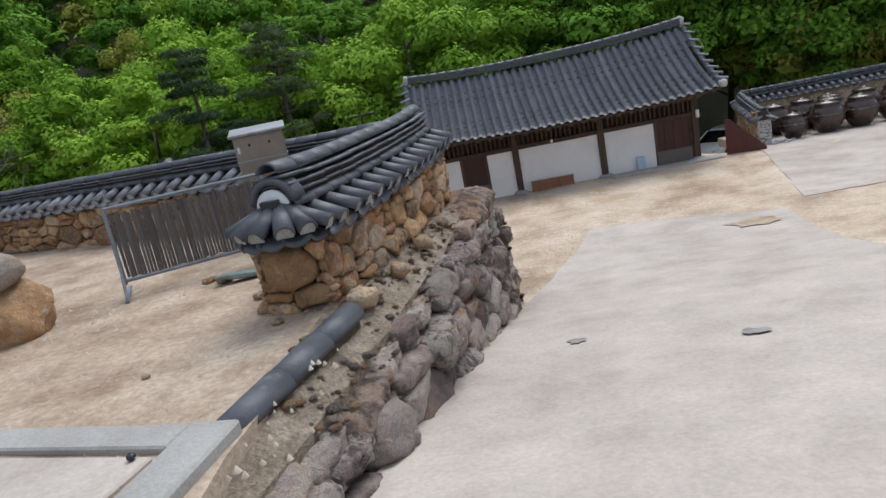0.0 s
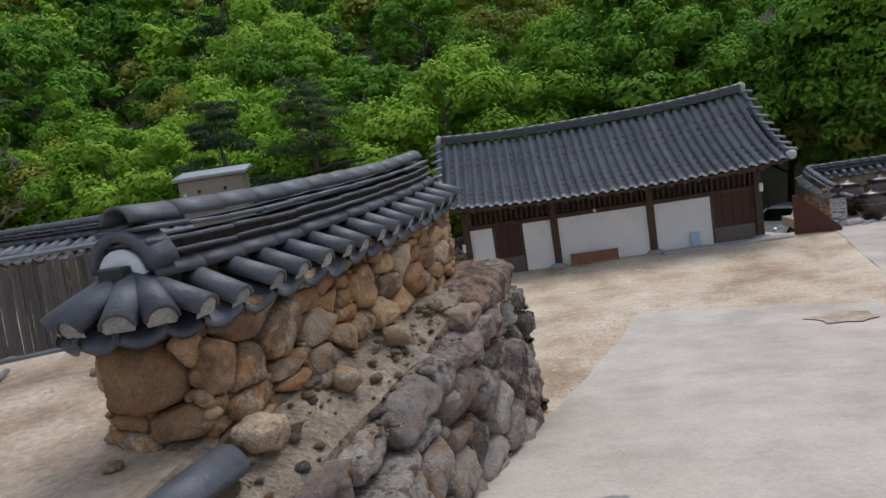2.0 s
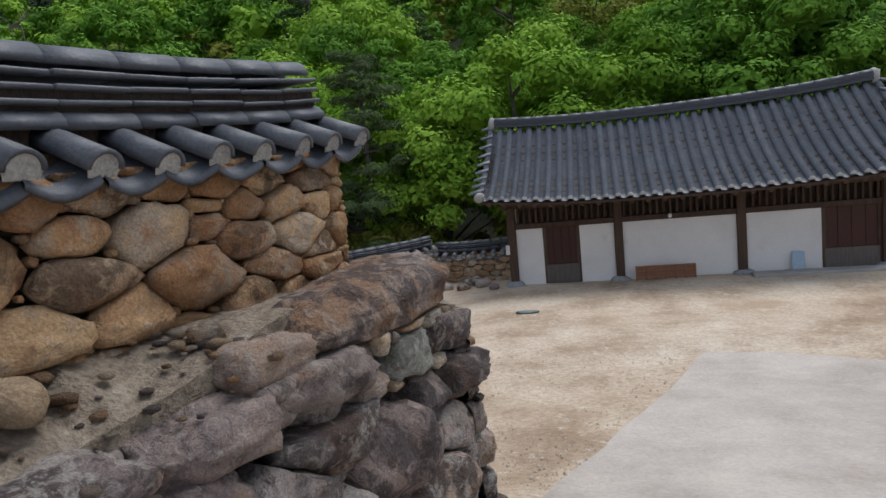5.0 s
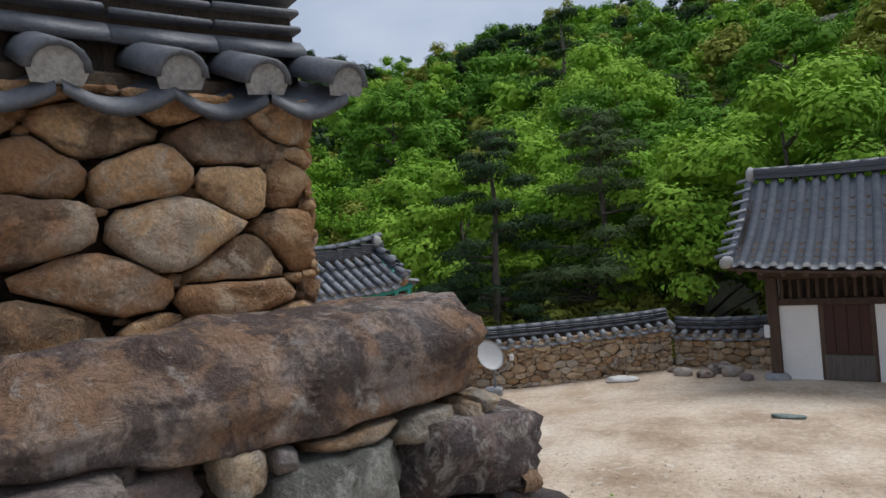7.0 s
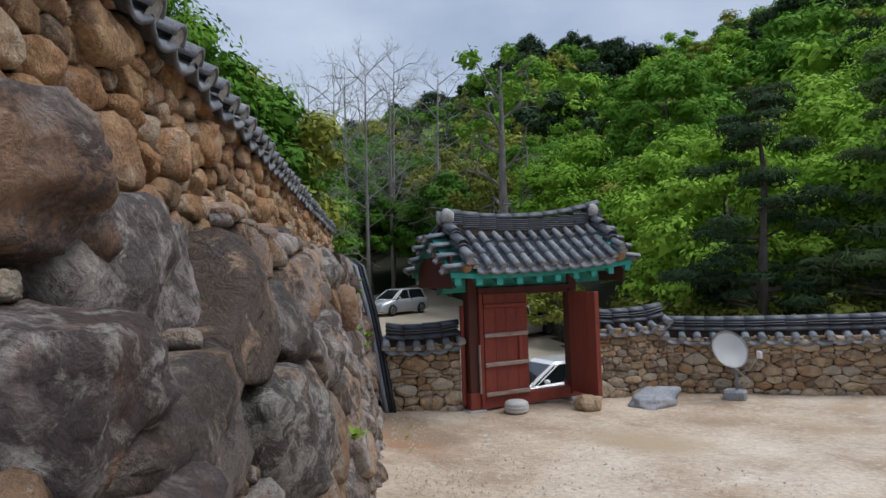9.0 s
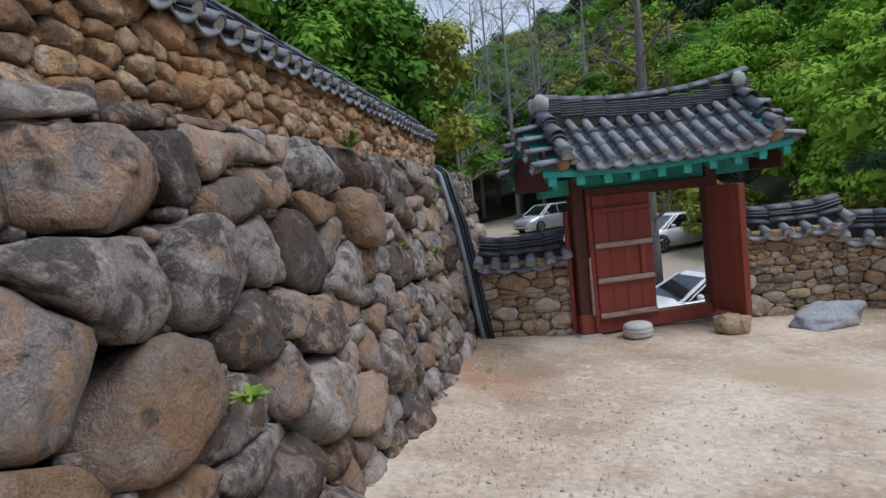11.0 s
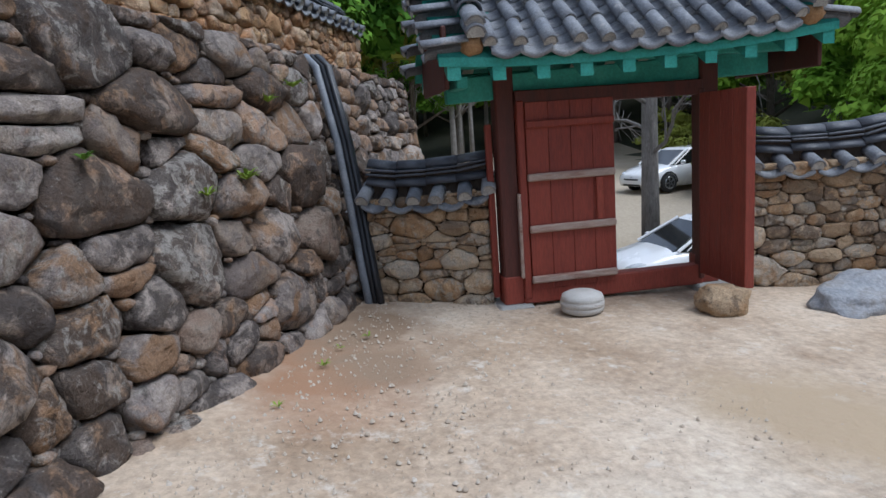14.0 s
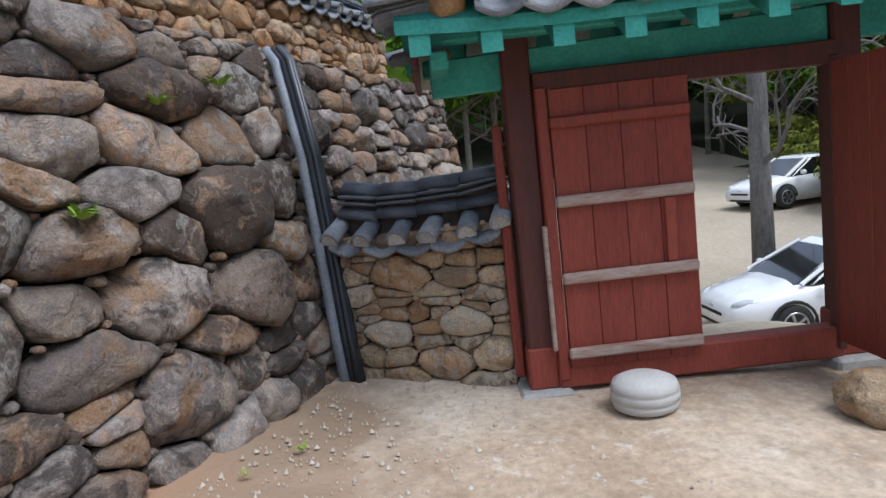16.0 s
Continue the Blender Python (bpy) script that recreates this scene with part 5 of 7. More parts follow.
    for i in range(n + 1):
        y = ya + (yb - ya) * i / n
        for sgn in (1, -1):
            pitch = math.degrees(math.atan2(rz(y) - ez(y), 0.82))
            for k in range(3):
                base = pose(xr + sgn * (0.06 + 0.255 * k) - gx, y - gy, rz(y) - (rz(y) - ez(y)) * (0.06 + 0.255 * k) / 0.82 + 0.055 - 0.03 * math.sin(math.pi * (k + 0.5) / 3) - gzz, 0, 0, -90 * sgn)
                j = lambda q: rng.uniform(-q, q)
                put("cover_tile", COVER_OLD, g, base @ pose(0, 0, 0.02, -pitch + 3 + j(2), j(4), j(4)) @ Matrix.Diagonal((0.86, 0.90, 0.9, 1)))
            if i < n:
                ym = y + (yb - ya) / n / 2
                for k in range(7):
                    d = 0.04 + 0.112 * k
                    put("pan_tile", PAN_OLD, g, pose(xr + sgn * d - gx, ym - gy, rz(ym) - (rz(ym) - ez(ym)) * d / 0.82 + 0.05 - 0.03 * math.sin(math.pi * d / 0.82) - gzz, 0, 0, -90 * sgn) @ pose(0, 0, 0, -pitch + 7, rng.uniform(-2, 2), rng.uniform(-2, 2)) @ Matrix.Diagonal((0.98, 0.45, 1, 1)))
    # descending ridges and side tiles at both gables
    for yd, s in ((13.80, -1), (16.76, 1)):
        for sgn in (1, -1):
            for lay in range(2):
                for k in range(3):
                    d = 0.10 + 0.25 * k
                    put("verge_ridge_tile", COVER_OLD if (k == 2) else RIDGE_TILE, g, pose(xr + sgn * d - gx, yd - gy, rz(yd) - (rz(yd) - ez(yd)) * d / 0.82 + 0.10 + lay * 0.075 - gzz, 0, 0, -90 * sgn) @ pose(0, 0, 0, -24 + rng.uniform(-3, 3), 0, rng.uniform(-3, 3)) @ Matrix.Diagonal((1.15, 0.9, 1.0, 1)))
            for k in range(4):
                d = 0.12 + 0.21 * k
                put("side_tile", COVER_OLD, g, pose(xr + sgn * d - gx, yd + s * 0.06 - gy, rz(yd) - (rz(yd) - ez(yd)) * d / 0.82 + 0.045 - gzz, 0, 0, 0 if s > 0 else 180) @ pose(0, 0, 0, -8 + rng.uniform(-4, 4), 0, rng.uniform(-4, 4)) @ Matrix.Diagonal((0.95, 1.12, 0.9, 1)))
                put("side_pan", PAN_OLD, g, pose(xr + sgn * (d - 0.1) - gx, yd + s * 0.04 - gy, rz(yd) - (rz(yd) - ez(yd)) * d / 0.82 + 0.05 - gzz, 0, 0, 0 if s > 0 else 180) @ pose(0, 0, 0, -7, 0, 0) @ Matrix.Diagonal((0.75, 1.1, 1, 1)))
            part("bedding_clay", boulder(int(yd * 3) + sgn, (0.13, 0.10, 0.09), 0.2, 0.4, 2), M_TILE_SOIL, g, "orange bedding clay spilling from the verge", pose(xr + sgn * 0.70 - gx, yd + s * 0.02 - gy, ez(yd) + 0.08 - gzz), True)
            part("verge_plaster", boulder(int(yd * 5) + sgn, (0.10, 0.10, 0.13), 0.15, 0.4, 2), M_MORTAR, g, "", pose(xr + sgn * 0.10 - gx, yd - gy, rz(yd) + 0.26 - gzz), True)
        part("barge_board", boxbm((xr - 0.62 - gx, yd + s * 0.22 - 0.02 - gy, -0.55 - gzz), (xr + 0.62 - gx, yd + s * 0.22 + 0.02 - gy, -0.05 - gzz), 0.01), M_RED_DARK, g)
    # main ridge
    m = 10
    for i in range(m):
        y = 13.74 + (16.95 - 13.74) * i / m
        sl = math.degrees(math.atan2(rz(y + 0.33) - rz(y), 0.335)) * 1.4
        zz = rz(y) - gzz + 0.10 * abs(tt(y + 0.17)) ** 2
        for k in range(6):
            put("flat_tile", FLAT, g, pose(xr - gx, y + 0.168 - gy, zz + 0.07 + 0.034 * k, sl, 0, 90) @ Matrix.Diagonal((1.04, 0.72 + 0.02 * (k % 2), 1.0, 1)))
        put("ridge_tile", RIDGE_TILE, g, pose(xr - gx, y - gy, zz + 0.265, sl, 0, 0) @ Matrix.Diagonal((1.05, 1.04, 0.9, 1)))
    part("ridge_bed", boxbm((-0.10 + xr - gx, 13.78 - gy, 0.27 - gzz), (0.10 + xr - gx, 16.75 - gy, 0.57 - gzz)), M_DARKEARTH_SHADE, g)


gate()


# ---------------------------------------------------------------- trees
def heart(sub):
    """Triangles of a small ball, for the dense heart of a clump."""
    bm = bmesh.new()
    bmesh.ops.create_icosphere(bm, subdivisions=sub, radius=1.0)
    tris = np.array([[v.co[:] for v in f.verts] for f in bm.faces])
    bm.free()
    return tris.reshape(-1, 3)


HEART, HEART_FAR = heart(2), heart(1)


def leaf_cloud(rng, centres, radii, per, size, flatten=0.75, needle=False, core=HEART):
    """Many small leaves round clump centres, facing mostly outward and up, over a dense ragged heart."""
    V = []
    for c, R in zip(centres, radii):
        n = max(10, int(per * R * R))
        d = rng.normal(size=(n, 3))
        d /= np.linalg.norm(d, axis=1)[:, None]
        d[:, 2] = np.where(d[:, 2] < -0.35, -d[:, 2], d[:, 2])
        lump = 1 + 0.22 * np.sin(d[:, 0] * 5.1 + c[0] * 9) * np.sin(d[:, 1] * 4.7 + c[1] * 7) + 0.12 * np.sin(d[:, 2] * 9 + c[2] * 5)
        rad = R * (0.62 + 0.44 * rng.random(n)) * lump
        p = np.array(c) + d * rad[:, None] * np.array([1, 1, flatten])
        nor = d * 1.0 + np.array([0, 0, 0.30]) + rng.normal(size=(n, 3)) * 0.22
        nor /= np.linalg.norm(nor, axis=1)[:, None]
        a = np.cross(nor, rng.normal(size=(n, 3)))
        a /= np.linalg.norm(a, axis=1)[:, None]
        b = np.cross(nor, a)
        s = size * (0.6 + 0.8 * rng.random(n))
        la, lb = (s * 1.0)[:, None], (s * (0.18 if needle else 0.72))[:, None]
        if not needle:
            h = core * (0.60 + 0.16 * np.sin(core[:, :1] * 6.3 + c[1] * 5) * np.sin(core[:, 1:2] * 5.7 + c[0] * 3) + 0.12 * np.sin(core[:, 2:] * 11 + c[2])) + rng.normal(size=core.shape) * 0.11
            V.append(np.array(c) + h * R * np.array([0.92, 0.92, 0.92 * flatten]))
        V.append(np.stack([p - a * la - b * lb * 0.6, p + a * la - b * lb * 0.5, p + b * lb], axis=1).reshape(-1, 3))
    return np.concatenate(V)


def cloud_mesh(name, V, material):
    me = bpy.data.meshes.new(name)
    n = len(V)
    me.vertices.add(n)
    me.vertices.foreach_set("co", V.astype(np.float32).ravel())
    me.loops.add(n)
    me.loops.foreach_set("vertex_index", np.arange(n, dtype=np.int32))
    me.polygons.add(n // 3)
    me.polygons.foreach_set("loop_start", np.arange(0, n, 3, dtype=np.int32))
    me.materials.append(material)
    me.update(calc_edges=True)
    return me


def crown_clumps(rng, R, z0, z1, count):
    """Clumps over the shell of a domed crown, the larger ones on top, with gaps between."""
    cs, rs = [], []
    tries = 0
    while len(cs) < count and tries < count * 60:
        tries += 1
        d = rng.normal(size=3)
        d /= np.linalg.norm(d)
        if d[2] < -0.45:
            continue
        k = 0.66 + 0.30 * rng.random()
        c = (d[0] * R * k, d[1] * R * k, z0 + (z1 - z0) * (0.36 + 0.62 * d[2] * k))
        r = R * (0.17 + 0.17 * rng.random()) * (1.0 + 0.25 * max(0.0, d[2]))
        if any((c[0] - q[0]) ** 2 + (c[1] - q[1]) ** 2 + (c[2] - q[2]) ** 2 < (0.62 * (r + p)) ** 2 for q, p in zip(cs, rs)):
            continue
        cs.append(c)
        rs.append(r)
    return cs, rs


def broadleaf(label, seed, R, H, material, count=34, per=390, size=0.105):
    rng = np.random.default_rng(seed)
    t = thing("tree", label, "tree", pose(0, 0, -300), "trees of the wooded slope")
    cs, rs = crown_clumps(rng, R, H * 0.28, H * 0.97, count)
    bm = bmesh.new()
    bend = rng.normal(size=2) * 0.25
    tube(bm, [(0, 0, -0.6), (bend[0] * 0.4, bend[1] * 0.4, H * 0.2), (bend[0], bend[1], H * 0.45), (bend[0] * 1.5, bend[1] * 1.5, H * 0.8)], [H * 0.022, H * 0.018, H * 0.013, 0.03], 8)
    for c in cs[::3]:
        z = max(H * 0.2, c[2] - R * 0.45)
        q = z / H
        tube(bm, [(bend[0] * q * 2, bend[1] * q * 2, z), (c[0] * 0.55, c[1] * 0.55, (z + c[2]) / 2 + 0.1), c], [H * 0.008, H * 0.005, 0.015], 5)
    part("trunk", bm, M_BARK, t, "", None, True)
    put("crown", cloud_mesh("crown", leaf_cloud(rng, cs, rs, per, size), material), t)
    return t


def pine(label, seed, R, H, material):
    rng = np.random.default_rng(seed)
    t = thing("pine_tree", label, "tree", pose(0, 0, -300), "pines of the wooded slope")
    bm = bmesh.new()
    tube(bm, [(0, 0, -0.6), (0.2, 0.1, H * 0.4), (-0.1, 0.25, H * 0.75), (0.1, 0.1, H)], [H * 0.024, H * 0.017, H * 0.01, 0.02], 8)
    cs, rs = [], []
    for k in range(52):
        q = 0.24 + 0.76 * rng.random()
        a = rng.random() * 6.283
        r = R * (1.10 - q) ** 0.7 * (0.3 + 0.75 * rng.random())
        c = (r * math.cos(a), r * math.sin(a), H * q + rng.normal() * 0.2)
        cs.append(c)
        rs.append(R * 0.21 * (0.7 + 0.6 * rng.random()))
        if k % 2 == 0:
            tube(bm, [(0, 0, c[2] - 0.1 * r), (c[0] * 0.6, c[1] * 0.6, c[2] - 0.02 * r), c], [0.06, 0.04, 0.012], 5)
    part("trunk", bm, M_BARK, t, "", None, True)
    put("crown", cloud_mesh("crown", leaf_cloud(rng, cs, rs, 420, 0.17, 0.36, True), material), t)
    return t


def twig_bm(rng, bm, p, d, length, r, depth, spread=0.55):
    """A bare branching limb."""
    q = [Vector(p)]
    d = Vector(d).normalized()
    for k in range(3):
        d = (d + Vector(rng.normal(size=3)) * 0.16).normalized()
        q.append(q[-1] + d * length / 3)
    tube(bm, q, [r, r * 0.85, r * 0.7, r * 0.5], 5 if depth > 1 else 4, False)
    if depth > 0:
        for k in range(3 if depth > 1 else 4):
            b = q[1 + k % 3]
            e = (d + Vector(rng.normal(size=3)) * spread + Vector((0, 0, 0.1))).normalized()
            twig_bm(rng, bm, b, e, length * (0.5 + 0.25 * rng.random()), r * 0.5, depth - 1, spread)


def bare_tree(label, seed, H, r, m, lean=(0.1, 0.0), start=0.3, category="tree", depth=3, limbs=9, name="bare_tree", reach=0.30, bark=M_BARK):
    rng = np.random.default_rng(seed)
    t = thing(name, label, category, m)
    bm = bmesh.new()
    pts = [Vector((lean[0] * H * q * q, lean[1] * H * q, H * q - 0.3 * (q == 0))) for q in (0, 0.25, 0.5, 0.75, 1.0)]
    tube(bm, pts, [r * 1.25, r, r * 0.85, r * 0.55, r * 0.12], 10)
    part("trunk", bm, bark, t, "", None, True)
    for k in range(limbs):
        q = start + (0.97 - start) * (k + 0.5) / limbs
        i = min(3, int(q * 4))
        p = pts[i].lerp(pts[i + 1], q * 4 - i)
        a = k * 2.4 + rng.random()
        bm = bmesh.new()
        twig_bm(rng, bm, p, (math.cos(a), math.sin(a), 0.35 + 0.4 * q), H * reach * (1.15 - q * 0.7), r * 0.30, depth - 1)
        part("limb", bm, bark, t, "", None, True)
    return t


TREES = [
    broadleaf("bright yellow-green broadleaf tree in fresh spring leaf", 1, 3.6, 9.5, M_LEAF_BRIGHT, 42),
    broadleaf("bright green broadleaf tree with a rounded crown", 2, 4.2, 10.5, M_LEAF_BRIGHT, 46),
    broadleaf("deep green broadleaf tree on the slope", 3, 3.4, 9.0, M_LEAF_MID, 40),
    broadleaf("tall green broadleaf tree with a dense crown", 4, 3.8, 11.5, M_LEAF_MID, 46),
    broadleaf("olive broadleaf tree with thin young leaves", 5, 3.3, 9.0, M_LEAF_OLIVE, 34, 170),
    pine("dark green pine with layered boughs", 6, 3.6, 10.5, M_LEAF_PINE),
    pine("tall dark pine on the slope", 7, 3.0, 12.0, M_LEAF_PINE),
]
SHRUB = broadleaf("olive-green shrub at the foot of the wood", 8, 1.7, 2.8, M_LEAF_OLIVE, 22, 300, 0.085)
rngT = random.Random(5)
placed = []


def free_spot(x, y, gapd):
    if -3.0 < x < 9.6 and 17 < y < 26.6:
        return False
    if 8 < x < 22 and y < 36:
        return y > 27.5 and not (9.5 < x < 17 and y < 36)
    if x < -7.5 and y < 20.5 + 0.38 * (-7.4 - x) and x > -46:
        return False
    return all((x - a) ** 2 + (y - b) ** 2 > gapd * gapd for a, b in placed)


def plant(x, y, kind, s=1.0, sz=1.0):
    placed.append((x, y))
    copy_thing(TREES[kind], pose(x, y, gz(x, y) - 0.1, 0, 0, rngT.uniform(0, 360)) @ Matrix.Diagonal((s, s, s * sz, 1)))


# trees told apart in the film
for x, y, k, s in ((-0.8, 29.0, 1, 0.95), (3.2, 30.5, 0, 0.9), (-9.4, 24.6, 5, 0.80), (-6.6, 27.0, 5, 0.85), (-4.2, 28.6, 0, 0.85), (-12.6, 27.4, 0, 0.9), (-7.6, 31.5, 1, 0.9),
                   (-13.0, 22.6, 2, 0.0), (7.5, 31.0, 3, 0.95), (11.5, 38.0, 3, 1.0), (17.5, 33.0, 4, 1.0), (20.5, 30.5, 4, 1.1), (23.5, 34.0, 4, 1.1), (-17.5, 31.0, 0, 1.0), (-22, 34, 4, 1.0), (-27, 33.5, 1, 1.0), (-36, 36, 0, 1.0), (-42, 34, 2, 1.1), (-48, 30, 2, 1.0), (-47, 24, 3, 1.0), (-31, 15.8, 4, 1.55), (-35, 18.6, 2, 1.2), (-28.5, 12.6, 2, 1.6), (-39, 15.0, 0, 1.7), (-25, 9.5, 3, 1.35), (-33, 9.0, 2, 1.6)):
    if s:
        plant(x, y, k, s)
tries = 0
while len(placed) < 135 and tries < 6000:
    tries += 1
    az = rngT.uniform(-52, 92)
    st = float(np.interp(az, [-60, -30, 0, 30, 45, 60, 92], [32, 30, 22, 21, 32, 46, 47]))
    r = st + 30 * rngT.random() ** 1.5
    x, y = -r * math.sin(radians(az)), 8 + r * math.cos(radians(az))
    if free_spot(x, y, 5.2):
        kind = rngT.choice((0, 1, 1, 2, 2, 3, 3, 4, 5, 6) if az < 45 else (4, 4, 0, 2, 5, 3))
        if az < -22:
            kind = rngT.choice((4, 4, 2, 3))
        plant(x, y, kind, rngT.uniform(0.75, 1.2), rngT.uniform(0.85, 1.2))
for k in range(60):
    az = rngT.uniform(-40, 60)
    st = float(np.interp(az, [-40, -30, 0, 30, 45, 60, 92], [33, 30, 20.5, 17.0, 24, 40, 46]))
    r = st + rngT.uniform(0, 5)
    x, y = -r * math.sin(radians(az)), 8 + r * math.cos(radians(az))
    if (x + 7.4) * -0.74 + (y - 17) * 0.67 > 1.8 and not (x < -7.5 and y < 20.5 + 0.38 * (-7.4 - x)) and not (-2.5 < x < 9 and y < 26.5) and not (x > 8 and y < 36):
        s = rngT.uniform(0.6, 1.2)
        copy_thing(SHRUB, pose(x, y, gz(x, y) - 0.2, 0, 0, rngT.uniform(0, 360)) @ Matrix.Diagonal((s, s, s, 1)))
for ob in TREES + [SHRUB]:
    for o in (*ob.children_recursive, ob):
        bpy.data.objects.remove(o)


def far_woods():
    rng = np.random.default_rng(12)
    mats = (M_LEAF_BRIGHT, M_LEAF_MID, M_LEAF_OLIVE, M_LEAF_PINE)
    V = [[], [], [], []]
    n = 0
    while n < 950:
        az = rng.uniform(-58, 100)
        r = 52 + 118 * rng.random() ** 0.85
        x, y = -r * math.sin(radians(az)), 8 + r * math.cos(radians(az))
        n += 1
        R = rng.uniform(2.6, 5.2)
        H = rng.uniform(5.5, 10.5)
        z = gz(x, y)
        cs, rs = crown_clumps(rng, R, H * 0.25, H, 12)
        k = rng.choice(4, p=(0.02, 0.13, 0.05, 0.80) if (r > 120 and 40 < az < 60) else (0.30, 0.40, 0.18, 0.12) if az < 47 else (0.14, 0.26, 0.40, 0.20))
        V[k].append(leaf_cloud(rng, [(c[0] + x, c[1] + y, c[2] + z) for c in cs], [q * 1.25 for q in rs], 46, 0.28, core=HEART_FAR))
    for k, m in enumerate(mats):
        v = np.concatenate(V[k])
        tagged(put("far_woods", cloud_mesh("far_woods", v, m)), "mixed green woodland covering the hillside", "woods", kind="stuff")


far_woods()
lot_tree = bare_tree("tall grey-barked tree with bare twisting twigs in the car park", 32, 10.6, 0.185, pose(-15.1, 20.2, gz(-15.1, 20.2) - 0.1), (0.02, 0.0), 0.24, "tree", 4, 14, reach=0.17, bark=M_BARK_GREY)
rngC = np.random.default_rng(3)
put("crown", cloud_mesh("crown", leaf_cloud(rngC, [tuple(q) for q in rngC.normal(size=(13, 3)) * (0.9, 0.9, 0.8) + (0.1, 0.0, 9.6)], rngC.uniform(0.25, 0.55, 13), 150, 0.07), M_LEAF_MID), lot_tree, None, "thin young leaves near the top")
for k, (x, y) in enumerate(((-32.0, 20.0), (-36.5, 21.5), (-41.0, 23.5), (-33, 17.0), (-46, 31.0), (-49, 27.0), (-44, 28.0), (-50, 33.0), (-47, 24.5), (-43, 33.5), (-52, 29.5))):
    bare_tree("slender tree with bare pale grey branches", 40 + k, (9.5 + k % 3) if k < 4 else 17.5 + k % 4, 0.14, pose(x, y, gz(x, y) - 0.2), (0.03, 0.02 * (k % 2)), 0.3, "tree", 3 if k < 4 else 4, 14 if k < 4 else 18, bark=M_BARK_PALE, reach=0.22)


# ---------------------------------------------------------------- cars
def car(name, label, m, paint, suv=False):
    c = thing(name, label, "car", m, "cars in the car park")
    L = 4.5 if not suv else 4.4
    hk = 1.0 if not suv else 1.14
    # stations along the body: x, sill height, waist height, half width
    st = [(-2.25, 0.42, 0.80, 0.60), (-2.18, 0.30, 0.92, 0.76), (-1.9, 0.24, 1.00, 0.84), (-1.2, 0.20, 1.00, 0.89), (-0.3, 0.18, 0.97, 0.90), (0.6, 0.18, 0.95, 0.90),
          (1.2, 0.20, 0.92, 0.89), (1.65, 0.20, 0.83, 0.86), (2.0, 0.22, 0.74, 0.80), (2.18, 0.26, 0.64, 0.70), (2.27, 0.34, 0.54, 0.55)]
    if suv:
        st = [(x, a, b * 1.12 if x > -2 else b * 1.12, w) for x, a, b, w in st]
    bm = bmesh.new()
    prev = None
    for x, a, b, w in st:
        ring = []
        for sy in (1, -1):
            half = [(w * 0.90, a), (w, a + (b - a) * 0.30), (w * 1.0, a + (b - a) * 0.62), (w * 0.95, a + (b - a) * 0.88), (w * 0.82, b)]
            pts = half + [(w * 0.4, b + 0.03)]
            ring += [(x, sy * y, z) for y, z in (pts if sy > 0 else pts[::-1])]
        ring = [bm.verts.new(p) for p in ring]
        if prev:
            for k in range(len(ring)):
                bm.faces.new((prev[k], prev[(k + 1) % len(ring)], ring[(k + 1) % len(ring)], ring[k]))
        else:
            bm.faces.new(ring[::-1])
        prev = ring
    bm.faces.new(prev)
    bmesh.ops.recalc_face_normals(bm, faces=bm.faces[:])
    part("body", bm, paint, c, "", None, True)
    # cabin: glass band and roof
    rh = 1.46 * hk
    cab = [(-1.85 if not suv else -2.05, -1.15 if not suv else -1.75), (1.25, 0.25)]
    bz = 0.96 * (1.12 if suv else 1.0)

    def cabin(z0, z1, k0, k1, grow):
        bm = bmesh.new()
        rows = []
        for k, z in ((k0, z0), (k1, z1)):
            xr, xf = cab[0][0] + (cab[0][1] - cab[0][0]) * k, cab[1][0] + (cab[1][1] - cab[1][0]) * k
            w = 0.80 - 0.20 * k + grow
            xm = (xr + xf) / 2
            rows.append([bm.verts.new(p) for p in ((xf + grow, w * 0.86, z), (xf + grow, -w * 0.86, z), (xf - 0.25, -w, z), (xm, -w - 0.01, z), (xr + 0.25, -w, z), (xr - grow, -w * 0.84, z), (xr - grow, w * 0.84, z), (xr + 0.25, w, z), (xm, w + 0.01, z), (xf - 0.25, w, z))])
        n = 10
        for k in range(n):
            bm.faces.new((rows[0][k], rows[0][(k + 1) % n], rows[1][(k + 1) % n], rows[1][k]))
        bm.faces.new(rows[0][::-1])
        bm.faces.new(rows[1])
        bmesh.ops.recalc_face_normals(bm, faces=bm.faces[:])
        return bm

    part("glass_cabin", cabin(bz - 0.05, rh - 0.07, 0.0, 0.92, 0.0), M_GLASS, c, "dark tinted glass", None, False)
    part("roof", cabin(rh - 0.075, rh, 0.92, 1.12, 0.012), paint, c, "", None, False)
    for sy in (1, -1):
        for (xa, za), (xb, zb) in (((1.18, bz - 0.02), (0.28, rh - 0.06)), ((-0.30, bz - 0.02), (-0.34, rh - 0.06)), ((cab[0][0] + 0.22, bz - 0.02), (cab[0][1] + 0.10, rh - 0.06))):
            bm = bmesh.new()
            tube(bm, [(xa, sy * 0.80, za), (xb, sy * 0.625, zb)], 0.035, 6)
            part("pillar", bm, paint, c)
        part("mirror", boulder(4, (0.07, 0.11, 0.07), 0.05, 0.4, 2), paint, c, "", pose(0.82, sy * 0.98, bz + 0.05), True)
        part("headlight", boulder(9, (0.24, 0.11, 0.075), 0.05, 0.35, 2), M_LAMP, c, "clear swept-back headlight", pose(1.98, sy * 0.60, 0.68 * (1.12 if suv else 1), 0, 12, -26 * sy), True)
        part("tail_light", boulder(11, (0.07, 0.16, 0.09), 0.05, 0.4, 2), M_RED, c, "red tail light", pose(-2.14, sy * 0.62, 0.84), True)
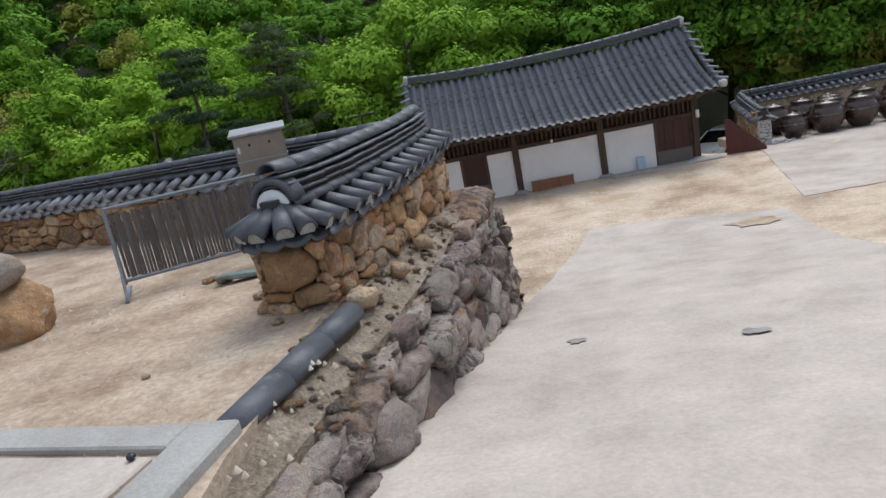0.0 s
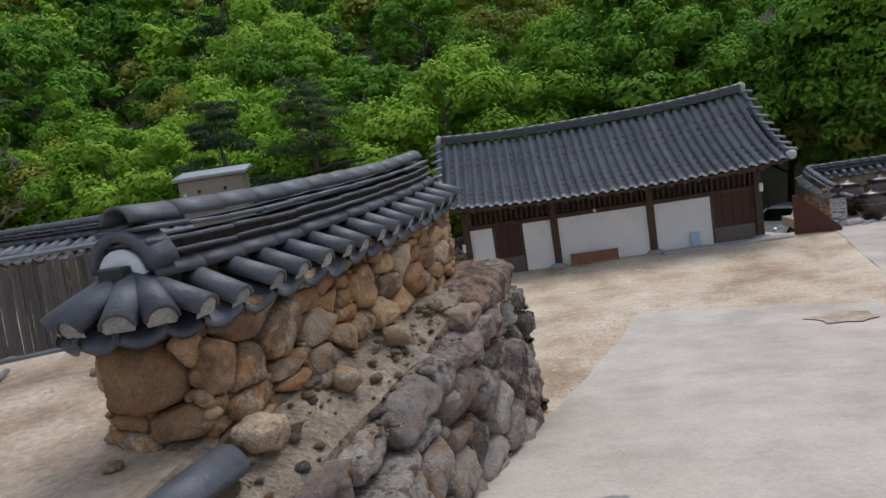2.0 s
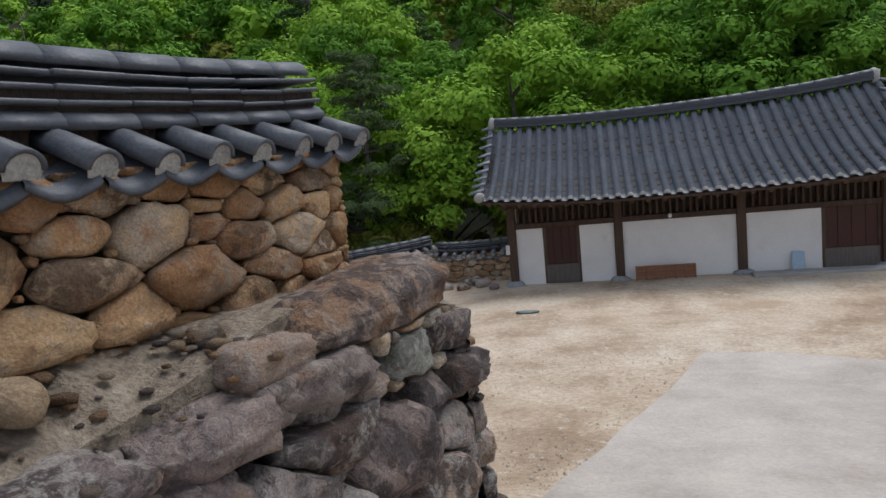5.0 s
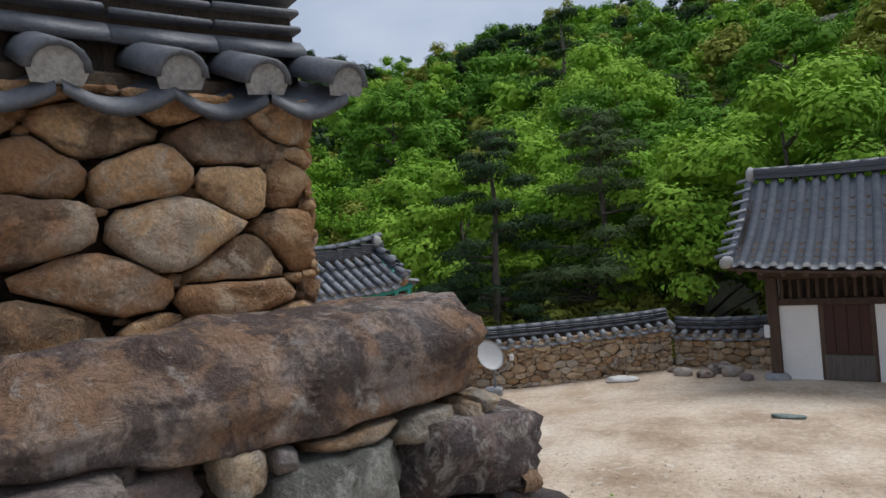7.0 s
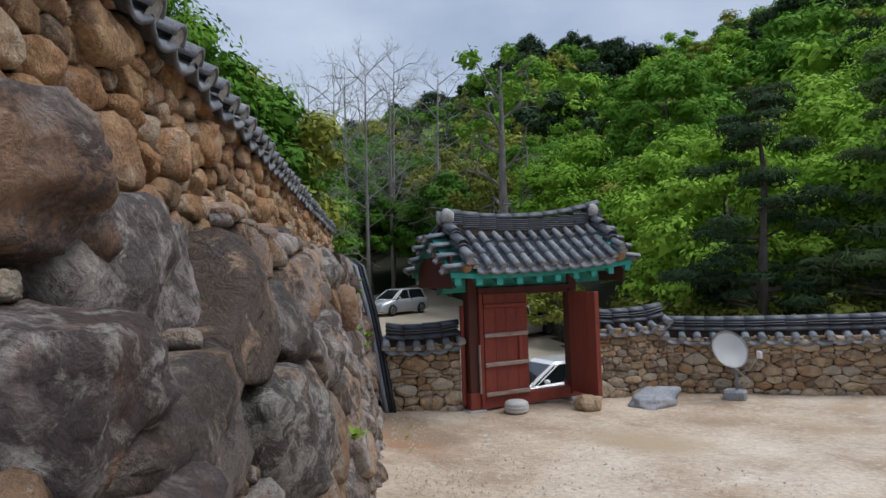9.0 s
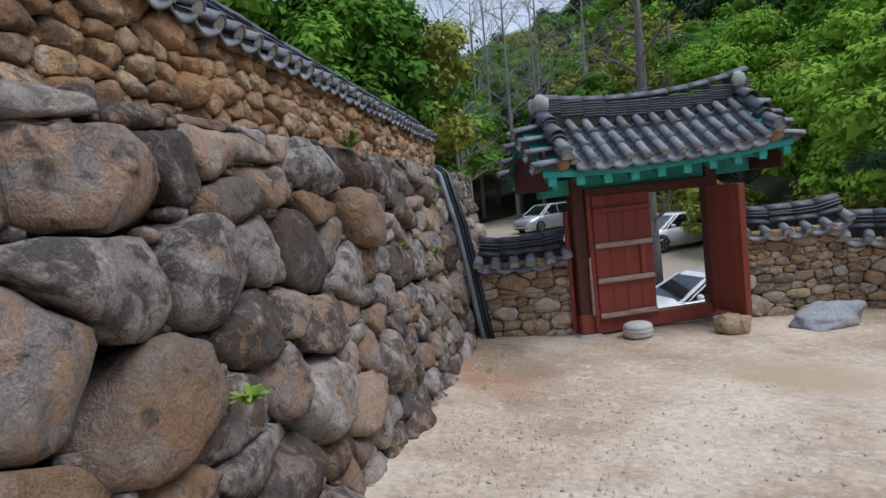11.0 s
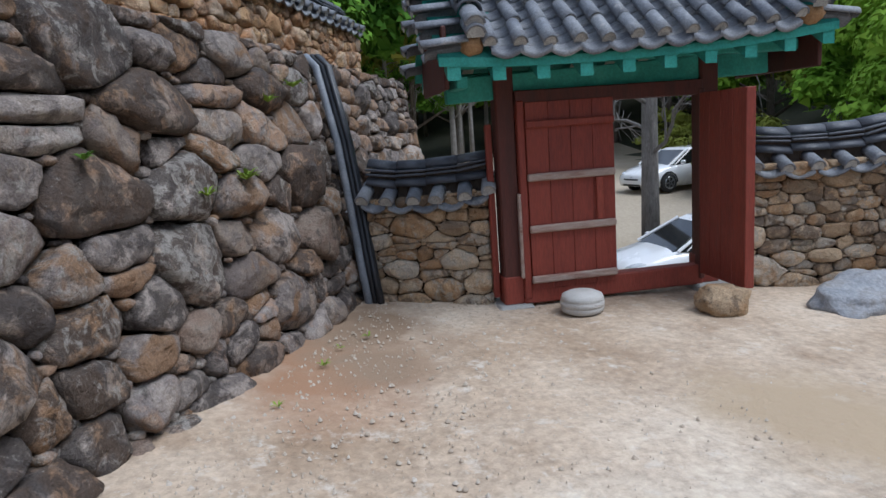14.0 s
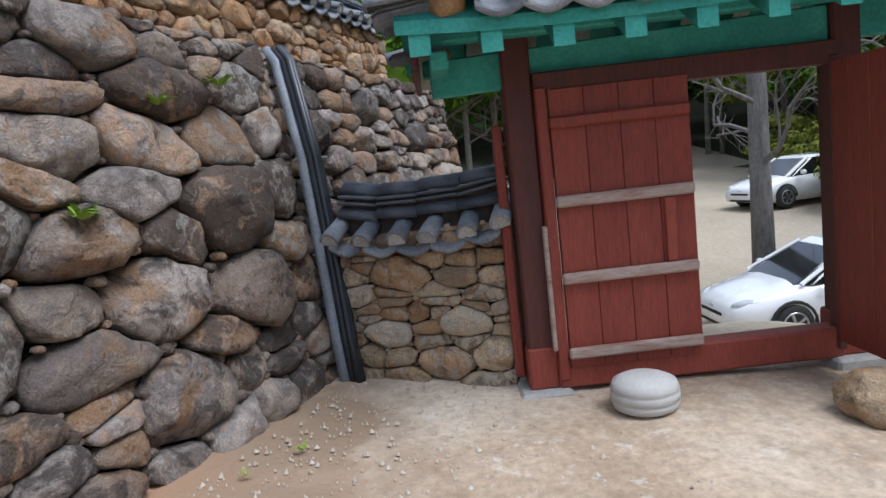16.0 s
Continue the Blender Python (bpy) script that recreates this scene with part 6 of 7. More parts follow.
        part("fog_light", boulder(12, (0.05, 0.10, 0.04), 0.05, 0.4, 2), M_GLASS, c, "", pose(2.20, sy * 0.50, 0.40, 0, 0, -22 * sy), True)
        for xw in (1.36, -1.36):
            bm = bmesh.new()
            lathe(bm, [(0.20, -0.10), (0.30, -0.105), (0.325, -0.07), (0.33, 0.07), (0.30, 0.105), (0.20, 0.10)], 24)
            w = part("wheel", bm, M_TYRE, c, "", pose(xw, sy * 0.82, 0.33, 90, 0, 0), True)
            bm = bmesh.new()
            lathe(bm, [(0.215, -0.03), (0.215, 0.09), (0.19, 0.085), (0.18, 0.05)], 24)
            rim = part("rim", bm, M_RIM, w, "silver alloy rim", pose(0, 0, 0.02 if sy < 0 else -0.02, 0 if sy < 0 else 180, 0, 0), True)
            bm = bmesh.new()
            for k in range(5):
                box(bm, (0.03, -0.022, 0.06), (0.20, 0.022, 0.10), 0.0, pose(0, 0, 0, 0, 0, 72 * k))
            part("spokes", bm, M_RIM, w, "", pose(0, 0, 0.02 if sy < 0 else -0.02, 0 if sy < 0 else 180, 0, 0))
            bm = bmesh.new()
            pts = [(xw + 0.37 * math.cos(a), sy * 0.885, 0.33 + 0.37 * math.sin(a)) for a in [math.pi * k / 10 for k in range(11)]]
            tube(bm, pts, 0.03, 5)
            part("wheel_arch", bm, M_TYRE, c)
    part("grille", boxbm((2.20, -0.36, 0.46), (2.275, 0.36, 0.53), 0.01), M_TYRE, c, "black lower grille")
    part("lower_grille", boxbm((2.12, -0.42, 0.27), (2.262, 0.42, 0.36), 0.01), M_TYRE, c, "black air intake")
    part("badge", boxbm((2.235, -0.07, 0.56), (2.27, 0.07, 0.60), 0.01), M_RIM, c)
    return c


def heading(dx, dy):
    return math.degrees(math.atan2(dy, dx))


car("sedan_car", "white sedan parked just outside the gate", pose(-13.8, 20.75, gz(-13.9, 20.7) - 0.02, 0, 0, heading(-0.02, -1.0)), M_CAR)
car("hatchback_car", "white saloon car parked across the gravel lot", pose(-22.7, 26.0, gz(-22.7, 26.0), 0, 0, heading(0.20, -0.98)), M_CAR)
car("suv_car", "silver sport utility car parked at the edge of the lot", pose(-36.8, 26.9, gz(-36.8, 26.9), 0, 0, heading(0.35, -0.94)), M_CAR_SILVER, True)
car("small_car", "white car on the lane behind the storehouse", pose(13.3, 32.6, gz(13.3, 32.6), 0, 0, heading(-0.75, -0.66)), M_CAR)


# ---------------------------------------------------------------- storage jars and their yard wall
def jar(name, s, m):
    j = thing(name, "dark brown glazed earthenware storage jar with a lid", "jar", m, "storage jars in the yard")
    bm = bmesh.new()
    lathe(bm, [(0.20 * s, 0), (0.34 * s, 0.12 * s), (0.50 * s, 0.42 * s), (0.52 * s, 0.60 * s), (0.44 * s, 0.80 * s), (0.33 * s, 0.87 * s), (0.36 * s, 0.90 * s), (0.36 * s, 0.93 * s)], 20)
    part("body", bm, M_JAR, j, "", None, True)
    bm = bmesh.new()
    lathe(bm, [(0.36 * s, 0.92 * s), (0.37 * s, 0.95 * s), (0.30 * s, 0.99 * s), (0.12 * s, 1.03 * s), (0.06 * s, 1.05 * s), (0.05 * s, 1.08 * s)], 20)
    part("lid", bm, M_JAR, j, "", None, True)
    bm = bmesh.new()
    lathe(bm, [(0.51 * s, 0.60 * s), (0.53 * s, 0.615 * s), (0.51 * s, 0.63 * s)], 20)
    part("rim_band", bm, M_JAR, j, "", None, True)
    return j


rngJ = random.Random(3)
yard_z = gz(11, 21) + 0.02
JARS = [jar("storage_jar", s, pose(0, 0, -300)) for s in (1.0, 0.82, 0.68)]
for r_i in range(4):
    for c_i in range(8):
        x, y = 10.95 + c_i * 1.06 + 0.45 * (r_i % 2) + rngJ.uniform(-0.1, 0.1), 21.15 + r_i * 0.78 + rngJ.uniform(-0.08, 0.08)
        copy_thing(JARS[rngJ.choice((0, 0, 1, 1, 2)) if r_i else rngJ.choice((0, 1))], pose(x, y, yard_z, 0, 0, rngJ.uniform(0, 360)))
for ob in JARS:
    for o in (*ob.children_recursive, ob):
        bpy.data.objects.remove(o)
yb = wall_core("wall_jar_yard", (10.75, 24.35), (21.0, 24.0), 0.4, -5.0, -5.0, -1.38, -1.3, M_STONE_GATE, "low wall with tiled coping behind the storage jars")
tile_cap(yb, (10.7, 24.5), (21.0, 24.2), -1.42, -1.34, 0.36, True, 0.04, 61)
ys = wall_core("wall_jar_yard_return", (10.12, 21.05), (10.85, 24.2), 0.4, -4.5, -4.5, -1.72, -1.40, M_EARTH, "short pale stacked-stone wall end with tiled coping")
rubble(ys, [(0, -2.6), (0.42, -2.6), (0.42, -1.70), (0, -1.70)], face_map((9.72, 21.08), (10.14, 21.0)), 0.10, M_WHITESTONE, 62, 0.4, flat=0.4)
rubble(ys, [(0, -4.2), (3.2, -4.2), (3.2, -1.40), (0, -1.72)], face_map((10.45, 24.2), (9.72, 21.1)), 0.16, M_STONE_GATE, 63, 0.4, limit=60)
tile_cap(ys, (9.93, 21.05), (10.62, 24.2), -1.76, -1.44, 0.36, True, 0.05, 64)
bm = bmesh.new()
prof = [(0.0, 0.0), (1.15, 0.0), (1.15, 0.22), (0.16, 1.22), (0.0, 1.22)]
rows = [[bm.verts.new((x, y, z)) for x, z in prof] for y in (-0.03, 0.03)]
bm.faces.new(rows[0])
bm.faces.new(rows[1][::-1])
for k in range(5):
    bm.faces.new((rows[0][(k + 1) % 5], rows[0][k], rows[1][k], rows[1][(k + 1) % 5]))
tagged(part("retaining_plate", bm, M_RED_DARK, None, "", pose(8.42, 20.45, gz(8.4, 20.4) - 0.12, 0, 0, -16)), "dark red steel plate with a sloping top edging the yard", "panel")
for k, (x, y, s) in enumerate(((10.2, 20.72, 0.14), (10.45, 20.62, 0.11), (10.0, 20.66, 0.10), (10.65, 20.74, 0.10), (10.3, 20.5, 0.08))):
    tagged(put("edging_stone", mesh_of("edging_stone", boulder(70 + k, (s * 1.2, s, s * 0.7), 0.12, 0.4, 2), M_GREYROCK), None, pose(x, y, yard_z + s * 0.4)), "grey rough stone at the foot of the yard wall", "stone", "stones by the yard wall")


# ---------------------------------------------------------------- things by the storehouse
def crate():
    c = thing("wooden_rack", "reddish slatted wooden crate standing against the plaster", "crate", pose(2.85, 20.42, -2.46))
    for z in (0.0, 0.15, 0.27):
        part("rail", boxbm((-0.68, -0.02, z + 0.02), (0.68, 0.02, z + 0.06), 0.004), M_WOOD_TAN, c)
    part("back", boxbm((-0.67, 0.022, 0.02), (0.67, 0.035, 0.32), 0.002), M_WOOD_TAN, c)
    for k in range(7):
        x = -0.66 + k * 0.22
        part("slat", boxbm((x - 0.02, -0.035, 0.0), (x + 0.02, -0.02, 0.34), 0.003), M_WOOD_TAN, c)


crate()
tagged(part("plastic_panel", boxbm((-0.13, -0.02, 0), (0.13, 0.02, 0.46), 0.015), M_BLUE, None, "", pose(5.72, 20.45, -2.46, -12, 3, 4)), "pale blue sheet leaning against the plaster wall", "panel")
tagged(put("slate_piece", mesh_of("slate_piece", boulder(81, (0.24, 0.10, 0.025), 0.1, 0.6, 2), M_GREENSLAB), None, pose(-0.15, 17.5, gz(-0.15, 17.5) + 0.02, 0, 0, 5)), "flat greenish slab lying on the ground", "slab")
for x, y, z in ((-0.84, 20.52, -1.55), (7.62, 20.48, -1.0)):
    tagged(part("switch_box", boxbm((-0.05, -0.04, -0.12), (0.05, 0.04, 0.12), 0.01), M_DISH, None, "", pose(x, y, z)), "small white box fixed to the corner post", "box")
tagged(part("wall_lamp", boulder(82, (0.05, 0.05, 0.06), 0.02, 0.2, 2), M_DISH, None, "", pose(3.02, 20.51, -0.98), True), "small white lamp under the beam", "lamp")


# ---------------------------------------------------------------- terrace things
def drain_tiles():
    d = thing("tile_edging", "row of dark half-round tiles edging the terrace", "edging", pose(-1.44, 2.93, -0.06))
    a, b = Vector((0, 0, 0.02)), Vector((0.44, 1.50, 0.02))
    yaw = math.degrees(math.atan2(-(b - a).x, (b - a).y))
    me = mesh_of("tile", half_tube(0.56, 0.105, 0.115, 10), M_TILE)
    for k in range(3):
        put("tile", me, d, Matrix.Translation(a.lerp(b, k / 3)) @ pose(0, 0, 0.004 * k, 0, 0, yaw))
    bed = boxbm((-0.085, 0, -0.05), (0.085, 1.56, 0.045), 0.01)
    part("bed", bed, M_EARTH, d, "", pose(0, 0, 0, 0, 0, yaw))


drain_tiles()
tagged(part("concrete_kerb", boxbm((-0.14, -1.5, -0.3), (0.14, 0.0, 0.075), 0.015), M_CONC, None, "", pose(-1.46, 2.95, 0, 0, 0, -12)), "grey concrete kerb block at the terrace edge", "kerb", kind="structure")
tagged(part("drain_slab", boxbm((-4.0, -0.22, -0.1), (0.0, 0.0, 0.045), 0.012), M_CONC, None, "", pose(-1.62, 3.02, 0, 0, 0, -16)), "pale concrete strip beside the drain", "kerb", kind="structure")
tagged(part("paved_floor", boxbm((-4.0, -1.9, -0.1), (0.0, -0.26, 0.03), 0.012), M_SLAB, None, "", pose(-1.66, 3.02, 0, 0, 0, -16)), "worn pale concrete paving on the terrace", "pavement", kind="structure")
tagged(part("pebble", boulder(85, (0.022, 0.022, 0.018), 0.1, 0.3, 2), M_BLACKPIPE, None, "", pose(-1.83, 2.76, 0.05), True), "small black pebble on the paving", "stone")


def slat_screen():
    """A panel of weathered laths on a steel frame, leaning back."""
    a, b = Vector((-3.50, 6.10, 0.03)), Vector((-2.05, 6.72, 0.03))
    d = (b - a)
    yaw = math.degrees(math.atan2(d.y, d.x))
    s = thing("slat_screen", "leaning screen of grey weathered laths on a steel frame", "screen", pose(a.x, a.y, a.z, 0, 0, yaw))
    L, H = d.length, 0.84
    tilt = pose(0, 0.10, 0.06, -10, 0, 0)
    rng = random.Random(8)
    n = 46
    for k in range(n):
        if rng.random() < 0.05:
            continue
        x = 0.04 + (L - 0.08) * k / n
        z0, z1 = rng.uniform(0.08, 0.12), H - rng.uniform(0.05, 0.09)
        part("lath", boxbm((x, -0.008, z0), (x + (L - 0.08) / n - rng.uniform(0.001, 0.006), 0.008, z1), 0.0), M_WOOD_GREY, s, "", tilt @ pose(0, rng.uniform(-0.006, 0.006), 0, 0, rng.uniform(-0.6, 0.6), 0))
    for pts in (((0, 0, 0.05), (0, 0, H)), ((L, 0, 0.05), (L, 0, H)), ((0, 0, H), (L, 0, H)), ((0, 0, 0.09), (L, 0, 0.09))):
        bm = bmesh.new()
        tube(bm, pts, 0.022, 6)
        part("frame_bar", bm, M_GREYPIPE, s, "", tilt)
    for x in (0.0, L):
        bm = bmesh.new()
        tube(bm, ((x, -0.18, 0.0), (x, 0.42, 0.02)), 0.022, 6)
        part("foot_bar", bm, M_GREYPIPE, s)
        bm = bmesh.new()
        tube(bm, ((x, -0.14, 0.02), (x, 0.14, 0.32)), 0.016, 6)
        part("strut", bm, M_GREYPIPE, s)


slat_screen()


def cabinet():
    c = thing("metal_cabinet", "brushed metal cabinet with a sloping pale lid on a post", "cabinet", pose(-2.38, 8.05, -0.02, 0, 0, 14))
    part("body", boxbm((-0.30, -0.22, 0.72), (0.30, 0.22, 1.34), 0.01), M_BOXMETAL, c)
    part("lid", boxbm((-0.34, -0.27, -0.015), (0.34, 0.27, 0.02), 0.006), M_METAL, c, "pale sloping lid", pose(0, 0, 1.38, 7, 0, 0))
    part("seam", boxbm((-0.305, -0.226, 1.03), (0.305, 0.226, 1.045), 0.0), M_METAL, c)
    for x in (-0.12, 0.12):
        part("handle", boulder(3, (0.018, 0.012, 0.018), 0.05, 0.3, 1), M_TYRE, c, "", pose(x, -0.225, 1.22))
    part("mark", boxbm((-0.27, -0.2235, 1.14), (-0.24, -0.2205, 1.22)), M_DISH, c)
    for x in (-0.24, 0.24):
        for y in (-0.16, 0.16):
            part("leg", boxbm((x - 0.025, y - 0.025, 0.0), (x + 0.025, y + 0.025, 0.73), 0.004), M_WOOD_GREY, c)


cabinet()


def bracket():
    b = thing("wall_bracket", "small rusty T-shaped bracket standing on the wall coping", "bracket", pose(-1.12, 8.42, 1.02, 0, 0, 20))
    bm = bmesh.new()
    tube(bm, [(0, 0, -0.02), (0, 0, 0.24)], 0.012, 6)
    part("stem", bm, M_TYRE, b)
    part("crossbar", boxbm((-0.19, -0.018, 0.235), (0.19, 0.018, 0.26), 0.004), M_TYRE, b)


bracket()
tagged(put("standing_rock", mesh_of("standing_rock", boulder(91, (0.42, 0.40, 0.30), 0.12, 0.5, 4), M_STONE_UP), None, pose(-4.36, 5.5, 0.24, 0, 0, 20)), "large tan boulder standing on the terrace", "rock")
tagged(put("top_rock", mesh_of("top_rock", boulder(92, (0.26, 0.24, 0.16), 0.14, 0.55, 3), M_STONE_LEDGE), None, pose(-4.32, 5.5, 0.62, 0, 0, -10)), "dark brown stone laid on the tan boulder", "rock")
tagged(put("slate_slab", mesh_of("slate_slab", boulder(93, (0.30, 0.09, 0.03), 0.08, 0.6, 3), M_GREENSLAB), None, pose(-2.25, 6.05, 0.06, 0, 6, 22)), "greenish slate slab lying on loose earth", "slab")
for k, (x, y, s) in enumerate(((-2.5, 6.1, 0.07), (-1.9, 5.3, 0.06), (-1.75, 4.9, 0.07), (-2.0, 5.8, 0.05), (-1.55, 4.5, 0.04), (-2.7, 6.2, 0.06), (-2.3, 3.9, 0.03))):
    tagged(put("loose_stone", mesh_of("loose_stone", boulder(100 + k, (s * 1.2, s, s * 0.6), 0.15, 0.4, 2), M_STONE_GATE), None, pose(x, y, s * 0.35 + terrace_z(x, y), 0, 0, 50 * k)), "small tan stone lying on the terrace earth", "stone", "loose stones on the terrace")


# ---------------------------------------------------------------- courtyard things
def pipes():
    p = thing("pipe_bundle", "bundle of black plastic pipes running down the boulder wall", "pipes", pose(-8.2, 12.85, -2.6))
    o = Vector((-8.2, 12.85, -2.6))
    for k, (dx, r, m) in enumerate(((0.0, 0.045, M_GREYPIPE), (0.075, 0.035, M_BLACKPIPE), (0.14, 0.03, M_BLACKPIPE), (0.05, 0.028, M_BLACKPIPE))):
        bm = bmesh.new()
        sd = Vector((0.35, 0.85, 0)) * dx
        pts = [Vector((-9.35, 12.30, -0.02)) + sd * 0.5, Vector((-8.86, 12.52, -0.04)) + sd, Vector((-8.70, 12.60, -0.16)) + sd, Vector((-8.52, 12.72, -0.9)) + sd, Vector((-8.36, 12.78, -1.6)) + sd, Vector((-8.24, 12.82, -2.2)) + sd, Vector((-8.16, 12.86, -2.62)) + sd]
        if k == 3:
            pts = [q + Vector((0.05, 0.06, 0)) for q in pts]
        tube(bm, [q - o + Vector((0.06, 0.0, 0)) for q in pts], r, 8)
        part("pipe", bm, m, p, "", None, True)
    for z, q in ((-0.9, Vector((-8.50, 12.76, -0.9))), (-1.6, Vector((-8.33, 12.83, -1.6)))):
        part("tie", boxbm((-0.07, -0.10, -0.008), (0.07, 0.12, 0.008), 0.003), M_METAL, p, "", Matrix.Translation(q - o) @ pose(0, 0, 0, 0, 0, -20))


pipes()
bm = bmesh.new()
lathe(bm, [(0.15, 0.0), (0.195, 0.03), (0.205, 0.08), (0.20, 0.088), (0.208, 0.096), (0.207, 0.15), (0.201, 0.158), (0.206, 0.166), (0.19, 0.22), (0.14, 0.25), (0.05, 0.258)], 28)
tagged(part("door_stone", bm, M_WHITESTONE, None, "", pose(-7.08, 14.66, gz(-7.08, 14.66) - 0.01) @ Matrix.Diagonal((0.95, 0.95, 0.78, 1)), True), "pale round worked stone set before the gate leaf", "stone")
tagged(put("gate_boulder", mesh_of("gate_boulder", boulder(111, (0.20, 0.21, 0.145), 0.07, 0.3, 4), M_STONE_GATE), None, pose(-6.62, 15.76, gz(-6.6, 15.76) + 0.10)), "rounded brown boulder wedging the open gate leaf", "rock")
tagged(put("grey_rock", mesh_of("grey_rock", boulder(112, (0.30, 0.52, 0.17), 0.20, 0.6, 4), M_GREYROCK), None, pose(-6.42, 17.1, gz(-6.4, 17.1) + 0.06, 6, 8, 25)), "angular blue-grey rock lying by the gate wall", "rock")
tagged(put("flat_rock", mesh_of("flat_rock", boulder(113, (0.34, 0.22, 0.07), 0.15, 0.6, 3), M_WHITESTONE), None, pose(-3.7, 20.2, gz(-3.7, 20.2) + 0.03, 0, 0, 30)), "pale flat stone lying near the boundary wall", "rock")
for k, (x, y, s) in enumerate(((-2.6, 20.9, 0.16), (-2.1, 20.7, 0.14), (-1.6, 20.9, 0.18), (-1.25, 20.4, 0.13), (-2.9, 21.3, 0.12), (-1.9, 21.2, 0.2))):
    tagged(put("rubble_stone", mesh_of("rubble_stone", boulder(120 + k, (s * 1.3, s, s * 0.7), 0.15, 0.5, 2), M_STONE_LEDGE), None, pose(x, y, gz(x, y) + s * 0.3, 0, 0, 35 * k)), "dark rubble stone at the foot of the boundary wall", "stone", "rubble by the boundary wall")


def dish():
    d = thing("satellite_dish", "off-white satellite dish on a bent steel stand", "dish", pose(-5.78, 18.40, gz(-5.8, 18.4)))
    bm = bmesh.new()
    rings = []
    for k in range(7):
        r = 0.34 * k / 6
        rings.append([bm.verts.new((r * math.cos(a) * 0.92, r * math.sin(a), 0.30 * (r / 0.34) ** 2 * 0.22)) for a in [2 * math.pi * i / 24 for i in range(24)]] if k else [bm.verts.new((0, 0, 0))])
    for a, b in zip(rings, rings[1:]):
        for i in range(24):
            if len(a) == 1:
                bm.faces.new((a[0], b[i], b[(i + 1) % 24]))
            else:
                bm.faces.new((a[i], b[i], b[(i + 1) % 24], a[(i + 1) % 24]))
    r = bmesh.ops.solidify(bm, geom=bm.faces[:], thickness=0.012)
    part("reflector", bm, M_DISH, d, "", pose(0, -0.18, 0.86, 62, 0, 62), True)
    bm = bmesh.new()
    tube(bm, [(-0.05, 0.05, 0.0), (0.0, 0.0, 0.35), (0.0, -0.12, 0.80)], 0.025, 8)
    part("mast", bm, M_GREYPIPE, d)
    bm = bmesh.new()
    tube(bm, [(0.02, -0.02, 0.45), (0.24, 0.02, 0.55), (0.40, 0.05, 0.78)], 0.012, 6)
    part("feed_arm", bm, M_METAL, d)
    part("feed", boxbm((0.37, 0.02, 0.74), (0.45, 0.08, 0.86), 0.01), M_DISH, d)
    bm = bmesh.new()
    tube(bm, [(-0.05, 0.05, 0.02), (0.12, 0.16, 0.30), (0.02, -0.06, 0.55)], 0.014, 6)
    part("stay", bm, M_METAL, d)
    part("base_block", boxbm((-0.22, -0.14, -0.02), (0.14, 0.18, 0.16), 0.03), M_GREYROCK, d, "grey stone weighing the stand down", pose(0, 0, 0, 0, 0, 30))


dish()


# ---------------------------------------------------------------- weeds and grit
def weed(name, label, m, seed, n=16, s=0.12):
    rng = random.Random(seed)
    bm = bmesh.new()
    for k in range(n):
        a = rng.uniform(0, 6.283)
        l = s * rng.uniform(0.5, 1.2)
        up = rng.uniform(0.4, 1.2)
        d = Vector((math.cos(a), math.sin(a), up)).normalized()
        side = Vector((-math.sin(a), math.cos(a), 0)) * l * 0.09
        p0, p1, p2 = Vector((0, 0, 0)), d * l * 0.6, d * l + Vector((0, 0, -l * 0.25))
        v = [bm.verts.new(q) for q in (p0, p1 + side, p2, p1 - side)]
        bm.faces.new(v)
    tagged(part(name, bm, M_LEAF_WEED, None, "", m), label, "weed", "weeds on the boulder wall")


def on_ret(u, v):
    return Matrix.Translation(rp(u, v, 0.13))


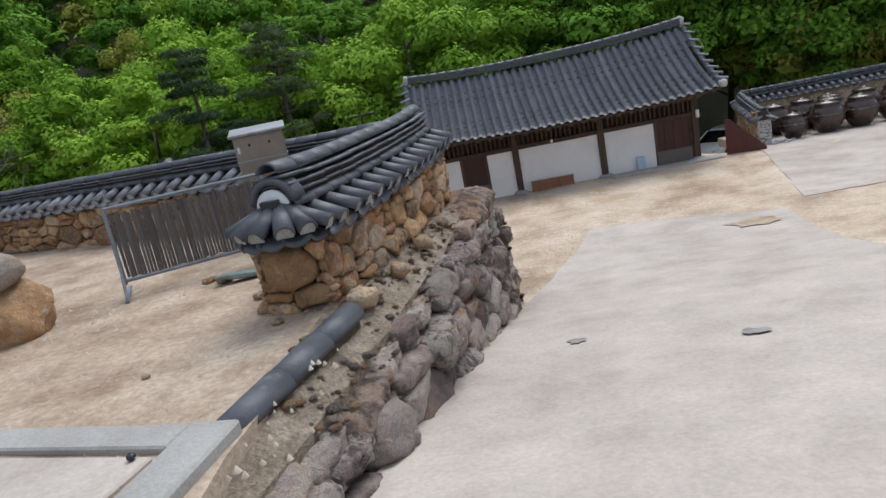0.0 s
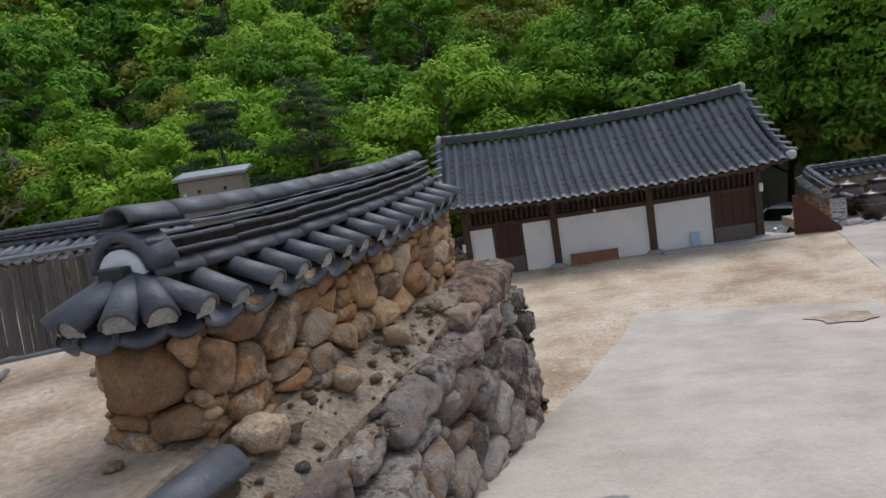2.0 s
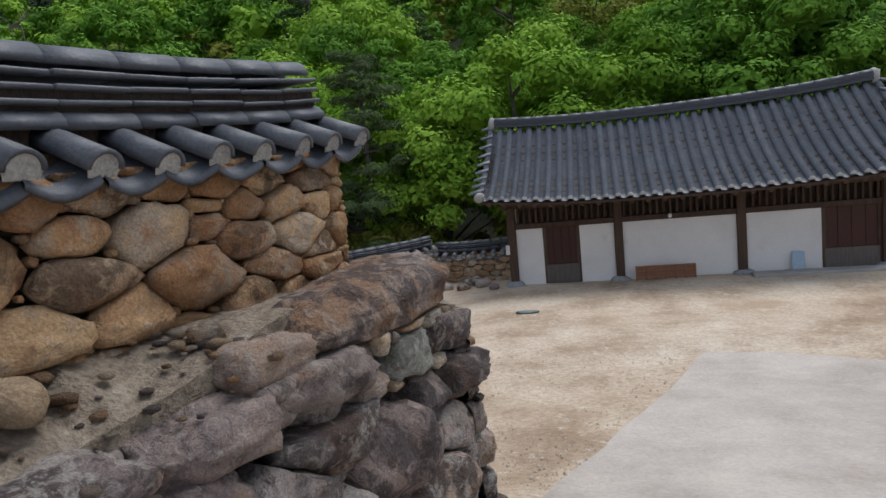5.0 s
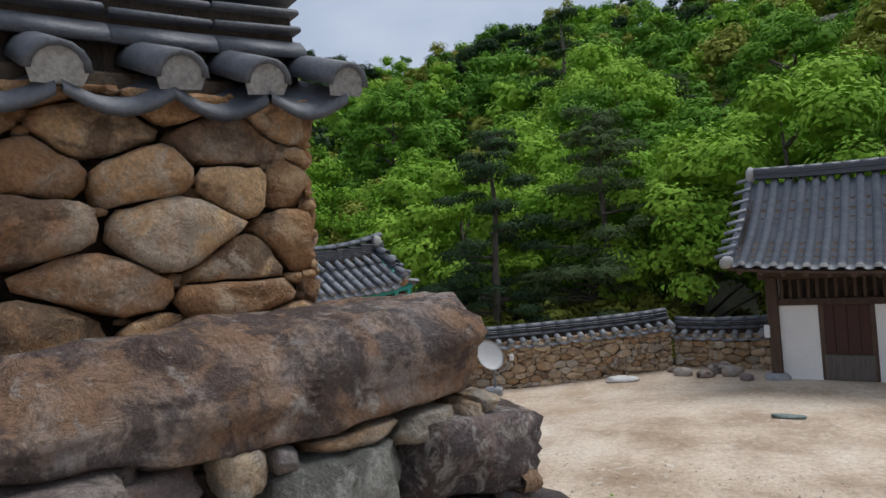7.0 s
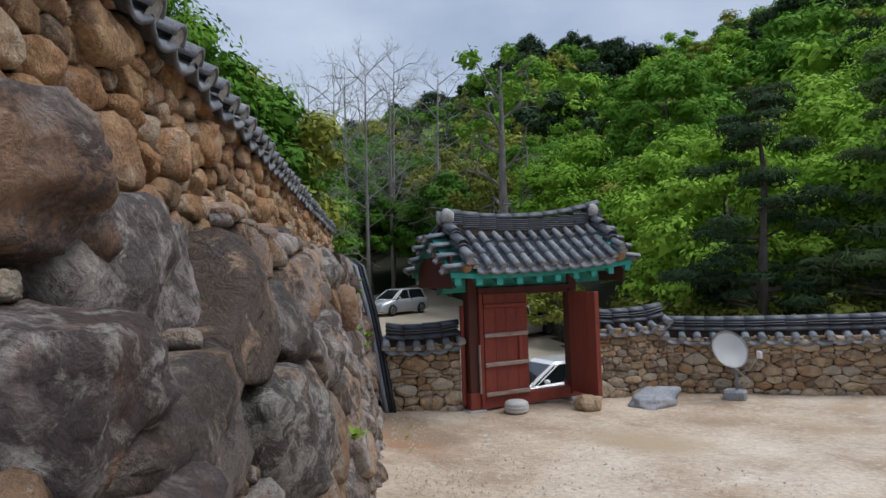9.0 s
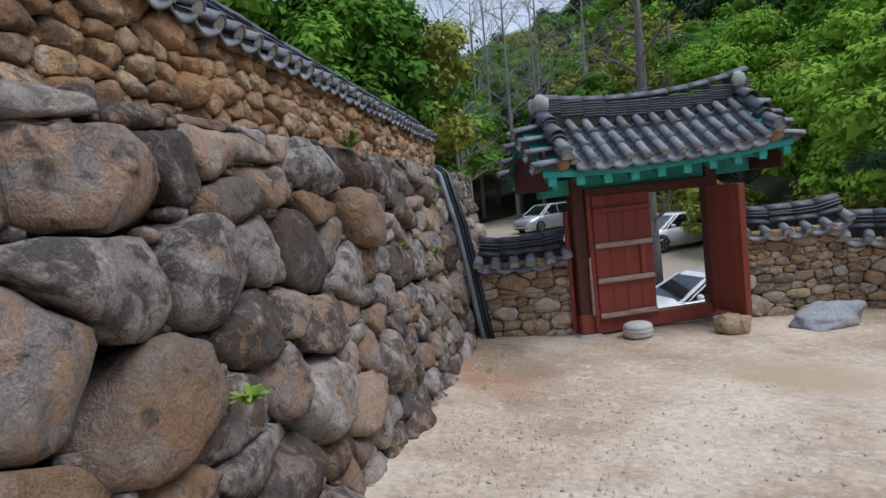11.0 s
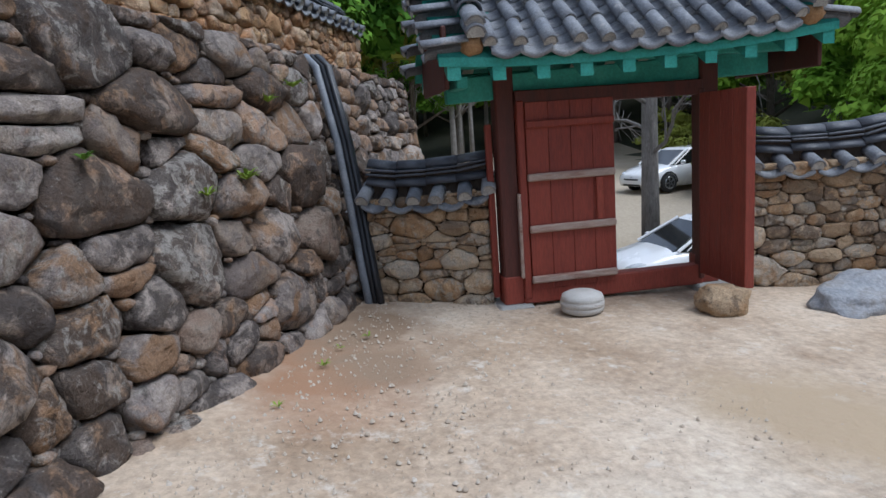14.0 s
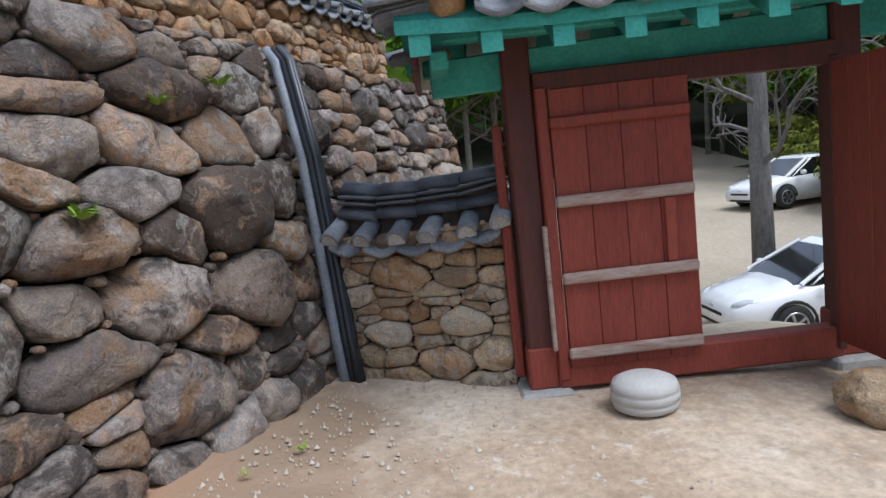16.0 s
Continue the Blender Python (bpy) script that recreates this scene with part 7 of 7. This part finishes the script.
for k, (u, v, s) in enumerate(((7.9, -1.12, 0.16), (7.35, -1.18, 0.12), (5.6, -0.05, 0.16), (5.75, 0.02, 0.14), (3.1, -1.25, 0.13), (4.0, -2.35, 0.12), (2.2, -1.55, 0.14), (8.6, -0.55, 0.14), (9.2, -0.4, 0.16), (6.4, -0.9, 0.1))):
    weed("fern_weed", "small bright green weed growing from a wall joint", on_ret(u, v), 200 + k, 46, s * 0.9)
for k, (x, y, s) in enumerate(((-6.95, 12.7, 0.07), (-6.3, 12.3, 0.08), (-6.7, 12.45, 0.06), (-4.0, 13.6, 0.05), (-1.2, 13.1, 0.05), (-5.6, 12.0, 0.06))):
    weed("ground_weed", "low green weed on the sandy ground", Matrix.Translation((x, y, gz(x, y))), 230 + k, 14, s)


def grit():
    """Small stones strewn over the courtyard."""
    rng = random.Random(44)
    V, F = [], []
    for k in range(9200):
        x = rng.uniform(-8, 2.5)
        y = rng.uniform(9.5, 19) if k < 6500 else 8.9 - 0.45 * x + 0.3 + 1.8 * rng.random() ** 1.6
        if y < 8.9 - 0.45 * x + 0.35:
            continue
        s = rng.choice((0.003, 0.004, 0.005, 0.006, 0.008, 0.014)) * rng.uniform(0.7, 1.3)
        z = gz(x, y) - 0.015
        a = rng.uniform(0, 6.283)
        n = len(V)
        for q in range(5):
            t = a + q * 1.2566
            rr = s * rng.uniform(0.75, 1.25)
            V.append((x + rr * math.cos(t), y + rr * math.sin(t), z))
        V.append((x + s * rng.uniform(-0.4, 0.4), y + s * rng.uniform(-0.4, 0.4), z + s * rng.uniform(0.4, 0.8) + 0.012))
        F += [(n + q, n + (q + 1) % 5, n + 5) for q in range(5)]
    tagged(put("gravel", raw_mesh("gravel", V, F, M_GRIT)), "scattered small pale stones on the courtyard earth", "gravel", kind="stuff")
    V, F = [], []
    for k in range(900):
        x, y = rng.uniform(-5, -0.9), rng.uniform(2.5, 8.0)
        if x > -1.25 + (y - 4.6) * 0.25 - 0.5 and y > 4.4:
            continue
        s = rng.choice((0.008, 0.012, 0.02)) * rng.uniform(0.7, 1.3)
        z = terrace_z(x, y) - 0.012
        a = rng.uniform(0, 6.283)
        n = len(V)
        for q in range(5):
            t = a + q * 1.2566
            V.append((x + s * math.cos(t), y + s * math.sin(t), z))
        V.append((x, y, z + s * 1.1 + 0.012))
        F += [(n + q, n + (q + 1) % 5, n + 5) for q in range(5)]
    tagged(put("gravel", raw_mesh("gravel", V, F, M_GRIT)), "scattered small stones on the terrace earth", "gravel", kind="stuff")


M_GRIT = mat("grit_stone", [(0.34, 0.27, 0.20), (0.44, 0.37, 0.29), (0.52, 0.46, 0.39)], 9.0, 0.9, 0.2, 60, vary=0.75, island=True, speck=0.2)
grit()
